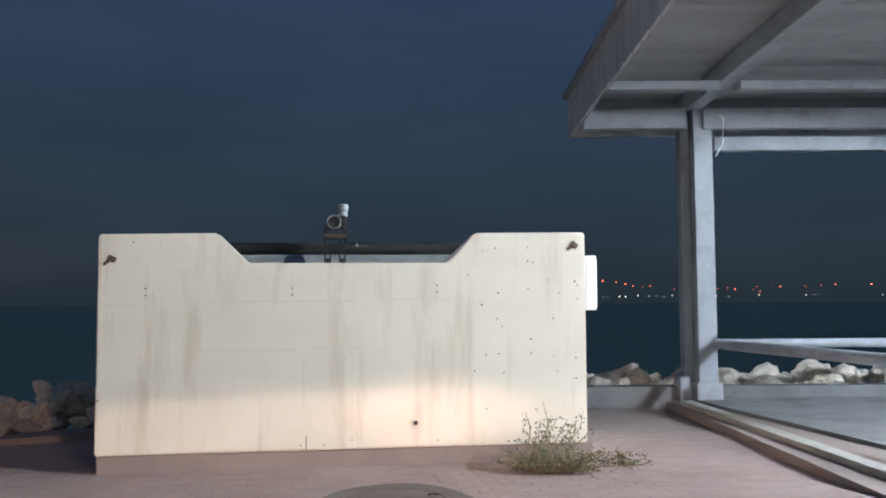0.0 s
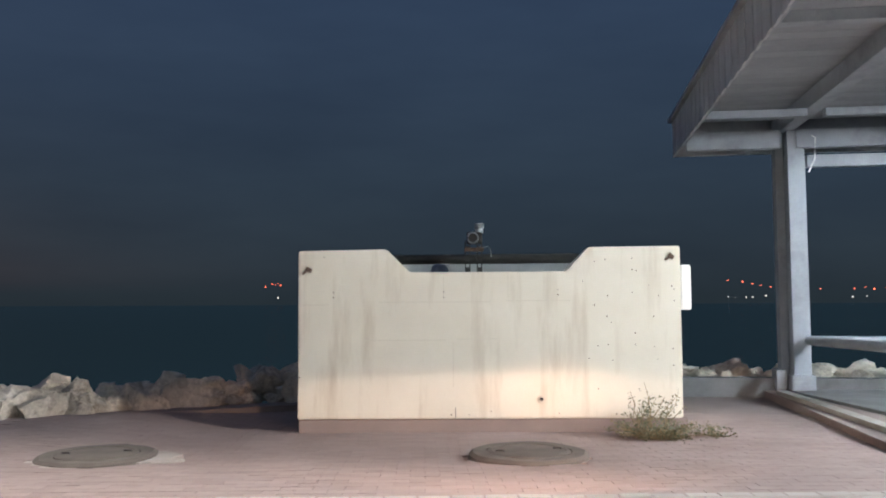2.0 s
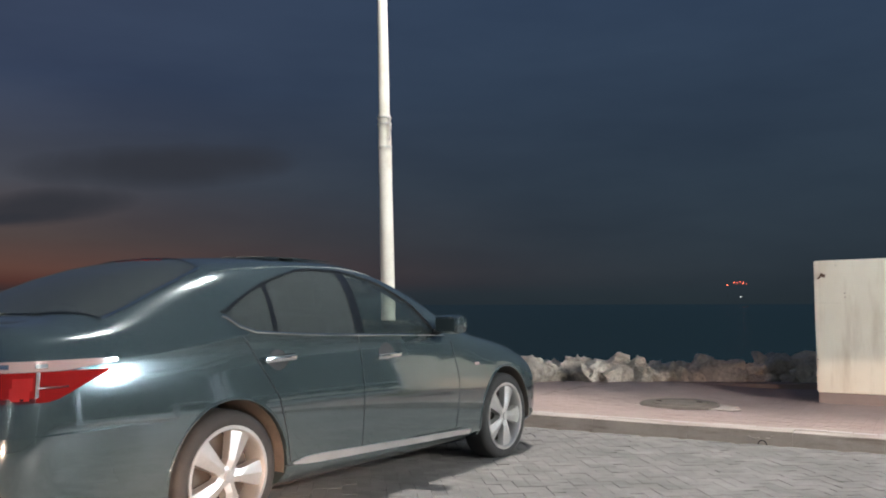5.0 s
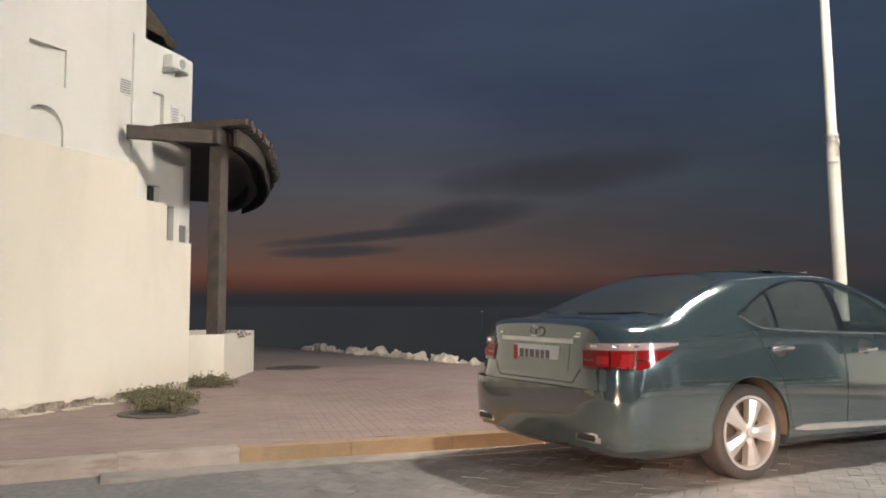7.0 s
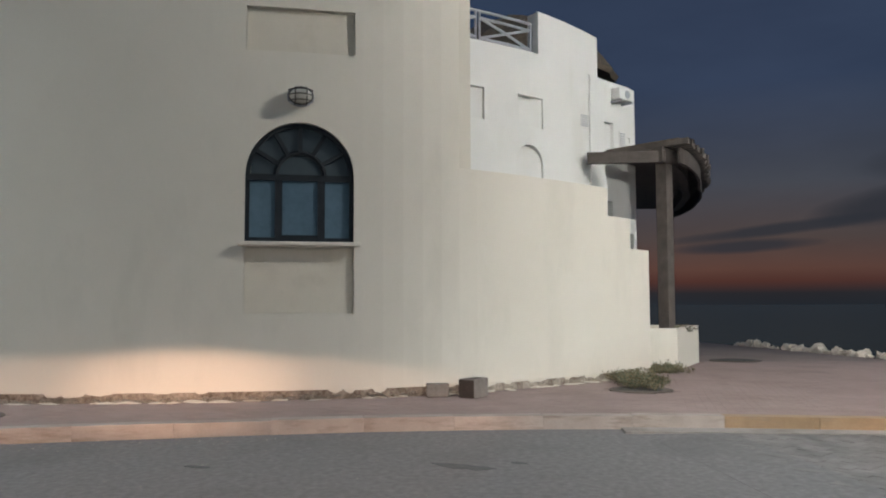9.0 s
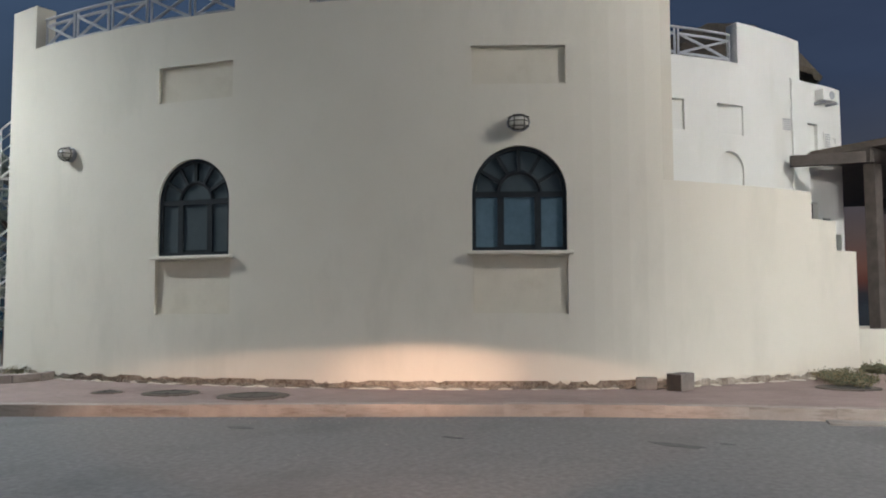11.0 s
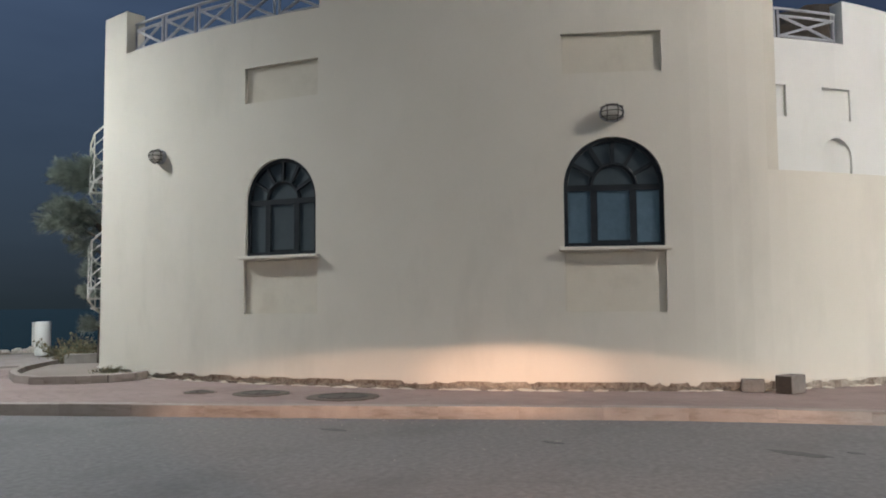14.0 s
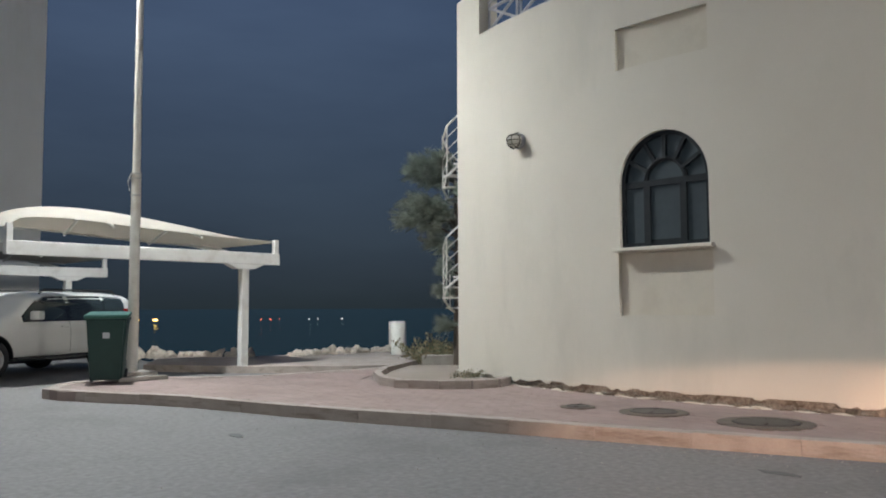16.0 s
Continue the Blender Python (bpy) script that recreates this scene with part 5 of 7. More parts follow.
# ---- pavilion by the shore ----
def pavilion():
    pv = thing("shore_pavilion", (3.0, 9.7, PAVE), "grey-painted timber shore pavilion with a boarded fascia", "pavilion")
    x0, x1, y0, y1 = 1.56, 9.2, 3.9, 10.12
    part("roof_deck", boxed((x0 + 0.05, y0 + 0.05, 3.80), (x1, y1 - 0.05, 3.88), 0.01), GREYPAINT, pv, world=True)
    part("roof_edge", boxed((x0 - 0.06, y0 - 0.06, 3.80), (x0 + 0.05, y1 + 0.06, 3.86), 0.008), GREYPAINT, pv, world=True)
    part("roof_edge", boxed((x0 + 0.051, y1 - 0.05, 3.80), (x1, y1 + 0.06, 3.86), 0.008), GREYPAINT, pv, world=True)
    side = part("fascia_backing", boxed((x0 + 0.015, y0, 3.32), (x0 + 0.035, y1 - 0.04, 3.80)), GREYPAINT, pv, world=True)
    inv = root_pose(pv).inverted()
    board = mesh_of("fascia_board", boxed((-0.012, -0.068, 0), (0.012, 0.068, 0.48), 0.004), FASCIA)
    k = 0
    y = y0 + 0.08
    while y < y1 - 0.05:
        ob = new("fascia_board", board)
        ob.parent = side
        ob.matrix_basis = inv @ pose(x0 + (0.0 if k % 2 else 0.009), y, 3.315 + random.uniform(-0.004, 0.004), 0, 0, random.uniform(-1, 1))
        y += 0.145
        k += 1
    back = part("fascia_backing", boxed((x0 + 0.04, y1 - 0.035, 3.32), (x1, y1 - 0.015, 3.79)), GREYPAINT, pv, world=True)
    x = x0 + 0.1
    while x < x1 - 0.1:
        ob = new("fascia_board", board)
        ob.parent = back
        ob.matrix_basis = inv @ pose(x, y1, 3.315, 0, 0, 90)
        x += 0.145
    # underside boards and beams
    lining = part("ceiling_lining", boxed((x0 + 0.06, y0 + 0.06, 3.775), (x1 - 0.02, y1 - 0.06, 3.795)), GREYPAINT, pv, world=True)
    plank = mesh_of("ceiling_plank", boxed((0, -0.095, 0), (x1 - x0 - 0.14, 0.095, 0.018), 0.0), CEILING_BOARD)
    y = y0 + 0.16
    while y < y1 - 0.12:
        ob = new("ceiling_plank", plank)
        ob.parent = lining
        ob.matrix_basis = inv @ pose(x0 + 0.08, y, 3.752 + random.uniform(0, 0.004))
        y += 0.2
    for x in (2.95, 5.6, 8.2):
        part("main_beam", boxed((x - 0.09, y0 + 0.1, 3.54), (x + 0.09, y1 - 0.05, 3.745), 0.01), GREYPAINT, pv, world=True)
    for y, z in ((9.62, 3.3), (8.4, 3.45), (5.0, 3.45)):
        part("cross_beam", boxed((x0 + 0.1, y - 0.06, z), (2.85, y + 0.06, 3.54), 0.008), GREYPAINT, pv, world=True)
        part("cross_beam", boxed((3.05, y - 0.06, z), (x1 - 0.1, y + 0.06, 3.54), 0.008), GREYPAINT, pv, world=True)
    part("tie_beam", boxed((3.2, 9.66, 3.06), (9.0, 9.80, 3.22), 0.008), GREYPAINT, pv, world=True)
    for px_, py_ in ((2.95, 9.72), (8.2, 9.72), (8.2, 4.2)):
        part("post", boxed((px_ - 0.01, py_ - 0.12, PAVE), (px_ + 0.21, py_ + 0.10, 3.54), 0.012), GREYPAINT, pv, world=True)
        part("post", boxed((px_ - 0.12, py_ + 0.05, PAVE), (px_ - 0.015, py_ + 0.25, 3.54), 0.01), GREYPAINT, pv, world=True)
        part("post_shoe", boxed((px_ - 0.05, py_ - 0.17, PAVE), (px_ + 0.25, py_ + 0.13, 0.36), 0.03), GREYPAINT, pv, world=True)
        part("post_shoe", boxed((px_ - 0.2, py_ + 0.0, PAVE), (px_ - 0.06, py_ + 0.28, 0.42), 0.03), GREYPAINT, pv, world=True)
    part("cable", tube(bmesh.new(), [(3.19, 9.58, 3.5), (3.28, 9.56, 3.42), (3.27, 9.57, 3.15), (3.2, 9.6, 2.98)], 0.012, 6), WHITEPAINT, pv, "white cable hanging at the post", world=True)
    part("rail", tube(bmesh.new(), [(3.15, 9.72, 0.80), (8.1, 9.72, 0.80)], 0.052, 14), GREYPAINT, pv, smooth=True, world=True)
    part("rail", tube(bmesh.new(), [(3.12, 9.55, 0.80), (3.55, 7.2, 0.80), (4.1, 4.3, 0.80)], 0.056, 14), GREYPAINT, pv, smooth=True, world=True)
    part("rail_post", tube(bmesh.new(), [(4.1, 4.35, PAVE), (4.1, 4.35, 0.78)], 0.06, 10), GREYPAINT, pv, world=True)
    part("floor_slab", prism(bmesh.new(), [(2.86, 9.76), (3.05, 8.6), (3.62, 5.5), (3.75, 4.6), (9.2, 5.4), (9.2, 9.9)], 0.05, 0.165), FLOOR_SLAB, pv, "concrete floor slab, darkened for the shade under the roof", world=True)
    part("slab_edging", prism(bmesh.new(), [(2.66, 9.4), (2.86, 5.2), (2.98, 4.5), (3.12, 4.5), (3.0, 5.2), (2.80, 9.4)], 0.02, 0.18), CONCRETE, pv, world=True)
    pl = thing("pavilion_lamp", (6.5, 5.0, 3.45), "white bulkhead lamp fixed under the pavilion roof", "lamp")
    part("case", boxed((-0.14, -0.14, 0.0), (0.14, 0.14, 0.30), 0.02), WHITEPAINT, pl)
    part("lens", boxed((-0.11, -0.11, -0.02), (0.11, 0.11, 0.0), 0.006), LAMP_LENS, pl, "lit lamp lens")
    ledge = single("shore_ledge", prism(bmesh.new(), [(1.25, 9.80), (9.0, 9.98), (9.0, 10.25), (1.25, 10.05)], 0.0, 0.29), FLOOR_SLAB, "low grey concrete ledge along the shore rocks", "ledge", kind="structure")


# ---- cars ----
def smooth_rows(rows, keys, n):
    """Rows of numbers at keys, carried on to n even keys by a smooth curve."""
    keys, rows = np.array(keys, float), np.array(rows, float)
    out_k = np.linspace(keys[0], keys[-1], n)
    out = np.empty((n, rows.shape[1]))
    m = np.gradient(rows, keys, axis=0)
    for i, k in enumerate(out_k):
        j = min(max(np.searchsorted(keys, k) - 1, 0), len(keys) - 2)
        h = keys[j + 1] - keys[j]
        t = (k - keys[j]) / h
        d = (rows[j + 1] - rows[j]) / h
        m0 = np.where(np.sign(m[j]) == np.sign(d), np.sign(d) * np.minimum(abs(m[j]), 3 * abs(d)), 0)
        m1 = np.where(np.sign(m[j + 1]) == np.sign(d), np.sign(d) * np.minimum(abs(m[j + 1]), 3 * abs(d)), 0)
        out[i] = (2 * t**3 - 3 * t**2 + 1) * rows[j] + (t**3 - 2 * t**2 + t) * h * m0 + (-2 * t**3 + 3 * t**2) * rows[j + 1] + (t**3 - t**2) * h * m1
    return out_k, out


def loft_car(table, n_u, n_s):
    """A fine body from a coarse table: smooth along the car and round each section."""
    us = [r[0] for r in table]
    k, rows = smooth_rows([r[1:] for r in table], us, n_u)
    bm = bmesh.new()
    rings = []
    for u, row in zip(k, rows):
        prof = np.array(row).reshape(-1, 2)
        d = np.r_[0, np.cumsum(np.hypot(*np.diff(prof, axis=0).T) + 1e-4)]
        _, fine = smooth_rows(prof, d, n_s)
        right = [bm.verts.new((u, -w, z)) for w, z in fine]
        left = [bm.verts.new((u, w, z)) for w, z in fine[1:-1]]
        rings.append(right + left[::-1])
    n = len(rings[0])
    for a, b in zip(rings, rings[1:]):
        for i in range(n):
            bm.faces.new((a[i], a[(i + 1) % n], b[(i + 1) % n], b[i]))
    bm.faces.new(rings[0])
    bm.faces.new(rings[-1][::-1])
    bmesh.ops.recalc_face_normals(bm, faces=bm.faces)
    return bm


def skin(tree_, grid, ray, lift, thick=0.006):
    """A panel that lies on the body: a grid of points, each dropped along `ray` (or towards the tail's middle) onto the skin and lifted off it."""
    bm = bmesh.new()
    rows = []
    given = ray
    for line in grid:
        out = []
        for p in line:
            ray = Vector(given).normalized() if given else (Vector((-0.45, 0, p[2])) - Vector(p)).normalized()
            hit, nrm, _, _ = tree_.ray_cast(Vector(p) - ray * 3, ray, 6)
            if hit is None:
                hit, nrm, _, _ = tree_.find_nearest(Vector(p))
            if nrm.dot(ray) > 0:
                nrm = -nrm
            up = lift if isinstance(lift, float) else lift(hit)
            out.append((bm.verts.new(hit + nrm * up), bm.verts.new(hit + nrm * (up - thick))))
        rows.append(out)
    for a, b in zip(rows, rows[1:]):
        for i in range(len(a) - 1):
            bm.faces.new((a[i][0], a[i + 1][0], b[i + 1][0], b[i][0]))
            bm.faces.new((a[i][1], b[i][1], b[i + 1][1], a[i + 1][1]))
    edge = [(r[0], s[0]) for r, s in zip(rows, rows[1:])] + [(r[-1], s[-1]) for r, s in zip(rows, rows[1:])] + list(zip(rows[0], rows[0][1:])) + list(zip(rows[-1], rows[-1][1:]))
    for a, b in edge:
        bm.faces.new((a[0], b[0], b[1], a[1]))
    return bm


def side_grid(us, lo, hi, n, y):
    """Points in the car's side plane between a lower and an upper edge line."""
    return [[(u, y, float(z)) for z in np.linspace(np.interp(u, *zip(*lo)), np.interp(u, *zip(*hi)), n)] for u in us]


def line_on(tree_, pts, ray, r, lift=0.0):
    ray = Vector(ray).normalized()
    out = []
    for p in pts:
        hit, nrm, _, _ = tree_.ray_cast(Vector(p) - ray * 3, ray, 6)
        if hit is not None:
            out.append(hit + (nrm if nrm.dot(ray) < 0 else -nrm) * lift)
    return tube(bmesh.new(), out, r, 6) if len(out) > 1 else None


def dense(pts, n=8):
    out = []
    for a, b in zip(pts, pts[1:]):
        out += [tuple(Vector(a).lerp(Vector(b), k / n)) for k in range(n)]
    return out + [pts[-1]]


def wheel(owner, u, y, r, rim, spokes, out):
    """Tyre, five-spoke rim, hub and brake disc; out: +1 or -1, the side that faces outward."""
    m = Matrix.Translation((u, y, r)) @ pose(0, 0, 0, -90 * out, 0, 0)
    ty = part("tyre", lathe(bmesh.new(), [(rim + 0.002, -0.10), (rim + 0.03, -0.112), (r - 0.03, -0.112), (r - 0.006, -0.092), (r, -0.06), (r, 0.06), (r - 0.006, 0.092), (r - 0.03, 0.112), (rim + 0.03, 0.116), (rim + 0.004, 0.105)], 40, m), RUBBER, owner, smooth=True)
    rm = part("rim", lathe(bmesh.new(), [(rim + 0.006, 0.10), (rim + 0.006, 0.112), (rim - 0.012, 0.112), (rim - 0.022, 0.098), (rim - 0.03, 0.0), (rim - 0.03, -0.09)], 40, m), ALLOY, owner, "silver alloy rim", smooth=True)
    for k in range(spokes):
        bm = bmesh.new()
        a = 2 * math.pi * k / spokes - 0.07
        prof = [(0.030, 0.036, 0.088), (0.085, 0.034, 0.098), (rim * 0.6, 0.052, 0.094), (rim - 0.022, 0.072, 0.088)]
        top = [(bm.verts.new((rr, -w, h)), bm.verts.new((rr, 0, h + 0.012)), bm.verts.new((rr, w, h))) for rr, w, h in prof]
        low = [(bm.verts.new((rr, -w * 1.1, h - 0.05)), bm.verts.new((rr, w * 1.1, h - 0.05))) for rr, w, h in prof]
        for i in range(3):
            bm.faces.new((top[i][0], top[i + 1][0], top[i + 1][1], top[i][1]))
            bm.faces.new((top[i][1], top[i + 1][1], top[i + 1][2], top[i][2]))
            bm.faces.new((top[i][0], low[i][0], low[i + 1][0], top[i + 1][0]))
            bm.faces.new((top[i][2], top[i + 1][2], low[i + 1][1], low[i][1]))
            bm.faces.new((low[i][0], low[i][1], low[i + 1][1], low[i + 1][0]))
        bm.transform(m @ Matrix.Rotation(a, 4, "Z"))
        part("spoke", bm, ALLOY, rm)
    part("hub_cap", lathe(bmesh.new(), [(0, 0.112), (0.028, 0.11), (0.034, 0.1), (0.06, 0.095), (0.065, 0.05)], 20, m), ALLOY, rm, smooth=True)
    part("brake_disc", lathe(bmesh.new(), [(0, 0.0), (rim - 0.05, 0.0), (rim - 0.05, -0.02), (0, -0.02)], 28, m), IRON, rm, "dark brake disc")


def arch_liner(u, y, z, r):
    """The inner skin of a wheel arch, open below."""
    bm = bmesh.new()
    rows = [[bm.verts.new((u + q * math.cos(b), y + d, z + q * math.sin(b))) for q, d in ((r, -0.2), (r, 0.2), (r + 0.012, 0.2), (r + 0.012, -0.2))] for b in np.linspace(-0.12, math.pi + 0.12, 30)]
    for a, b in zip(rows, rows[1:]):
        for k in range(4):
            bm.faces.new((a[k], a[(k + 1) % 4], b[(k + 1) % 4], b[k]))
    bm.faces.new(rows[0])
    bm.faces.new(rows[-1])
    return bm


def saloon():
    ARCH = 0.408
    car = thing("saloon_car", (-4.28, -2.09, 0), "dark grey-green four-door saloon car parked beside the kerb", "car", turn=94.5)
    # u, then half width and height: underside middle, underside edge, sill, flank, shoulder, belt, roof edge, roof shoulder, roof middle
    T = [
        (-1.30, 0.0, 0.500, 0.400, 0.500, 0.620, 0.540, 0.700, 0.600, 0.700, 0.680, 0.650, 0.740, 0.520, 0.770, 0.260, 0.790, 0.0, 0.795),
        (-1.26, 0.0, 0.300, 0.600, 0.310, 0.780, 0.400, 0.830, 0.580, 0.785, 0.800, 0.720, 1.020, 0.600, 1.115, 0.300, 1.140, 0.0, 1.145),
        (-1.18, 0.0, 0.250, 0.700, 0.260, 0.870, 0.340, 0.895, 0.620, 0.850, 0.880, 0.800, 1.085, 0.690, 1.155, 0.350, 1.182, 0.0, 1.188),
        (-0.98, 0.0, 0.220, 0.740, 0.220, 0.905, 0.310, 0.930, 0.640, 0.905, 0.930, 0.855, 1.110, 0.735, 1.168, 0.380, 1.196, 0.0, 1.202),
        (-0.84, 0.0, 0.200, 0.760, 0.200, 0.910, 0.290, 0.937, 0.640, 0.910, 0.940, 0.862, 1.116, 0.750, 1.178, 0.400, 1.222, 0.0, 1.238),
        (-0.65, 0.0, 0.200, 0.760, 0.200, 0.910, 0.285, 0.938, 0.640, 0.912, 0.945, 0.868, 1.120, 0.752, 1.214, 0.420, 1.316, 0.0, 1.338),
        (-0.45, 0.0, 0.200, 0.760, 0.200, 0.910, 0.280, 0.938, 0.640, 0.912, 0.945, 0.872, 1.120, 0.728, 1.288, 0.420, 1.398, 0.0, 1.421),
        (-0.20, 0.0, 0.200, 0.760, 0.200, 0.910, 0.280, 0.938, 0.640, 0.912, 0.945, 0.876, 1.118, 0.698, 1.380, 0.420, 1.476, 0.0, 1.500),
        (0.05, 0.0, 0.200, 0.760, 0.200, 0.910, 0.280, 0.938, 0.640, 0.911, 0.944, 0.880, 1.114, 0.668, 1.458, 0.420, 1.526, 0.0, 1.548),
        (0.40, 0.0, 0.200, 0.760, 0.200, 0.910, 0.280, 0.936, 0.640, 0.910, 0.938, 0.880, 1.108, 0.645, 1.500, 0.420, 1.556, 0.0, 1.575),
        (0.80, 0.0, 0.200, 0.760, 0.200, 0.910, 0.280, 0.935, 0.640, 0.910, 0.928, 0.880, 1.095, 0.635, 1.520, 0.420, 1.565, 0.0, 1.581),
        (1.20, 0.0, 0.200, 0.760, 0.200, 0.910, 0.280, 0.935, 0.630, 0.910, 0.920, 0.880, 1.082, 0.632, 1.510, 0.420, 1.567, 0.0, 1.585),
        (1.60, 0.0, 0.200, 0.760, 0.200, 0.910, 0.280, 0.935, 0.630, 0.910, 0.910, 0.880, 1.070, 0.645, 1.440, 0.420, 1.518, 0.0, 1.545),
        (1.95, 0.0, 0.200, 0.760, 0.200, 0.910, 0.280, 0.935, 0.620, 0.910, 0.900, 0.875, 1.055, 0.690, 1.312, 0.430, 1.380, 0.0, 1.405),
        (2.30, 0.0, 0.200, 0.760, 0.200, 0.910, 0.280, 0.935, 0.620, 0.905, 0.885, 0.870, 1.030, 0.730, 1.140, 0.440, 1.190, 0.0, 1.210),
        (2.60, 0.0, 0.200, 0.760, 0.200, 0.910, 0.280, 0.935, 0.610, 0.900, 0.865, 0.850, 0.985, 0.720, 1.045, 0.440, 1.085, 0.0, 1.095),
        (2.95, 0.0, 0.200, 0.760, 0.200, 0.910, 0.290, 0.930, 0.600, 0.890, 0.830, 0.830, 0.935, 0.680, 0.980, 0.400, 1.005, 0.0, 1.015),
        (3.30, 0.0, 0.200, 0.740, 0.200, 0.890, 0.300, 0.900, 0.580, 0.860, 0.770, 0.790, 0.860, 0.640, 0.900, 0.360, 0.925, 0.0, 0.930),
        (3.60, 0.0, 0.220, 0.660, 0.220, 0.800, 0.320, 0.820, 0.550, 0.780, 0.680, 0.700, 0.750, 0.560, 0.790, 0.300, 0.810, 0.0, 0.815),
        (3.74, 0.0, 0.340, 0.460, 0.340, 0.580, 0.380, 0.620, 0.520, 0.580, 0.620, 0.520, 0.660, 0.420, 0.690, 0.220, 0.700, 0.0, 0.700),
    ]
    shell = loft_car(T, 110, 44)
    tr = BVHTree.FromBMesh(shell)
    arches = [lathe(bmesh.new(), [(0, -0.5), (ARCH, -0.5), (ARCH, 0.5), (0, 0.5)], 40, Matrix.Translation((u, s * 0.98, 0.355)) @ pose(0, 0, 0, 90, 0, 0)) for u in (0.0, 2.945) for s in (-1, 1)]
    # the cabin is hollow, with openings for the glass
    inner = []
    for u, *row in T:
        if -0.7 < u < 2.4:
            p = [(row[2 * i], row[2 * i + 1]) for i in range(9)]
            inner.append((u, 0.0, 0.55, 0.55, 0.55, 0.78, 0.58, 0.83, 0.72, p[4][0] - 0.06, p[4][1], p[5][0] - 0.05, p[5][1] - 0.01, p[6][0] - 0.04, p[6][1] - 0.035, p[7][0], p[7][1] - 0.04, 0.0, p[8][1] - 0.04))
    dlo_low = [(0.01, 1.218), (0.09, 1.165), (0.2, 1.132), (0.55, 1.107), (1.11, 1.086), (1.95, 1.062)]
    dlo_top = [(0.01, 1.224), (0.12, 1.285), (0.236, 1.340), (0.38, 1.397), (0.54, 1.442), (0.68, 1.472), (0.814, 1.488), (1.10, 1.482), (1.23, 1.468), (1.38, 1.440), (1.52, 1.402), (1.68, 1.325), (1.81, 1.250), (1.95, 1.085)]

    def lite(u0, u1, slant=0.0, n=10):
        """Outline of one side window between two stations of the window band; slant: how far its ends lean at the top."""
        low = [(u, float(np.interp(u, *zip(*dlo_low)))) for u in np.linspace(u0, u1, n)]
        top = [(u, float(np.interp(u, *zip(*dlo_top)))) for u in np.linspace(u0 - slant, u1 - (slant if u1 < 1.9 else 0), n)]
        return low, top
    LITES = (("quarter_window", lite(0.02, 0.345)), ("rear_side_window", lite(0.375, 1.07)), ("front_side_window", lite(1.15, 1.94)))
    lie = pose(0, 0, 0, 90, 0, 0)
    openings = [prism(bmesh.new(), low + top[::-1], -1.3, 1.3, lie) for _, (low, top) in LITES]
    openings.append(prism(bmesh.new(), [(-0.86, 0.0), (-0.83, 0.36), (-0.70, 0.735), (-0.44, 0.69), (-0.18, 0.655), (0.0, 0.60), (0.07, 0.3), (0.09, 0.0), (0.07, -0.3), (0.0, -0.60), (-0.18, -0.655), (-0.44, -0.69), (-0.70, -0.735), (-0.83, -0.36)], 1.12, 1.8))
    openings.append(prism(bmesh.new(), [(1.64, -0.5), (1.68, 0.0), (1.64, 0.5), (2.0, 0.60), (2.34, 0.66), (2.44, 0.4), (2.47, 0.0), (2.44, -0.4), (2.34, -0.66), (2.0, -0.60)], 1.04, 1.8))
    part("body", carve(shell, arches + [loft_car(inner, 40, 30)] + openings), CAR_PAINT, car, smooth=True)
    for s, ray in ((-1, (0, 1, 0)), (1, (0, -1, 0))):
        y = 2.0 * s
        # side glass between black pillars
        for n_, (low, top) in LITES:
            us = [u for u, _ in low]
            grid = [[(a + (c - a) * k, y, b + (d - b) * k) for k in np.linspace(-0.015, 1.015, 7)] for (a, b), (c, d) in zip(low, top)]
            part(n_, skin(tr, grid, ray, 0.001), GLASS_CLEAR if us[0] > 1 else GLASS_SMOKE, car, "clear side glass" if us[0] > 1 else "smoked side glass", smooth=True)
        for u0, u1 in ((0.344, 0.376), (1.069, 1.151)):
            us = np.linspace(u0, u1, 4)
            part("pillar_cover", skin(tr, side_grid(us, dlo_low, dlo_top, 8, y), ray, 0.004), GLOSS_BLACK, car, smooth=True)
        trim = dense([(u, y, z - 0.012) for u, z in [(-0.02, 1.225)] + dlo_low + [(2.08, 1.055)]])
        part("window_trim", line_on(tr, trim, ray, 0.008, 0.004), CHROME, car, "bright window trim")
        over = dense([(u, y, z + 0.010) for u, z in [(-0.02, 1.228)] + dlo_top + [(2.02, 1.06)]])
        part("window_surround", line_on(tr, over, ray, 0.010, 0.002), GLOSS_BLACK, car)
        for pts in ([(0.44, y, 0.36), (0.40, y, 0.55), (0.34, y, 0.75), (0.20, y, 0.95), (0.10, y, 1.10)], [(1.08, y, 0.36), (1.10, y, 0.75), (1.08, y, 1.09)], [(2.18, y, 0.36), (2.22, y, 0.70), (2.16, y, 1.0)], [(0.40, y, 0.345), (2.26, y, 0.345)]):
            ln = line_on(tr, dense(pts), ray, 0.004)
            if ln:
                part("door_gap", ln, BLACK, car)
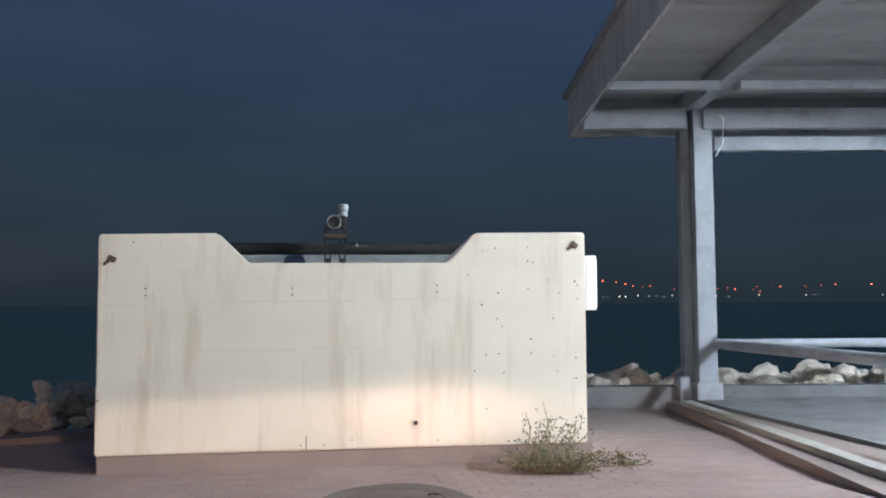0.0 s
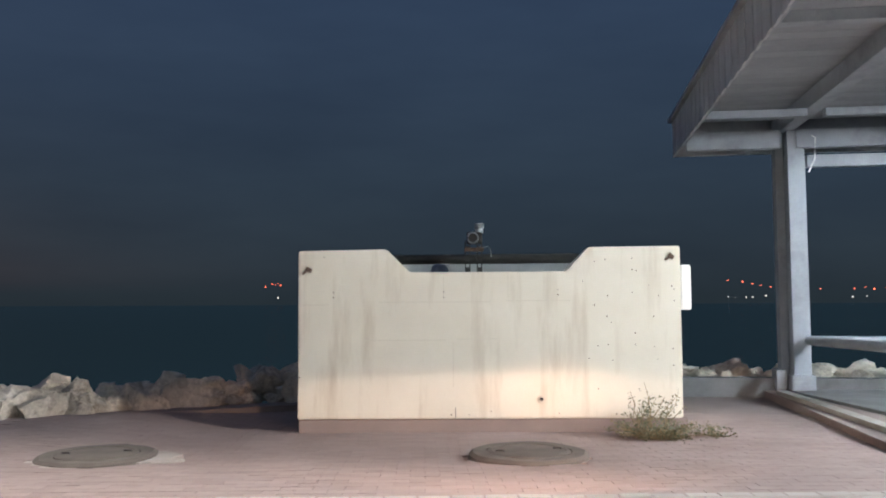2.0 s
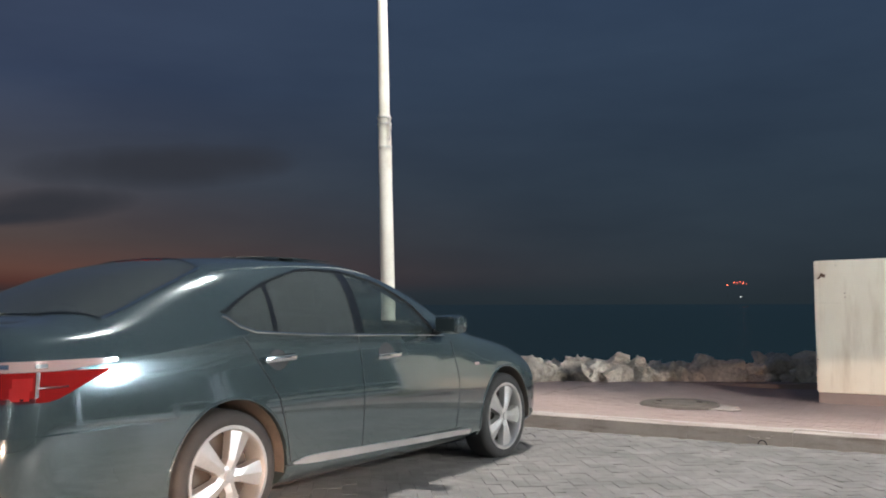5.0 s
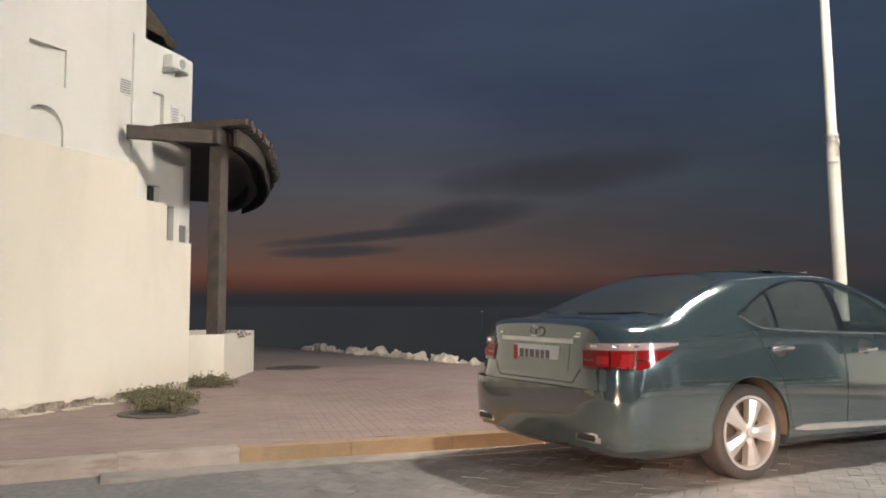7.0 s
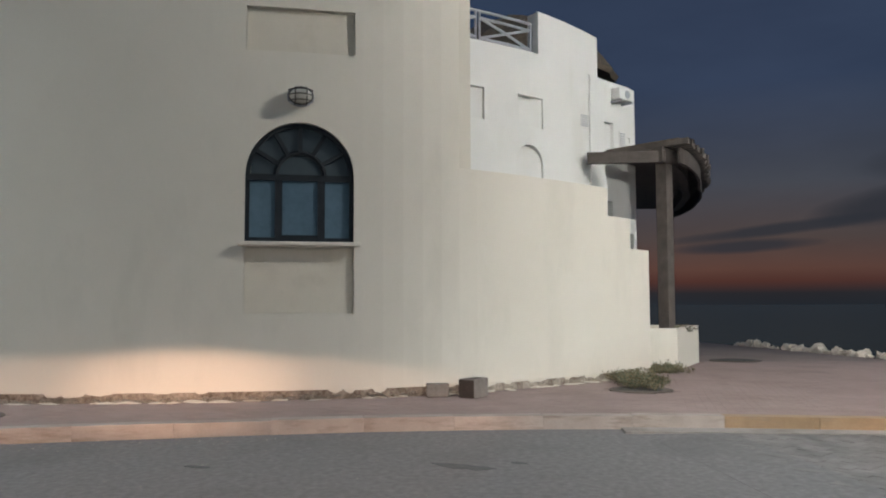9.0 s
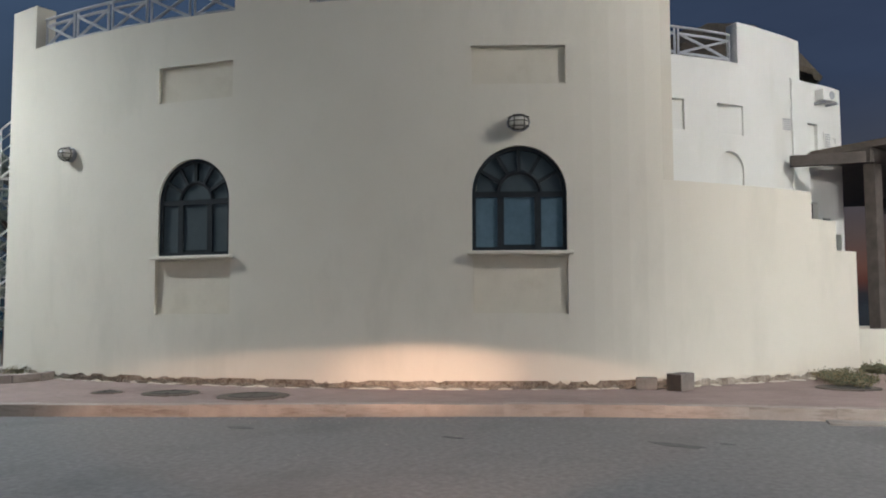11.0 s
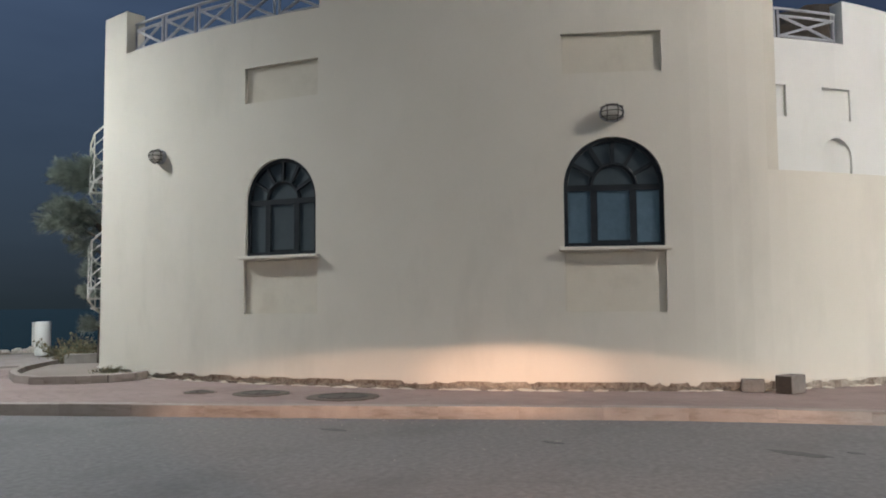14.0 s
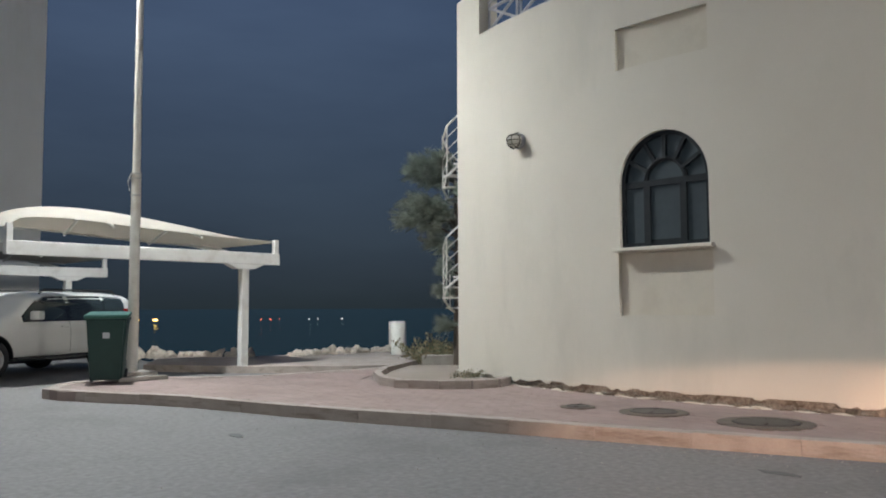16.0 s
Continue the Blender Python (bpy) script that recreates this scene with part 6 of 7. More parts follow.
        for u in (0.35, 1.36):
            bm = boxed((-0.125, -0.018, -0.02), (0.125, 0.018, 0.02), 0.014)
            bm.transform(Matrix.Translation((u, s * 0.925, 0.965 - 0.035 * (u > 1))) @ pose(0, 0, 0, 0, -2, 0))
            part("door_handle", bm, CHROME, car, "chrome door handle", smooth=True)
            part("handle_cup", skin(tr, side_grid(np.linspace(u - 0.085, u + 0.085, 9), [(u - 0.085, 0.945), (u - 0.04, 0.905), (u, 0.895), (u + 0.04, 0.905), (u + 0.085, 0.945)], [(u - 0.085, 0.965), (u - 0.04, 1.008), (u, 1.018), (u + 0.04, 1.008), (u + 0.085, 0.965)], 4, y), ray, 0.0015), BLACK, car)
        sill = skin(tr, side_grid(np.linspace(0.46, 2.38, 22), [(0.46, 0.348), (0.6, 0.334), (2.38, 0.285)], [(0.46, 0.356), (0.52, 0.375), (0.66, 0.380), (2.38, 0.318)], 3, y), ray, 0.012, 0.012)
        part("sill_trim", sill, ALLOY, car, "bright sill trim", smooth=True)
        part("side_marker", skin(tr, side_grid(np.linspace(2.46, 2.52, 3), [(2.46, 0.80), (2.52, 0.80)], [(2.46, 0.82), (2.52, 0.82)], 2, y), ray, 0.004), LENS_CLEAR, car)
        # mirror
        mir = part("door_mirror", boxed((-0.06, -0.12, -0.06), (0.085, 0.11, 0.075), 0.055, Matrix.Translation((1.95, s * 1.02, 1.12))), CAR_PAINT, car, smooth=True)
        part("mirror_glass", boxed((-0.066, -0.085, -0.04), (-0.058, 0.08, 0.052), 0.003, Matrix.Translation((1.95, s * 1.02, 1.12))), GLASS_DARK, mir)
        part("mirror_foot", tube(bmesh.new(), [(1.98, s * 0.85, 1.06), (1.96, s * 0.96, 1.09)], 0.025, 8), BLACK, mir)
        # tail lamp, wrapping round the corner
        ray2 = Vector((0.62, -0.78 * s, 0))
        base = Vector((-1.13, 0.76 * s, 0))
        acr = Vector((0.78, 0.62 * s, 0))

        def lamp_grid(z0, z1, a0, a1, taper, n=14, m=4):
            g = []
            for t in np.linspace(0, 1, n):
                a = a0 + (a1 - a0) * t
                lo, hi = z0 + taper * max(0.0, (t - 0.66) / 0.34), z1
                p = base + acr * a
                g.append([(p.x, p.y, z) for z in np.linspace(lo, hi, m)])
            return g
        tl = part("tail_lamp", skin(tr, lamp_grid(0.848, 0.978, -0.225, 0.40, 0.125), ray2, 0.010, 0.012), LENS_RED, car, "red tail-lamp lens", smooth=True)
        part("clear_lens", skin(tr, lamp_grid(0.980, 1.026, -0.205, 0.43, 0.03), ray2, 0.010, 0.012), LENS_CLEAR, tl, "clear upper lens", smooth=True)
        for a0 in (-0.17, -0.03, 0.11):
            part("lamp_reflector", skin(tr, lamp_grid(0.995, 1.014, a0, a0 + 0.045, 0.0, 5, 3), ray2, 0.014, 0.004), CHROME, tl, smooth=True)
        for a0, a1, z0, z1 in ((-0.225, 0.12, 0.848, 0.868), (-0.215, -0.150, 0.905, 0.915), (-0.055, -0.040, 0.868, 0.978), (0.115, 0.130, 0.868, 0.978), (0.12, 0.24, 0.905, 0.915)):
            part("lamp_divider", skin(tr, lamp_grid(z0, z1, a0, a1, 0.0, 8, 3), ray2, 0.013, 0.004), LENS_DEEP, tl, smooth=True)
        for a0, z0 in ((-0.13, 0.885), (0.03, 0.90), (0.02, 0.858)):
            part("lamp_cell", skin(tr, lamp_grid(z0, z0 + 0.055, a0, a0 + 0.075, 0.0, 5, 4), ray2, 0.0125, 0.004), LENS_BRIGHT, tl, "paler red lamp cell", smooth=True)
        ex = part("exhaust_trim", boxed((-1.328, s * 0.53, 0.345), (-1.12, s * 0.79, 0.425), 0.028), CHROME, car, "bright exhaust surround", smooth=True)
        part("exhaust_mouth", boxed((-1.332, s * 0.555, 0.360), (-1.2, s * 0.765, 0.410), 0.018), BLACK, ex)
        for u in (0.0, 2.945):
            part("wheel_arch_liner", arch_liner(u, s * 0.705, 0.355, ARCH - 0.003), LINER, car, "brown wheel arch liner, headlamp glow in its colour", smooth=True)
            lip = [(u + (ARCH + 0.006) * math.cos(b), s * 2, 0.355 + (ARCH + 0.006) * math.sin(b)) for b in np.linspace(-0.25, math.pi + 0.25, 30)]
            ln = line_on(tr, lip, ray, 0.008)
            if ln:
                part("arch_lip", ln, CAR_PAINT, car, smooth=True)
            wheel(car, u, s * 0.80, 0.352, 0.266, 5, s)
    # windscreen and rear window
    def across(us_z, halves, n):
        return [[(u, y, z) for y in np.linspace(-h, h, n)] for (u, z), h in zip(us_z, halves)]
    rw = [[(u + 0.17 * (abs(k) ** 2.2) * max(0.0, (0.09 - u) / 0.9) - 0.09 * (abs(k) ** 2) * max(0.0, (u + 0.5) / 0.6), h * k, 2) for k in np.linspace(-1, 1, 19)] for u, h in ((-0.87, 0.752), (-0.66, 0.728), (-0.43, 0.695), (-0.2, 0.665), (-0.02, 0.635), (0.10, 0.605))]
    part("rear_window", skin(tr, rw, (0, 0, -1), 0.002), GLASS_SMOKE, car, "smoked rear window", smooth=True)
    wsn = across([(1.62, 2), (1.85, 2), (2.1, 2), (2.35, 2), (2.48, 2)], [0.52, 0.57, 0.62, 0.67, 0.67], 15)
    part("windscreen", skin(tr, wsn, (0, 0, -1), 0.002), GLASS_CLEAR, car, "clear windscreen", smooth=True)
    for k in (0, -1):
        part("rear_window_trim", line_on(tr, dense([row[k] for row in rw], 4), (0, 0, -1), 0.009, 0.003), CHROME, car, "bright rear window trim")
    part("rear_window_seal", line_on(tr, dense(rw[0], 2), (0, 0, -1), 0.009, 0.0), GLOSS_BLACK, car)
    part("rear_window_seal", line_on(tr, dense(rw[-1], 2), (0, 0, -1), 0.009, 0.0), GLOSS_BLACK, car)
    part("brake_light", skin(tr, across([(0.03, 2), (0.075, 2)], [0.2, 0.2], 7), (0, 0, -1), 0.004), LENS_RED, car)
    # cabin
    for y in (-0.37, 0.37):
        back = boxed((-0.07, -0.25, 0.0), (0.07, 0.25, 0.66), 0.05)
        back.transform(pose(1.28, y, 0.58, 0, -14, 0))
        seat = part("front_seat", back, SEAT, car, "dark leather front seat", smooth=True)
        part("cushion", boxed((1.25, y - 0.25, 0.55), (1.80, y + 0.25, 0.72), 0.05), SEAT, seat, smooth=True)
        head = boxed((-0.05, -0.13, 0.68), (0.05, 0.13, 0.86), 0.04)
        head.transform(pose(1.26, y, 0.58, 0, -10, 0))
        part("headrest", head, SEAT, seat, smooth=True)
    bench = boxed((-0.08, -0.68, 0.0), (0.08, 0.68, 0.58), 0.06)
    bench.transform(pose(0.02, 0, 0.62, 0, -20, 0))
    rear_seat = part("rear_seat", bench, SEAT, car, "dark leather rear bench", smooth=True)
    for y in (-0.42, 0.42):
        part("headrest", boxed((-0.24, y - 0.13, 1.14), (-0.14, y + 0.13, 1.28), 0.04), SEAT, rear_seat, smooth=True)
    part("dashboard", boxed((1.98, -0.78, 0.62), (2.30, 0.78, 1.03), 0.08), SEAT, car, smooth=True)
    rim_at = Matrix.Translation((1.80, 0.37, 0.98)) @ pose(0, 0, 0, 0, 62, 0)
    part("steering_wheel", tube(bmesh.new(), [rim_at @ Vector((0.18 * math.cos(b), 0.18 * math.sin(b), 0)) for b in np.linspace(0, 2 * math.pi, 24, endpoint=False)], 0.015, 8, closed=True), SEAT, car, smooth=True)
    part("roof_aerial", boxed((-0.06, -0.012, 0), (0.06, 0.012, 0.03), 0.008, Matrix.Translation((1.30, 0, 1.572))), BLACK, car)
    part("sunroof", skin(tr, across([(0.75, 2), (1.0, 2), (1.35, 2)], [0.36, 0.38, 0.38], 9), (0, 0, -1), 0.02), GLASS_DARK, car, "sunroof glass", smooth=True)
    # boot, plate, bumper lines
    rear = (1, 0, 0)
    part("boot_gap", line_on(tr, dense([(-2, -0.56, 0.84), (-2, -0.48, 0.74), (-2, 0.48, 0.74), (-2, 0.56, 0.84)]), rear, 0.004), BLACK, car)
    part("bumper_gap", line_on(tr, dense([(-2, -0.76, 0.70), (-2, -0.55, 0.70)]), rear, 0.003), BLACK, car)
    for s in (-1, 1):
        ln = line_on(tr, dense([(-1.2, s * 2, 0.70), (-0.8, s * 2, 0.70), (-0.38, s * 2, 0.70)]), (0, -s, 0), 0.003)
        part("bumper_gap", ln, BLACK, car)
    def round_tail(z0, z1, reach, m):
        return [[(-0.45 - 3 * math.cos(b), 3 * math.sin(b), z) for z in np.linspace(z0, z1, m)] for b in np.radians(np.linspace(-reach, reach, 60))]
    arches = [lathe(bmesh.new(), [(0, -0.5), (ARCH + 0.003, -0.5), (ARCH + 0.003, 0.5), (0, 0.5)], 40, Matrix.Translation((0, s * 0.98, 0.355)) @ pose(0, 0, 0, 90, 0, 0)) for s in (-1, 1)]
    part("rear_bumper", carve(skin(tr, round_tail(0.33, 0.705, 105, 10), None, lambda p: 0.002 + 0.050 * min(1.0, max(0.0, (-0.60 - p.x) / 0.50)), 0.03), arches), CAR_PAINT, car, "body-coloured rear bumper", smooth=True)
    bar = skin(tr, [[(-2, y, z) for z in (1.015, 1.045)] for y in np.linspace(-0.45, 0.45, 15)], rear, 0.03, 0.035)
    part("boot_trim", bar, ALLOY, car, "bright trim bar above the plate", smooth=True)
    rec = skin(tr, [[(-2, y, z) for z in np.linspace(0.82, 1.01, 5)] for y in np.linspace(-0.42, 0.42, 11)], rear, 0.003, 0.006)
    part("plate_panel", rec, CAR_PAINT, car)
    bm = boxed((-1.290, -0.30, 0.86), (-1.270, 0.30, 0.99), 0.004)
    pl = part("number_plate", bm, PLATE, car, "white number plate with a red band")
    part("plate_band", boxed((-1.2925, 0.235, 0.868), (-1.290, 0.292, 0.982)), PLATE_RED, pl)
    x = 0.205
    for w_ in (0.055, 0.045, 0.06, 0.05, 0.045, 0.05):
        part("plate_mark", boxed((-1.2925, x, 0.892), (-1.290, x - w_, 0.956)), PLATE_INK, pl)
        x -= w_ + 0.018
    em = tube(bmesh.new(), [(-1.287, 0.06 * math.cos(b), 1.095 + 0.036 * math.sin(b)) for b in np.linspace(0, 2 * math.pi, 20, endpoint=False)], 0.006, 6, closed=True)
    for y0, wd, zz in ((-0.535, 0.05, 1.085), (-0.53, 0.07, 1.062), (0.48, 0.05, 1.07)):
        part("boot_mark", skin(tr, [[(-2, y0 + wd * k, z) for z in (zz, zz + 0.010)] for k in np.linspace(0, 1, 4)], rear, 0.004, 0.003), CHROME, car, "small chrome mark")
    part("badge", em, CHROME, car, "oval chrome badge")
    part("underbody", boxed((-0.9, -0.68, 0.17), (3.5, 0.68, 0.24), 0.02), BLACK, car)


def suv():
    car = thing("suv_car", (-4.35, -28.15, 0), "white off-road car parked under the shade canopy", "car", turn=26.3)
    car.matrix_basis = car.matrix_basis @ Matrix.Diagonal((1.09, 1.0, 1.0, 1.0))
    T = [
        (-0.92, 0.0, 0.50, 0.5, 0.50, 0.72, 0.54, 0.78, 0.72, 0.78, 0.90, 0.72, 1.00, 0.66, 1.30, 0.40, 1.45, 0.0, 1.48),
        (-0.86, 0.0, 0.34, 0.6, 0.34, 0.82, 0.42, 0.88, 0.70, 0.88, 0.92, 0.82, 1.03, 0.70, 1.50, 0.45, 1.58, 0.0, 1.60),
        (-0.60, 0.0, 0.30, 0.7, 0.30, 0.90, 0.40, 0.94, 0.70, 0.93, 0.93, 0.88, 1.04, 0.72, 1.55, 0.46, 1.62, 0.0, 1.64),
        (0.20, 0.0, 0.30, 0.7, 0.30, 0.90, 0.38, 0.95, 0.70, 0.94, 0.93, 0.90, 1.04, 0.72, 1.57, 0.46, 1.64, 0.0, 1.66),
        (1.20, 0.0, 0.30, 0.7, 0.30, 0.90, 0.38, 0.95, 0.70, 0.94, 0.93, 0.90, 1.03, 0.71, 1.56, 0.46, 1.63, 0.0, 1.65),
        (1.75, 0.0, 0.30, 0.7, 0.30, 0.90, 0.38, 0.95, 0.70, 0.94, 0.93, 0.90, 1.03, 0.72, 1.48, 0.46, 1.56, 0.0, 1.58),
        (2.25, 0.0, 0.30, 0.7, 0.30, 0.90, 0.38, 0.95, 0.70, 0.94, 0.92, 0.89, 1.02, 0.78, 1.16, 0.46, 1.20, 0.0, 1.22),
        (2.60, 0.0, 0.30, 0.7, 0.30, 0.90, 0.38, 0.95, 0.70, 0.93, 0.90, 0.88, 1.00, 0.78, 1.07, 0.46, 1.10, 0.0, 1.11),
        (3.30, 0.0, 0.32, 0.7, 0.32, 0.88, 0.40, 0.92, 0.70, 0.90, 0.88, 0.84, 0.97, 0.72, 1.03, 0.44, 1.05, 0.0, 1.06),
        (3.60, 0.0, 0.40, 0.5, 0.40, 0.74, 0.46, 0.78, 0.66, 0.78, 0.84, 0.72, 0.92, 0.60, 0.97, 0.36, 0.99, 0.0, 0.99),
    ]
    shell = loft_car(T, 70, 36)
    tr = BVHTree.FromBMesh(shell)
    arches = [lathe(bmesh.new(), [(0, -0.5), (0.43, -0.5), (0.43, 0.5), (0, 0.5)], 32, Matrix.Translation((u, s * 1.0, 0.40)) @ pose(0, 0, 0, 90, 0, 0)) for u in (0.0, 2.75) for s in (-1, 1)]
    part("body", carve(shell, arches), SUV_PAINT, car, smooth=True)
    for s, ray in ((-1, (0, 1, 0)), (1, (0, -1, 0))):
        y = 2.0 * s
        part("window_band", skin(tr, side_grid(np.linspace(-0.62, 2.06, 24), [(-0.62, 1.06), (2.06, 1.05)], [(-0.62, 1.50), (-0.5, 1.545), (0.2, 1.565), (1.4, 1.56), (1.74, 1.44), (2.06, 1.16)], 6, y), ray, 0.003), GLOSS_BLACK, car, "black window pillars", smooth=True)
        for us, n_ in (((-0.58, -0.02), "quarter_window"), ((0.05, 0.92), "rear_side_window"), ((1.02, 2.02), "front_side_window")):
            g = side_grid(np.linspace(*us, 9), [(-0.6, 1.10), (2.1, 1.08)], [(-0.6, 1.51), (0.2, 1.55), (1.4, 1.54), (1.72, 1.43), (2.05, 1.16)], 6, y)
            part(n_, skin(tr, g, ray, 0.007), GLASS_DARK, car, "dark tinted glass", smooth=True)
        mir = part("door_mirror", boxed((-0.07, -0.11, -0.08), (0.08, 0.11, 0.09), 0.04, Matrix.Translation((1.92, s * 1.08, 1.17))), SUV_PAINT, car, smooth=True)
        part("mirror_foot", tube(bmesh.new(), [(1.95, s * 0.88, 1.08), (1.94, s * 1.0, 1.12)], 0.025, 8), BLACK, mir)
        part("door_gap", line_on(tr, dense([(0.98, y, 0.45), (0.98, y, 1.06)]), ray, 0.004), BLACK, car)
        part("door_gap", line_on(tr, dense([(0.0, y, 0.9), (0.02, y, 1.06)]), ray, 0.004), BLACK, car)
        part("roof_rail", tube(bmesh.new(), [(-0.5, s * 0.66, 1.60), (-0.4, s * 0.66, 1.68), (1.4, s * 0.66, 1.68), (1.5, s * 0.66, 1.60)], 0.02, 8), BLACK, car, smooth=True)
        part("side_step", boxed((0.5, s * 0.86, 0.36), (2.25, s * 1.0, 0.40), 0.012), BLACK, car)
        for u in (1.12, 0.1):
            part("door_handle", boxed((u - 0.09, s * 0.935, 0.93), (u + 0.09, s * 0.965, 0.96), 0.01), SUV_PAINT, car)
        for u in (0.0, 2.75):
            part("wheel_arch_liner", arch_liner(u, s * 0.76, 0.40, 0.427), BLACK, car, smooth=True)
            wheel(car, u, s * 0.85, 0.37, 0.23, 6, s)
        part("tail_lamp", skin(tr, [[(-0.9 + 0.25 * t, s * (0.70 + 0.3 * t), z) for z in np.linspace(0.95, 1.3, 4)] for t in np.linspace(0, 0.8, 5)], (0.7, -0.7 * s, 0), 0.008), LENS_RED, car, "red tail-lamp lens")
    part("underbody", boxed((-0.6, -0.7, 0.26), (3.3, 0.7, 0.36), 0.02), BLACK, car)


# ---- south side: car park ----
def carport(x0, x1, y, z, depth, label, fronts, foot):
    cp = thing("shade_carport", (x1, y, 0), label, "carport", "shade carports")
    part("front_beam", boxed((x0, y - 0.08, z - 0.13), (x1, y + 0.08, z + 0.11), 0.012), WHITEPAINT, cp, world=True)
    part("edge_tube", tube(bmesh.new(), [(x0 + 0.02 + (x1 - x0 - 0.04) * u, y - depth, z + 0.34 + 0.50 * (math.sin(math.pi * (1 - u) ** 0.55) ** 0.8) * 0.55 - 0.14 * math.sin(math.pi * u)) for u in np.linspace(0, 1, 14)], 0.022, 8), WHITEPAINT, cp, smooth=True, world=True)
    for x in (x0 + 0.06, x1 - 0.06):
        part("end_strut", boxed((x - 0.05, y - 0.05, z + 0.11), (x + 0.05, y + 0.05, z + 0.40), 0.008), WHITEPAINT, cp, world=True)
    for x in fronts:
        part("post", boxed((x - 0.08, y - 0.08, foot), (x + 0.08, y + 0.08, z - 0.23), 0.012), WHITEPAINT, cp, world=True)
        part("capital", prism(bmesh.new(), [(x - 0.42, z - 0.135), (x + 0.42, z - 0.135), (x + 0.2, z - 0.23), (x - 0.2, z - 0.23)], -0.1 - y, 0.1 - y, pose(0, 0, 0, 90, 0, 0)), WHITEPAINT, cp, world=True)
    for x in fronts:
        part("raker", tube(bmesh.new(), [(x, y - 0.05, z), (x, y - depth * 0.5, z + 0.22), (x, y - depth, z + 0.38)], [0.06, 0.05, 0.03], 10), WHITEPAINT, cp, smooth=True, world=True)
    bm = bmesh.new()
    nx, ny = 26, 14
    for flip in (0.0, 0.012):
        rows = []
        for j in range(ny):
            v = j / (ny - 1)
            row = []
            for i in range(nx):
                u = i / (nx - 1)
                h = 0.36 + 0.50 * (math.sin(math.pi * (1 - u) ** 0.55) ** 0.8) * (0.55 + 0.45 * math.sin(math.pi * v)) - 0.14 * math.sin(math.pi * u) * math.cos(math.pi * v) ** 2
                row.append(bm.verts.new((x0 + 0.02 + (x1 - x0 - 0.04) * u, y - depth * v, z + h - flip)))
            rows.append(row)
        for a, b in zip(rows, rows[1:]):
            for i in range(nx - 1):
                bm.faces.new((a[i], a[i + 1], b[i + 1], b[i]))
    part("canopy", bm, FABRIC, cp, "taut cream shade fabric", smooth=True, world=True)
    for u in (0.33, 0.66):
        pts = [(x0 + (x1 - x0) * u, y - depth * v, z + 0.30 + 0.50 * (math.sin(math.pi * (1 - u) ** 0.55) ** 0.8) * (0.55 + 0.45 * math.sin(math.pi * v)) - 0.14 * math.sin(math.pi * u) * math.cos(math.pi * v) ** 2) for v in np.linspace(0, 1, 12)]
        part("arch_rib", tube(bmesh.new(), pts, 0.03, 8), WHITEPAINT, cp, smooth=True, world=True)


def wheelie_bin():
    wb = thing("wheelie_bin", (-2.68, -22.6, PAVE), "green plastic wheeled rubbish bin beside the lamp post", "bin", turn=150)
    bm = bmesh.new()
    lo = [bm.verts.new((x, y, 0.06)) for x, y in ((-0.23, -0.25), (0.23, -0.25), (0.23, 0.25), (-0.23, 0.25))]
    hi = [bm.verts.new((x, y, 1.0)) for x, y in ((-0.29, -0.33), (0.29, -0.33), (0.29, 0.36), (-0.29, 0.36))]
    bm.faces.new(lo[::-1])
    bm.faces.new(hi)
    for i in range(4):
        bm.faces.new((lo[i], lo[(i + 1) % 4], hi[(i + 1) % 4], hi[i]))
    bmesh.ops.bevel(bm, geom=list(bm.edges), offset=0.03, segments=2, affect="EDGES")
    part("bin_body", bm, BIN_GREEN, wb, smooth=True)
    part("rim", boxed((-0.31, -0.35, 0.97), (0.31, 0.38, 1.02), 0.015), BIN_GREEN, wb)
    bm = boxed((-0.32, -0.38, 0.0), (0.32, 0.38, 0.06), 0.025)
    bm.transform(pose(0, 0, 1.025, 4, 0, 0))
    part("lid", bm, BIN_LID, wb, "paler green lid", smooth=True)
    part("handle", tube(bmesh.new(), [(-0.26, 0.36, 0.97), (-0.26, 0.45, 1.0), (0.26, 0.45, 1.0), (0.26, 0.36, 0.97)], 0.018, 8), BIN_GREEN, wb)
    for x in (-0.25, 0.25):
        part("wheel", lathe(bmesh.new(), [(0, -0.025), (0.1, -0.025), (0.1, 0.025), (0, 0.025)], 18, Matrix.Translation((x, 0.24, 0.10)) @ pose(0, 0, 0, 0, 90, 0)), BLACK, wb)
    part("mark", boxed((-0.05, -0.314, 0.70), (0.05, -0.304, 0.79), 0.004), GREYPAINT, wb, "pale printed mark")


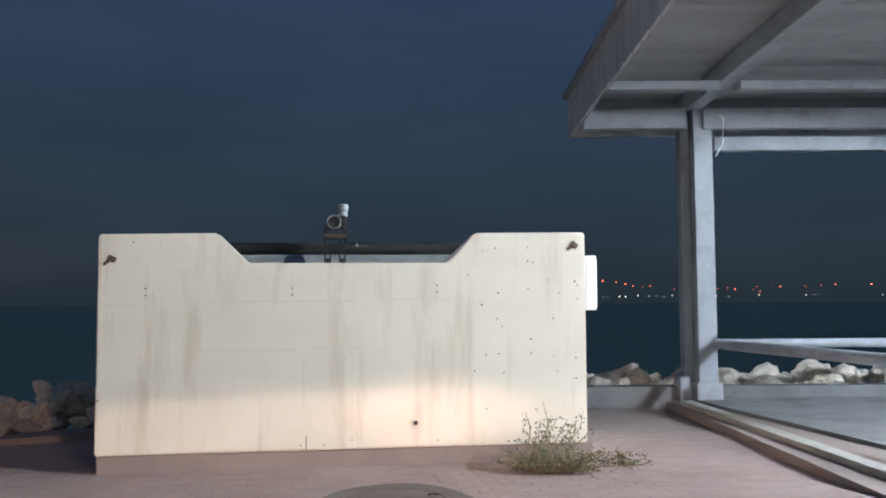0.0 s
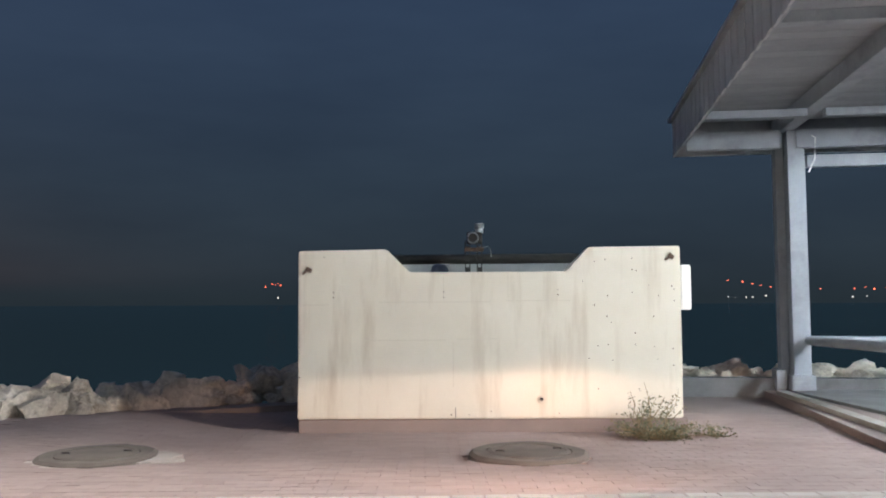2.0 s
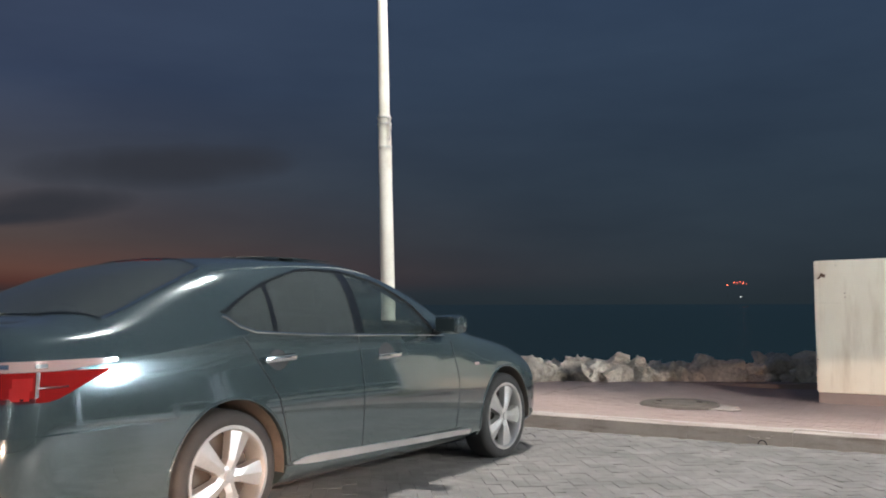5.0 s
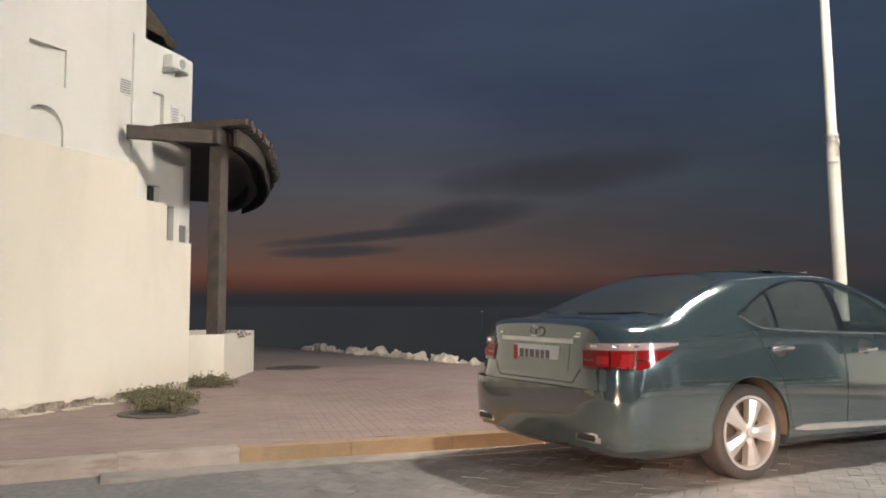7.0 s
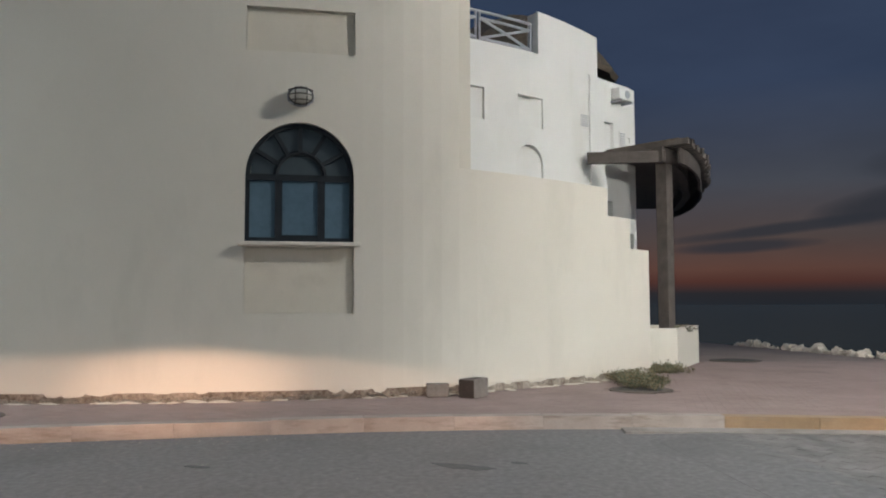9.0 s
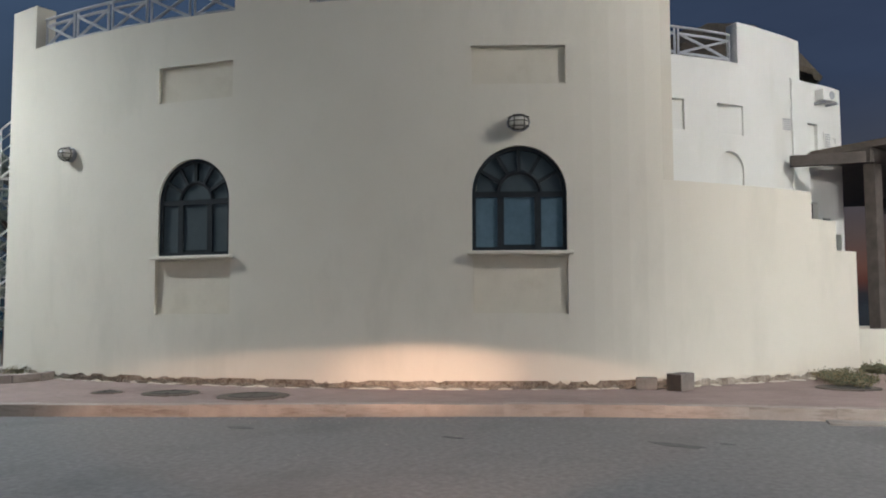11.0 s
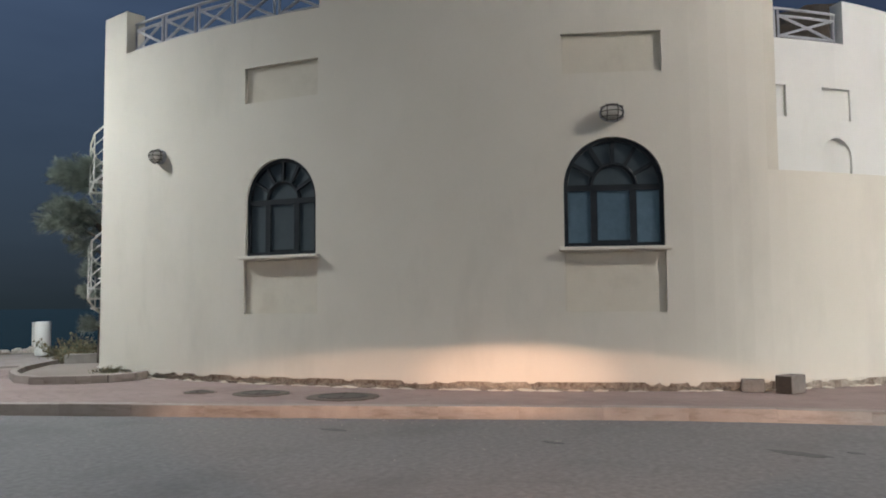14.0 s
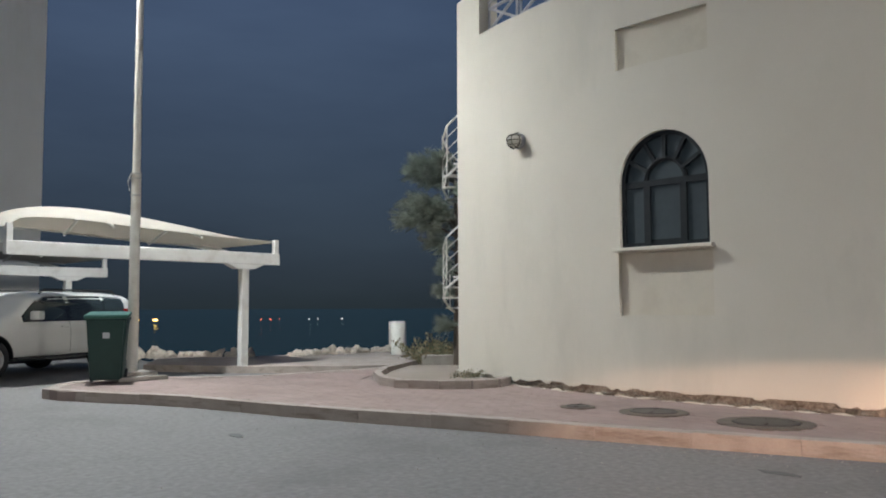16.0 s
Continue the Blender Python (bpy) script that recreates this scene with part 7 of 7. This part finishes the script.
def spiral_stair():
    c = Vector((-8.6, -20.2, 0))
    ss = thing("spiral_stair", (c.x, c.y, PAVE), "white steel spiral stair against the building's end", "stair")
    part("column", tube(bmesh.new(), [c + Vector((0, 0, PAVE)), c + Vector((0, 0, 5.6))], 0.06, 12), WHITEPAINT, ss, smooth=True, world=True)
    rail = []
    n = 26
    for k in range(n):
        a = radians(110 + k * 33)
        z = 0.35 + k * 0.19
        d = Vector((math.cos(a), math.sin(a), 0))
        s = Vector((-d.y, d.x, 0))
        q = [d * 0.07 - s * 0.05, d * 0.58 - s * 0.13, d * 0.58 + s * 0.13, d * 0.07 + s * 0.05]
        part("tread", prism(bmesh.new(), [(c.x + v.x, c.y + v.y) for v in q], z - 0.03, z), WHITEPAINT, ss, world=True)
        part("baluster", tube(bmesh.new(), [c + d * 0.58 + Vector((0, 0, z - 0.02)), c + d * 0.58 + Vector((0, 0, z + 0.92))], 0.014, 6), WHITEPAINT, ss, world=True)
        rail.append(c + d * 0.58 + Vector((0, 0, z + 0.92)))
    part("hand_rail", tube(bmesh.new(), rail, 0.018, 8), WHITEPAINT, ss, smooth=True, world=True)
    for drop in (0.22, 0.45, 0.68):
        part("mid_rail", tube(bmesh.new(), [p - Vector((0, 0, drop)) for p in rail], 0.009, 6), WHITEPAINT, ss, smooth=True, world=True)
    part("stringer", tube(bmesh.new(), [p - Vector((0, 0, 0.95)) for p in rail], 0.024, 6), WHITEPAINT, ss, smooth=True, world=True)


def south_things():
    bed = single("planting_bed", prism(bmesh.new(), [(-6.72, -17.9), (-6.3, -17.72), (-5.8, -17.8), (-5.5, -18.1), (-5.3, -18.5), (-5.36, -18.95), (-5.62, -19.4), (-6.05, -19.9), (-6.9, -20.6), (-8.0, -21.3), (-8.8, -20.6), (-7.1, -19.25)], PAVE - 0.02, PAVE + 0.05), LAND, "sandy planting bed at the foot of the building", "bed", kind="structure")
    edge = [(-6.60, -17.75), (-6.24, -17.62), (-5.8, -17.71), (-5.45, -18.0), (-5.22, -18.45), (-5.28, -18.95), (-5.54, -19.41), (-5.95, -19.95), (-6.8, -20.7), (-8.2, -21.5)]
    kb = mesh_of("edging_stone", boxed((-0.004, -0.06, -0.04), (0.228, 0.06, 0.12), 0.012), KERB)
    for (x, y), (dx, dy) in along(edge, 0.222):
        ob = new("edging_stone", kb)
        ob.parent = bed
        ob.matrix_basis = pose(x, y, PAVE, 0, 0, math.degrees(math.atan2(dy, dx)))
    dr = thing("concrete_bollard", (-11.02, -24.85, PAVE), "white concrete drum standing by the shore rocks", "bollard")
    part("drum", lathe(bmesh.new(), [(0, 0), (0.16, 0), (0.175, 0.03), (0.175, 0.80), (0.155, 0.83), (0, 0.835)], 26), WHITEPAINT, dr, smooth=True)
    sg = thing("marker_post", (-10.88, -24.93, PAVE), "short white marker board on a post", "post")
    part("post", boxed((-0.03, -0.03, 0), (0.03, 0.03, 0.8), 0.006), WHITEPAINT, sg)
    part("board", boxed((-0.10, -0.04, 0.25), (0.10, -0.03, 0.82), 0.004), WHITEPAINT, sg)
    single("low_wall", boxed((-0.6, -0.1, 0), (0.6, 0.1, 0.22), 0.02, pose(-8.95, -21.1, PAVE, 0, 0, 128)), CONCRETE, "low concrete wall by the planting bed", "wall", kind="structure")
    shrub((-9.0, -21.8, PAVE), 1.6, 0.75, "dry straggling bush beside the planting bed", 31, 40, 2600, 0.06, 0.5)
    shrub((-10.6, -23.1, PAVE), 1.3, 0.55, "dry low bush near the shore", 32, 26, 1200, 0.06, 0.6)
    shrub((-6.75, -18.6, PAVE + 0.05), 0.9, 0.16, "low weeds at the foot of the wall", 33, 14, 500, 0.04, 0.4)
    tree((-8.80, -20.78, PAVE), 5, [(0.6, -60, 0.25, 0.25, 0.26), (1.25, -48, 0.3, 0.25, 0.26), (1.7, -30, 0.25, 0.25, 0.22), (2.2, -60, 0.45, 0.25, 0.30), (2.5, -46, 0.95, 0.40, 0.38), (2.7, -20, 0.7, 0.5, 0.36), (2.75, -60, 0.85, 0.5, 0.40), (2.6, -95, 0.6, 0.4, 0.4), (3.1, 60, 0.5, 0.3, 0.35), (3.4, -44, 0.75, 0.4, 0.32), (3.55, -75, 0.5, 0.3, 0.3), (3.6, -42, 0.62, 0.42, 0.34), (3.7, 10, 0.4, 0.3, 0.3)], 4.1)
    # tall pale building beyond the car park
    tw = thing("white_tower", (-6.1, -34.8, 0), "tall plain white rendered building beyond the car park", "building")
    m = pose(-6.1, -34.8, 0, 0, 0, -14)
    bm = carve(boxed((-0.0, -6, 0), (9, 0, 14), 0.02, m), [boxed((7.0, -0.06, 3.6), (7.7, 0.2, 5.0), 0, m), boxed((1.2, -0.06, 4.3), (1.5, 0.2, 5.9), 0, m)])
    part("tower_wall", bm, WHITEWASH, tw, world=True)
    part("tower_cap", boxed((-0.08, -6.08, 14.0), (9.08, 0.08, 14.15), 0.02, m), WHITEWASH, tw, world=True)


# ---- far lights over the water ----
def far_lights():
    def put(az, el, r, mat, label, group):
        d = 1500.0
        a = radians(az)
        z = 1.28 + d * math.tan(radians(el))
        li = thing("shore_light", (-d * math.sin(a), d * math.cos(a), -1.5), label, "light", group)
        part("mast", boxed((-0.03, -0.03, -0.5), (0.03, 0.03, z + 1.5 - r * 0.8), 0), IRON, li)
        ob = new("lantern", far[mat.name])
        ob.parent = li
        ob.matrix_basis = pose(0, 0, z + 1.5) @ Matrix.Diagonal((r, r, r, 1))
    far = {}
    for mat in (FAR_RED, FAR_WHITE, FAR_AMBER):
        bm = bmesh.new()
        bmesh.ops.create_icosphere(bm, subdivisions=2, radius=1.0)
        far[mat.name] = mesh_of("shore_light", bm, mat, True)
    rng = random.Random(5)
    reds = [(-10.9, 1.45), (-11.8, 1.35), (-12.4, 1.22), (-13.5, 1.05), (-14.0, 1.02), (-14.5, 0.98), (-15.6, 0.86), (-18.3, 0.86), (-18.9, 0.95), (-19.4, 0.85), (-20.1, 0.85), (-20.7, 0.95), (-21.6, 0.95), (-22.1, 0.98), (-23.6, 0.98), (-25.3, 1.02), (-27.3, 1.05), (-29.2, 1.0), (19.1, 1.35), (20.1, 1.2), (19.3, 1.42), (19.5, 1.35), (18.9, 1.3), (19.7, 1.4), (-20.9, 0.72), (-20.5, 0.8), (-12.9, 1.1), (-16.4, 0.88), (-24.5, 0.98), (3.0, 1.2), (6.5, 1.25), (9.0, 1.3)]
    for az, el in reds:
        put(az, el + rng.uniform(-0.03, 0.03), rng.uniform(0.35, 0.85), FAR_RED, "far red light across the water", "lights of the far shore")
    for az in (-10.9, -11.3, -12.0, -12.4, -13.2, -13.9, -14.4, -14.9, -15.4, -18.2, -19.0, -20.8, -23.6, -24.1, -24.4, -27.9, 19.3, -26.6):
        put(az, 0.42 + rng.uniform(-0.06, 0.06), rng.uniform(0.35, 0.8), FAR_WHITE, "far white light at the water's edge", "lights of the far shore")
    for az, el, r, mat in ((154.2, -0.7, 2.2, FAR_AMBER), (153.1, -0.7, 2.8, FAR_AMBER), (145.8, -0.7, 1.2, FAR_RED), (146.4, -0.7, 1.2, FAR_RED), (145.2, -0.7, 1.0, FAR_RED), (143.2, -0.7, 1.2, FAR_WHITE), (142.6, -0.7, 1.2, FAR_WHITE), (141.0, -0.7, 1.3, FAR_WHITE), (61.9, -0.35, 0.6, FAR_WHITE), (62.9, -0.35, 0.5, FAR_WHITE)):
        a = radians(az)
        d = 160.0
        z = 1.28 + d * math.tan(radians(el))
        li = thing("buoy_light", (3 - d * math.sin(a), -9 + d * math.cos(a), -1.5), "small light low over the dark water", "light", "lights on the water")
        part("mast", boxed((-0.01, -0.01, -0.3), (0.01, 0.01, z + 1.5), 0), IRON, li)
        ob = new("lantern", far[mat.name])
        ob.parent = li
        ob.matrix_basis = pose(0, 0, z + 1.5) @ Matrix.Diagonal((r * (0.16 if mat is FAR_AMBER else 0.075), r * (0.16 if mat is FAR_AMBER else 0.075), r * 0.06, 1))


# ---- wear of the lane ----
def road_edge():
    """A tarred lip that ramps from the lane up to the paved bays."""
    outer = [(-5.34, -6.25), (3.75, -5.0), (6.0, -1.3), (6.3, 4.15)]
    inner = [(-5.34, -5.42), (3.4, -4.25), (5.3, -0.95), (5.4, 4.1)]
    bm = bmesh.new()
    rows = [[bm.verts.new((x, y, z)) for (x, y), z in ((o, -0.03), (o, 0.0015), (i, 0.0195), (i, -0.03))] for o, i in zip(outer, inner)]
    for a, b in zip(rows, rows[1:]):
        for m in range(4):
            bm.faces.new((a[m], a[(m + 1) % 4], b[(m + 1) % 4], b[m]))
    bm.faces.new(rows[0])
    bm.faces.new(rows[-1])
    single("asphalt_lip", bm, ASPHALT, "tarred edge between the lane and the paved bays", "road edge", kind="structure")


def road_wear():
    """Tar patches and loose grit on the lane."""
    rng = random.Random(17)
    for x, y, lx, ly in ((-3.46, -7.95, 0.24, 0.10), (-3.35, -10.05, 0.10, 0.05), (-3.38, -12.39, 0.16, 0.07), (-3.64, -7.5, 0.07, 0.04), (-1.6, -17.2, 0.14, 0.06)):
        plan = [(lx * (1 + 0.35 * rng.uniform(-1, 1)) * math.cos(b), ly * (1 + 0.35 * rng.uniform(-1, 1)) * math.sin(b)) for b in np.linspace(0, 2 * math.pi, 15, endpoint=False)]
        single("tar_patch", prism(bmesh.new(), plan, -0.02, 0.003, pose(x, y, 0, 0, 0, 75 + rng.uniform(-12, 12))), TAR, "dark tar patch on the worn lane", "tar patch", "tar patches")
    verts, faces = [], []
    line = along([(-5.25, -9.7), (-4.25, -13.3), (-3.5, -16.2), (-2.6, -20.2)], 0.02)
    for k in range(700):
        if k < 560:
            (x, y), (dx, dy) = rng.choice(line)
            off = 0.06 + rng.expovariate(3.0)
            x, y = x - dy * off, y + dx * off
        else:
            x, y = rng.uniform(-4.5, 3.0), rng.uniform(-19, -6.5)
            if x < -4.6 - 0.28 * (y + 12):
                continue
        r = rng.uniform(0.003, 0.011)
        n = len(verts)
        a = rng.uniform(0, 6.28)
        for m in range(4):
            verts.append((x + r * rng.uniform(0.7, 1.4) * math.cos(a + m * 1.57), y + r * rng.uniform(0.7, 1.4) * math.sin(a + m * 1.57), 0.0))
        verts.append((x + r * 0.2, y, r * rng.uniform(0.7, 1.2)))
        faces += [(n + m, n + (m + 1) % 4, n + 4) for m in range(4)]
    me = bpy.data.meshes.new("road_grit")
    me.from_pydata(verts, [], faces)
    me.materials.append(GRIT)
    tagged(new("road_grit", me), "loose pale grit and pebbles on the lane", "grit", kind="stuff")


# ---- place it all ----
barrier()
manhole(-3.6, 4.42, 0.45, "raised concrete manhole with a cracked surround in the paving", 0.045, PAVE - 0.045)
rng_ = random.Random(9)
for k, (x, y, r, z) in enumerate(((-3.78, 4.24, 0.50, 0.025), (-3.30, 4.50, 0.34, 0.02), (-3.05, 4.40, 0.16, 0.016))):
    plan = [(r * rng_.uniform(0.82, 1.08) * math.cos(b), 0.8 * r * rng_.uniform(0.82, 1.08) * math.sin(b)) for b in np.linspace(0, 2 * math.pi, 17, endpoint=False)]
    single("broken_slab", prism(bmesh.new(), plan, -0.06, z, pose(x, y, PAVE - 0.05)), KERB, "broken stained concrete slab round the raised manhole", "slab", "broken slabs")
manhole(-0.28, 4.92, 0.47, "raised round concrete manhole before the enclosure", 0.05, PAVE - 0.05)
manhole(-5.05, -13.2, 0.46, "flush dark manhole cover in the pink paving", 0.012)
manhole(-5.08, -14.45, 0.37, "flush dark manhole cover in the pink paving", 0.012)
manhole(-4.95, -15.35, 0.2, "small flush cover in the pink paving", 0.01)
manhole(-8.1, -5.75, 0.42, "flush dark manhole cover by the stair wall", 0.012)
manhole(-14.0, -2.85, 0.5, "flush dark manhole cover out on the paving", 0.012)
round_building()
pergola()
pavilion()
for k, (x, y, z, *_) in enumerate(POLES):
    street_lamp(x, y, z, 1.25 if k == 0 else 0, PAVE if k < 2 else 0.0, "pale tapered steel street lamp post with clamp bands" if k == 0 else "pale steel street lamp post", k == 1, ARMS[k])
saloon()
suv()
carport(-7.06, -1.7, -24.36, 2.32, 2.2, "white steel carport with a cream fabric shade canopy", (-6.24,), PAVE - 0.01)
carport(-6.55, -1.5, -31.4, 2.25, 2.7, "farther white carport with a fabric canopy", (-5.55, -2.2), 0.0)
wheelie_bin()
spiral_stair()
south_things()
block((-7.18, -7.95, PAVE), (0.34, 0.22, 0.23), 150, "grey hollow concrete block by the wall, dark plate over its end", True)
block((-7.2, -8.40, PAVE), (0.28, 0.18, 0.16), 96, "low grey concrete block against the wall")
shrub((0.72, 6.15, PAVE - 0.08), 0.95, 0.60, "straggling green shrub growing at the enclosure's corner", 1, 16, 620, 0.032, 0.2, 0.5)
shrub((0.85, 6.12, PAVE - 0.08), 1.1, 0.22, "dense low green shrub at the foot of the enclosure", 8, 60, 2600, 0.026, 0.2, 0.5)
shrub((1.35, 6.35, PAVE - 0.08), 0.5, 0.16, "low weed in the paving beside the enclosure", 2, 10, 260, 0.03, 0.2)
shrub((-9.0, -5.65, PAVE), 3.0, 0.20, "low green weeds along the stair wall", 3, 90, 8000, 0.036, 0.4, 0.9)
shrub((-11.25, -4.85, PAVE), 2.0, 0.18, "low green weeds along the planter", 4, 60, 4600, 0.036, 0.4, 0.9)
far_lights()
rocks()
kerbs()
edge_course()
gutter()
kerb_drain(-2.14, 2.823, 9.4)
road_edge()
road_wear()
HOLES = [(-3.6, 4.42, 0.45), (-0.28, 4.92, 0.47), (-5.05, -13.2, 0.46), (-5.08, -14.45, 0.37), (-4.95, -15.35, 0.2), (-8.1, -5.75, 0.42)]
north = [(9.0, 4.84), (6, 4.35), (-4.3, 2.66), (-5.2, 2.47), (-5.4, 6.0), (-4.7, 6.9), (-3.2, 7.9), (1.2, 10.6), (2.8, 10.4), (2.8, 4.9)]
paver_patch("paver_field", north, PAVER_PINK, PAVE, pavement, 9.4, HOLES, (-5.4, 2.4, 2.9, 8.0), (-3.4, 2.7, 1.0, 4.2), label="pink paving blocks before the enclosure")
west = [(-5.53, 2.4), (-5.53, -3), (-5.69, -5.4), (-5.72, -6.8), (-5.46, -8.75), (-5.18, -9.9), (-4.21, -13.35), (-3.53, -16.05), (-3.11, -17.45), (-2.61, -20.1), (-1.85, -21.9), (-2.55, -23.1), (-3.2, -23.32), (-3.85, -22.9), (-4.45, -22.15), (-5.35, -21.78), (-6.6, -21.71), (-8.4, -21.82), (-5.8, -20.2), (-5.8, -19.0), (-6.9, -18.4), (-6.2, -15.5), (-6.15, -13), (-6.5, -10.8), (-7.4, -8), (-9.6, -5.85), (-10.8, -5.0), (-13.8, -3.5), (-14, 1), (-7.2, 5.0), (-5.75, 6.1), (-5.25, 6.2), (-5.05, 2.6)]
paver_patch("paver_field", west, PAVER_PINK, PAVE - 0.004, pavement, 80, HOLES, (-14.0, -24, -1.5, 6.3), label="pink paving blocks round the building")
bay = [(6, 4.16), (-4.3, 2.46), (-5.2, 2.3), (-5.34, -3), (-5.5, -5.6), (3.5, -4.4), (5.5, -1)]
paver_patch("bay_paving", bay, PAVER_GREY, 0.016, None, 45, [], (-5.5, -5.6, 5.5, 4.1), label="grey herringbone paving blocks of the parking bays", herringbone=True)
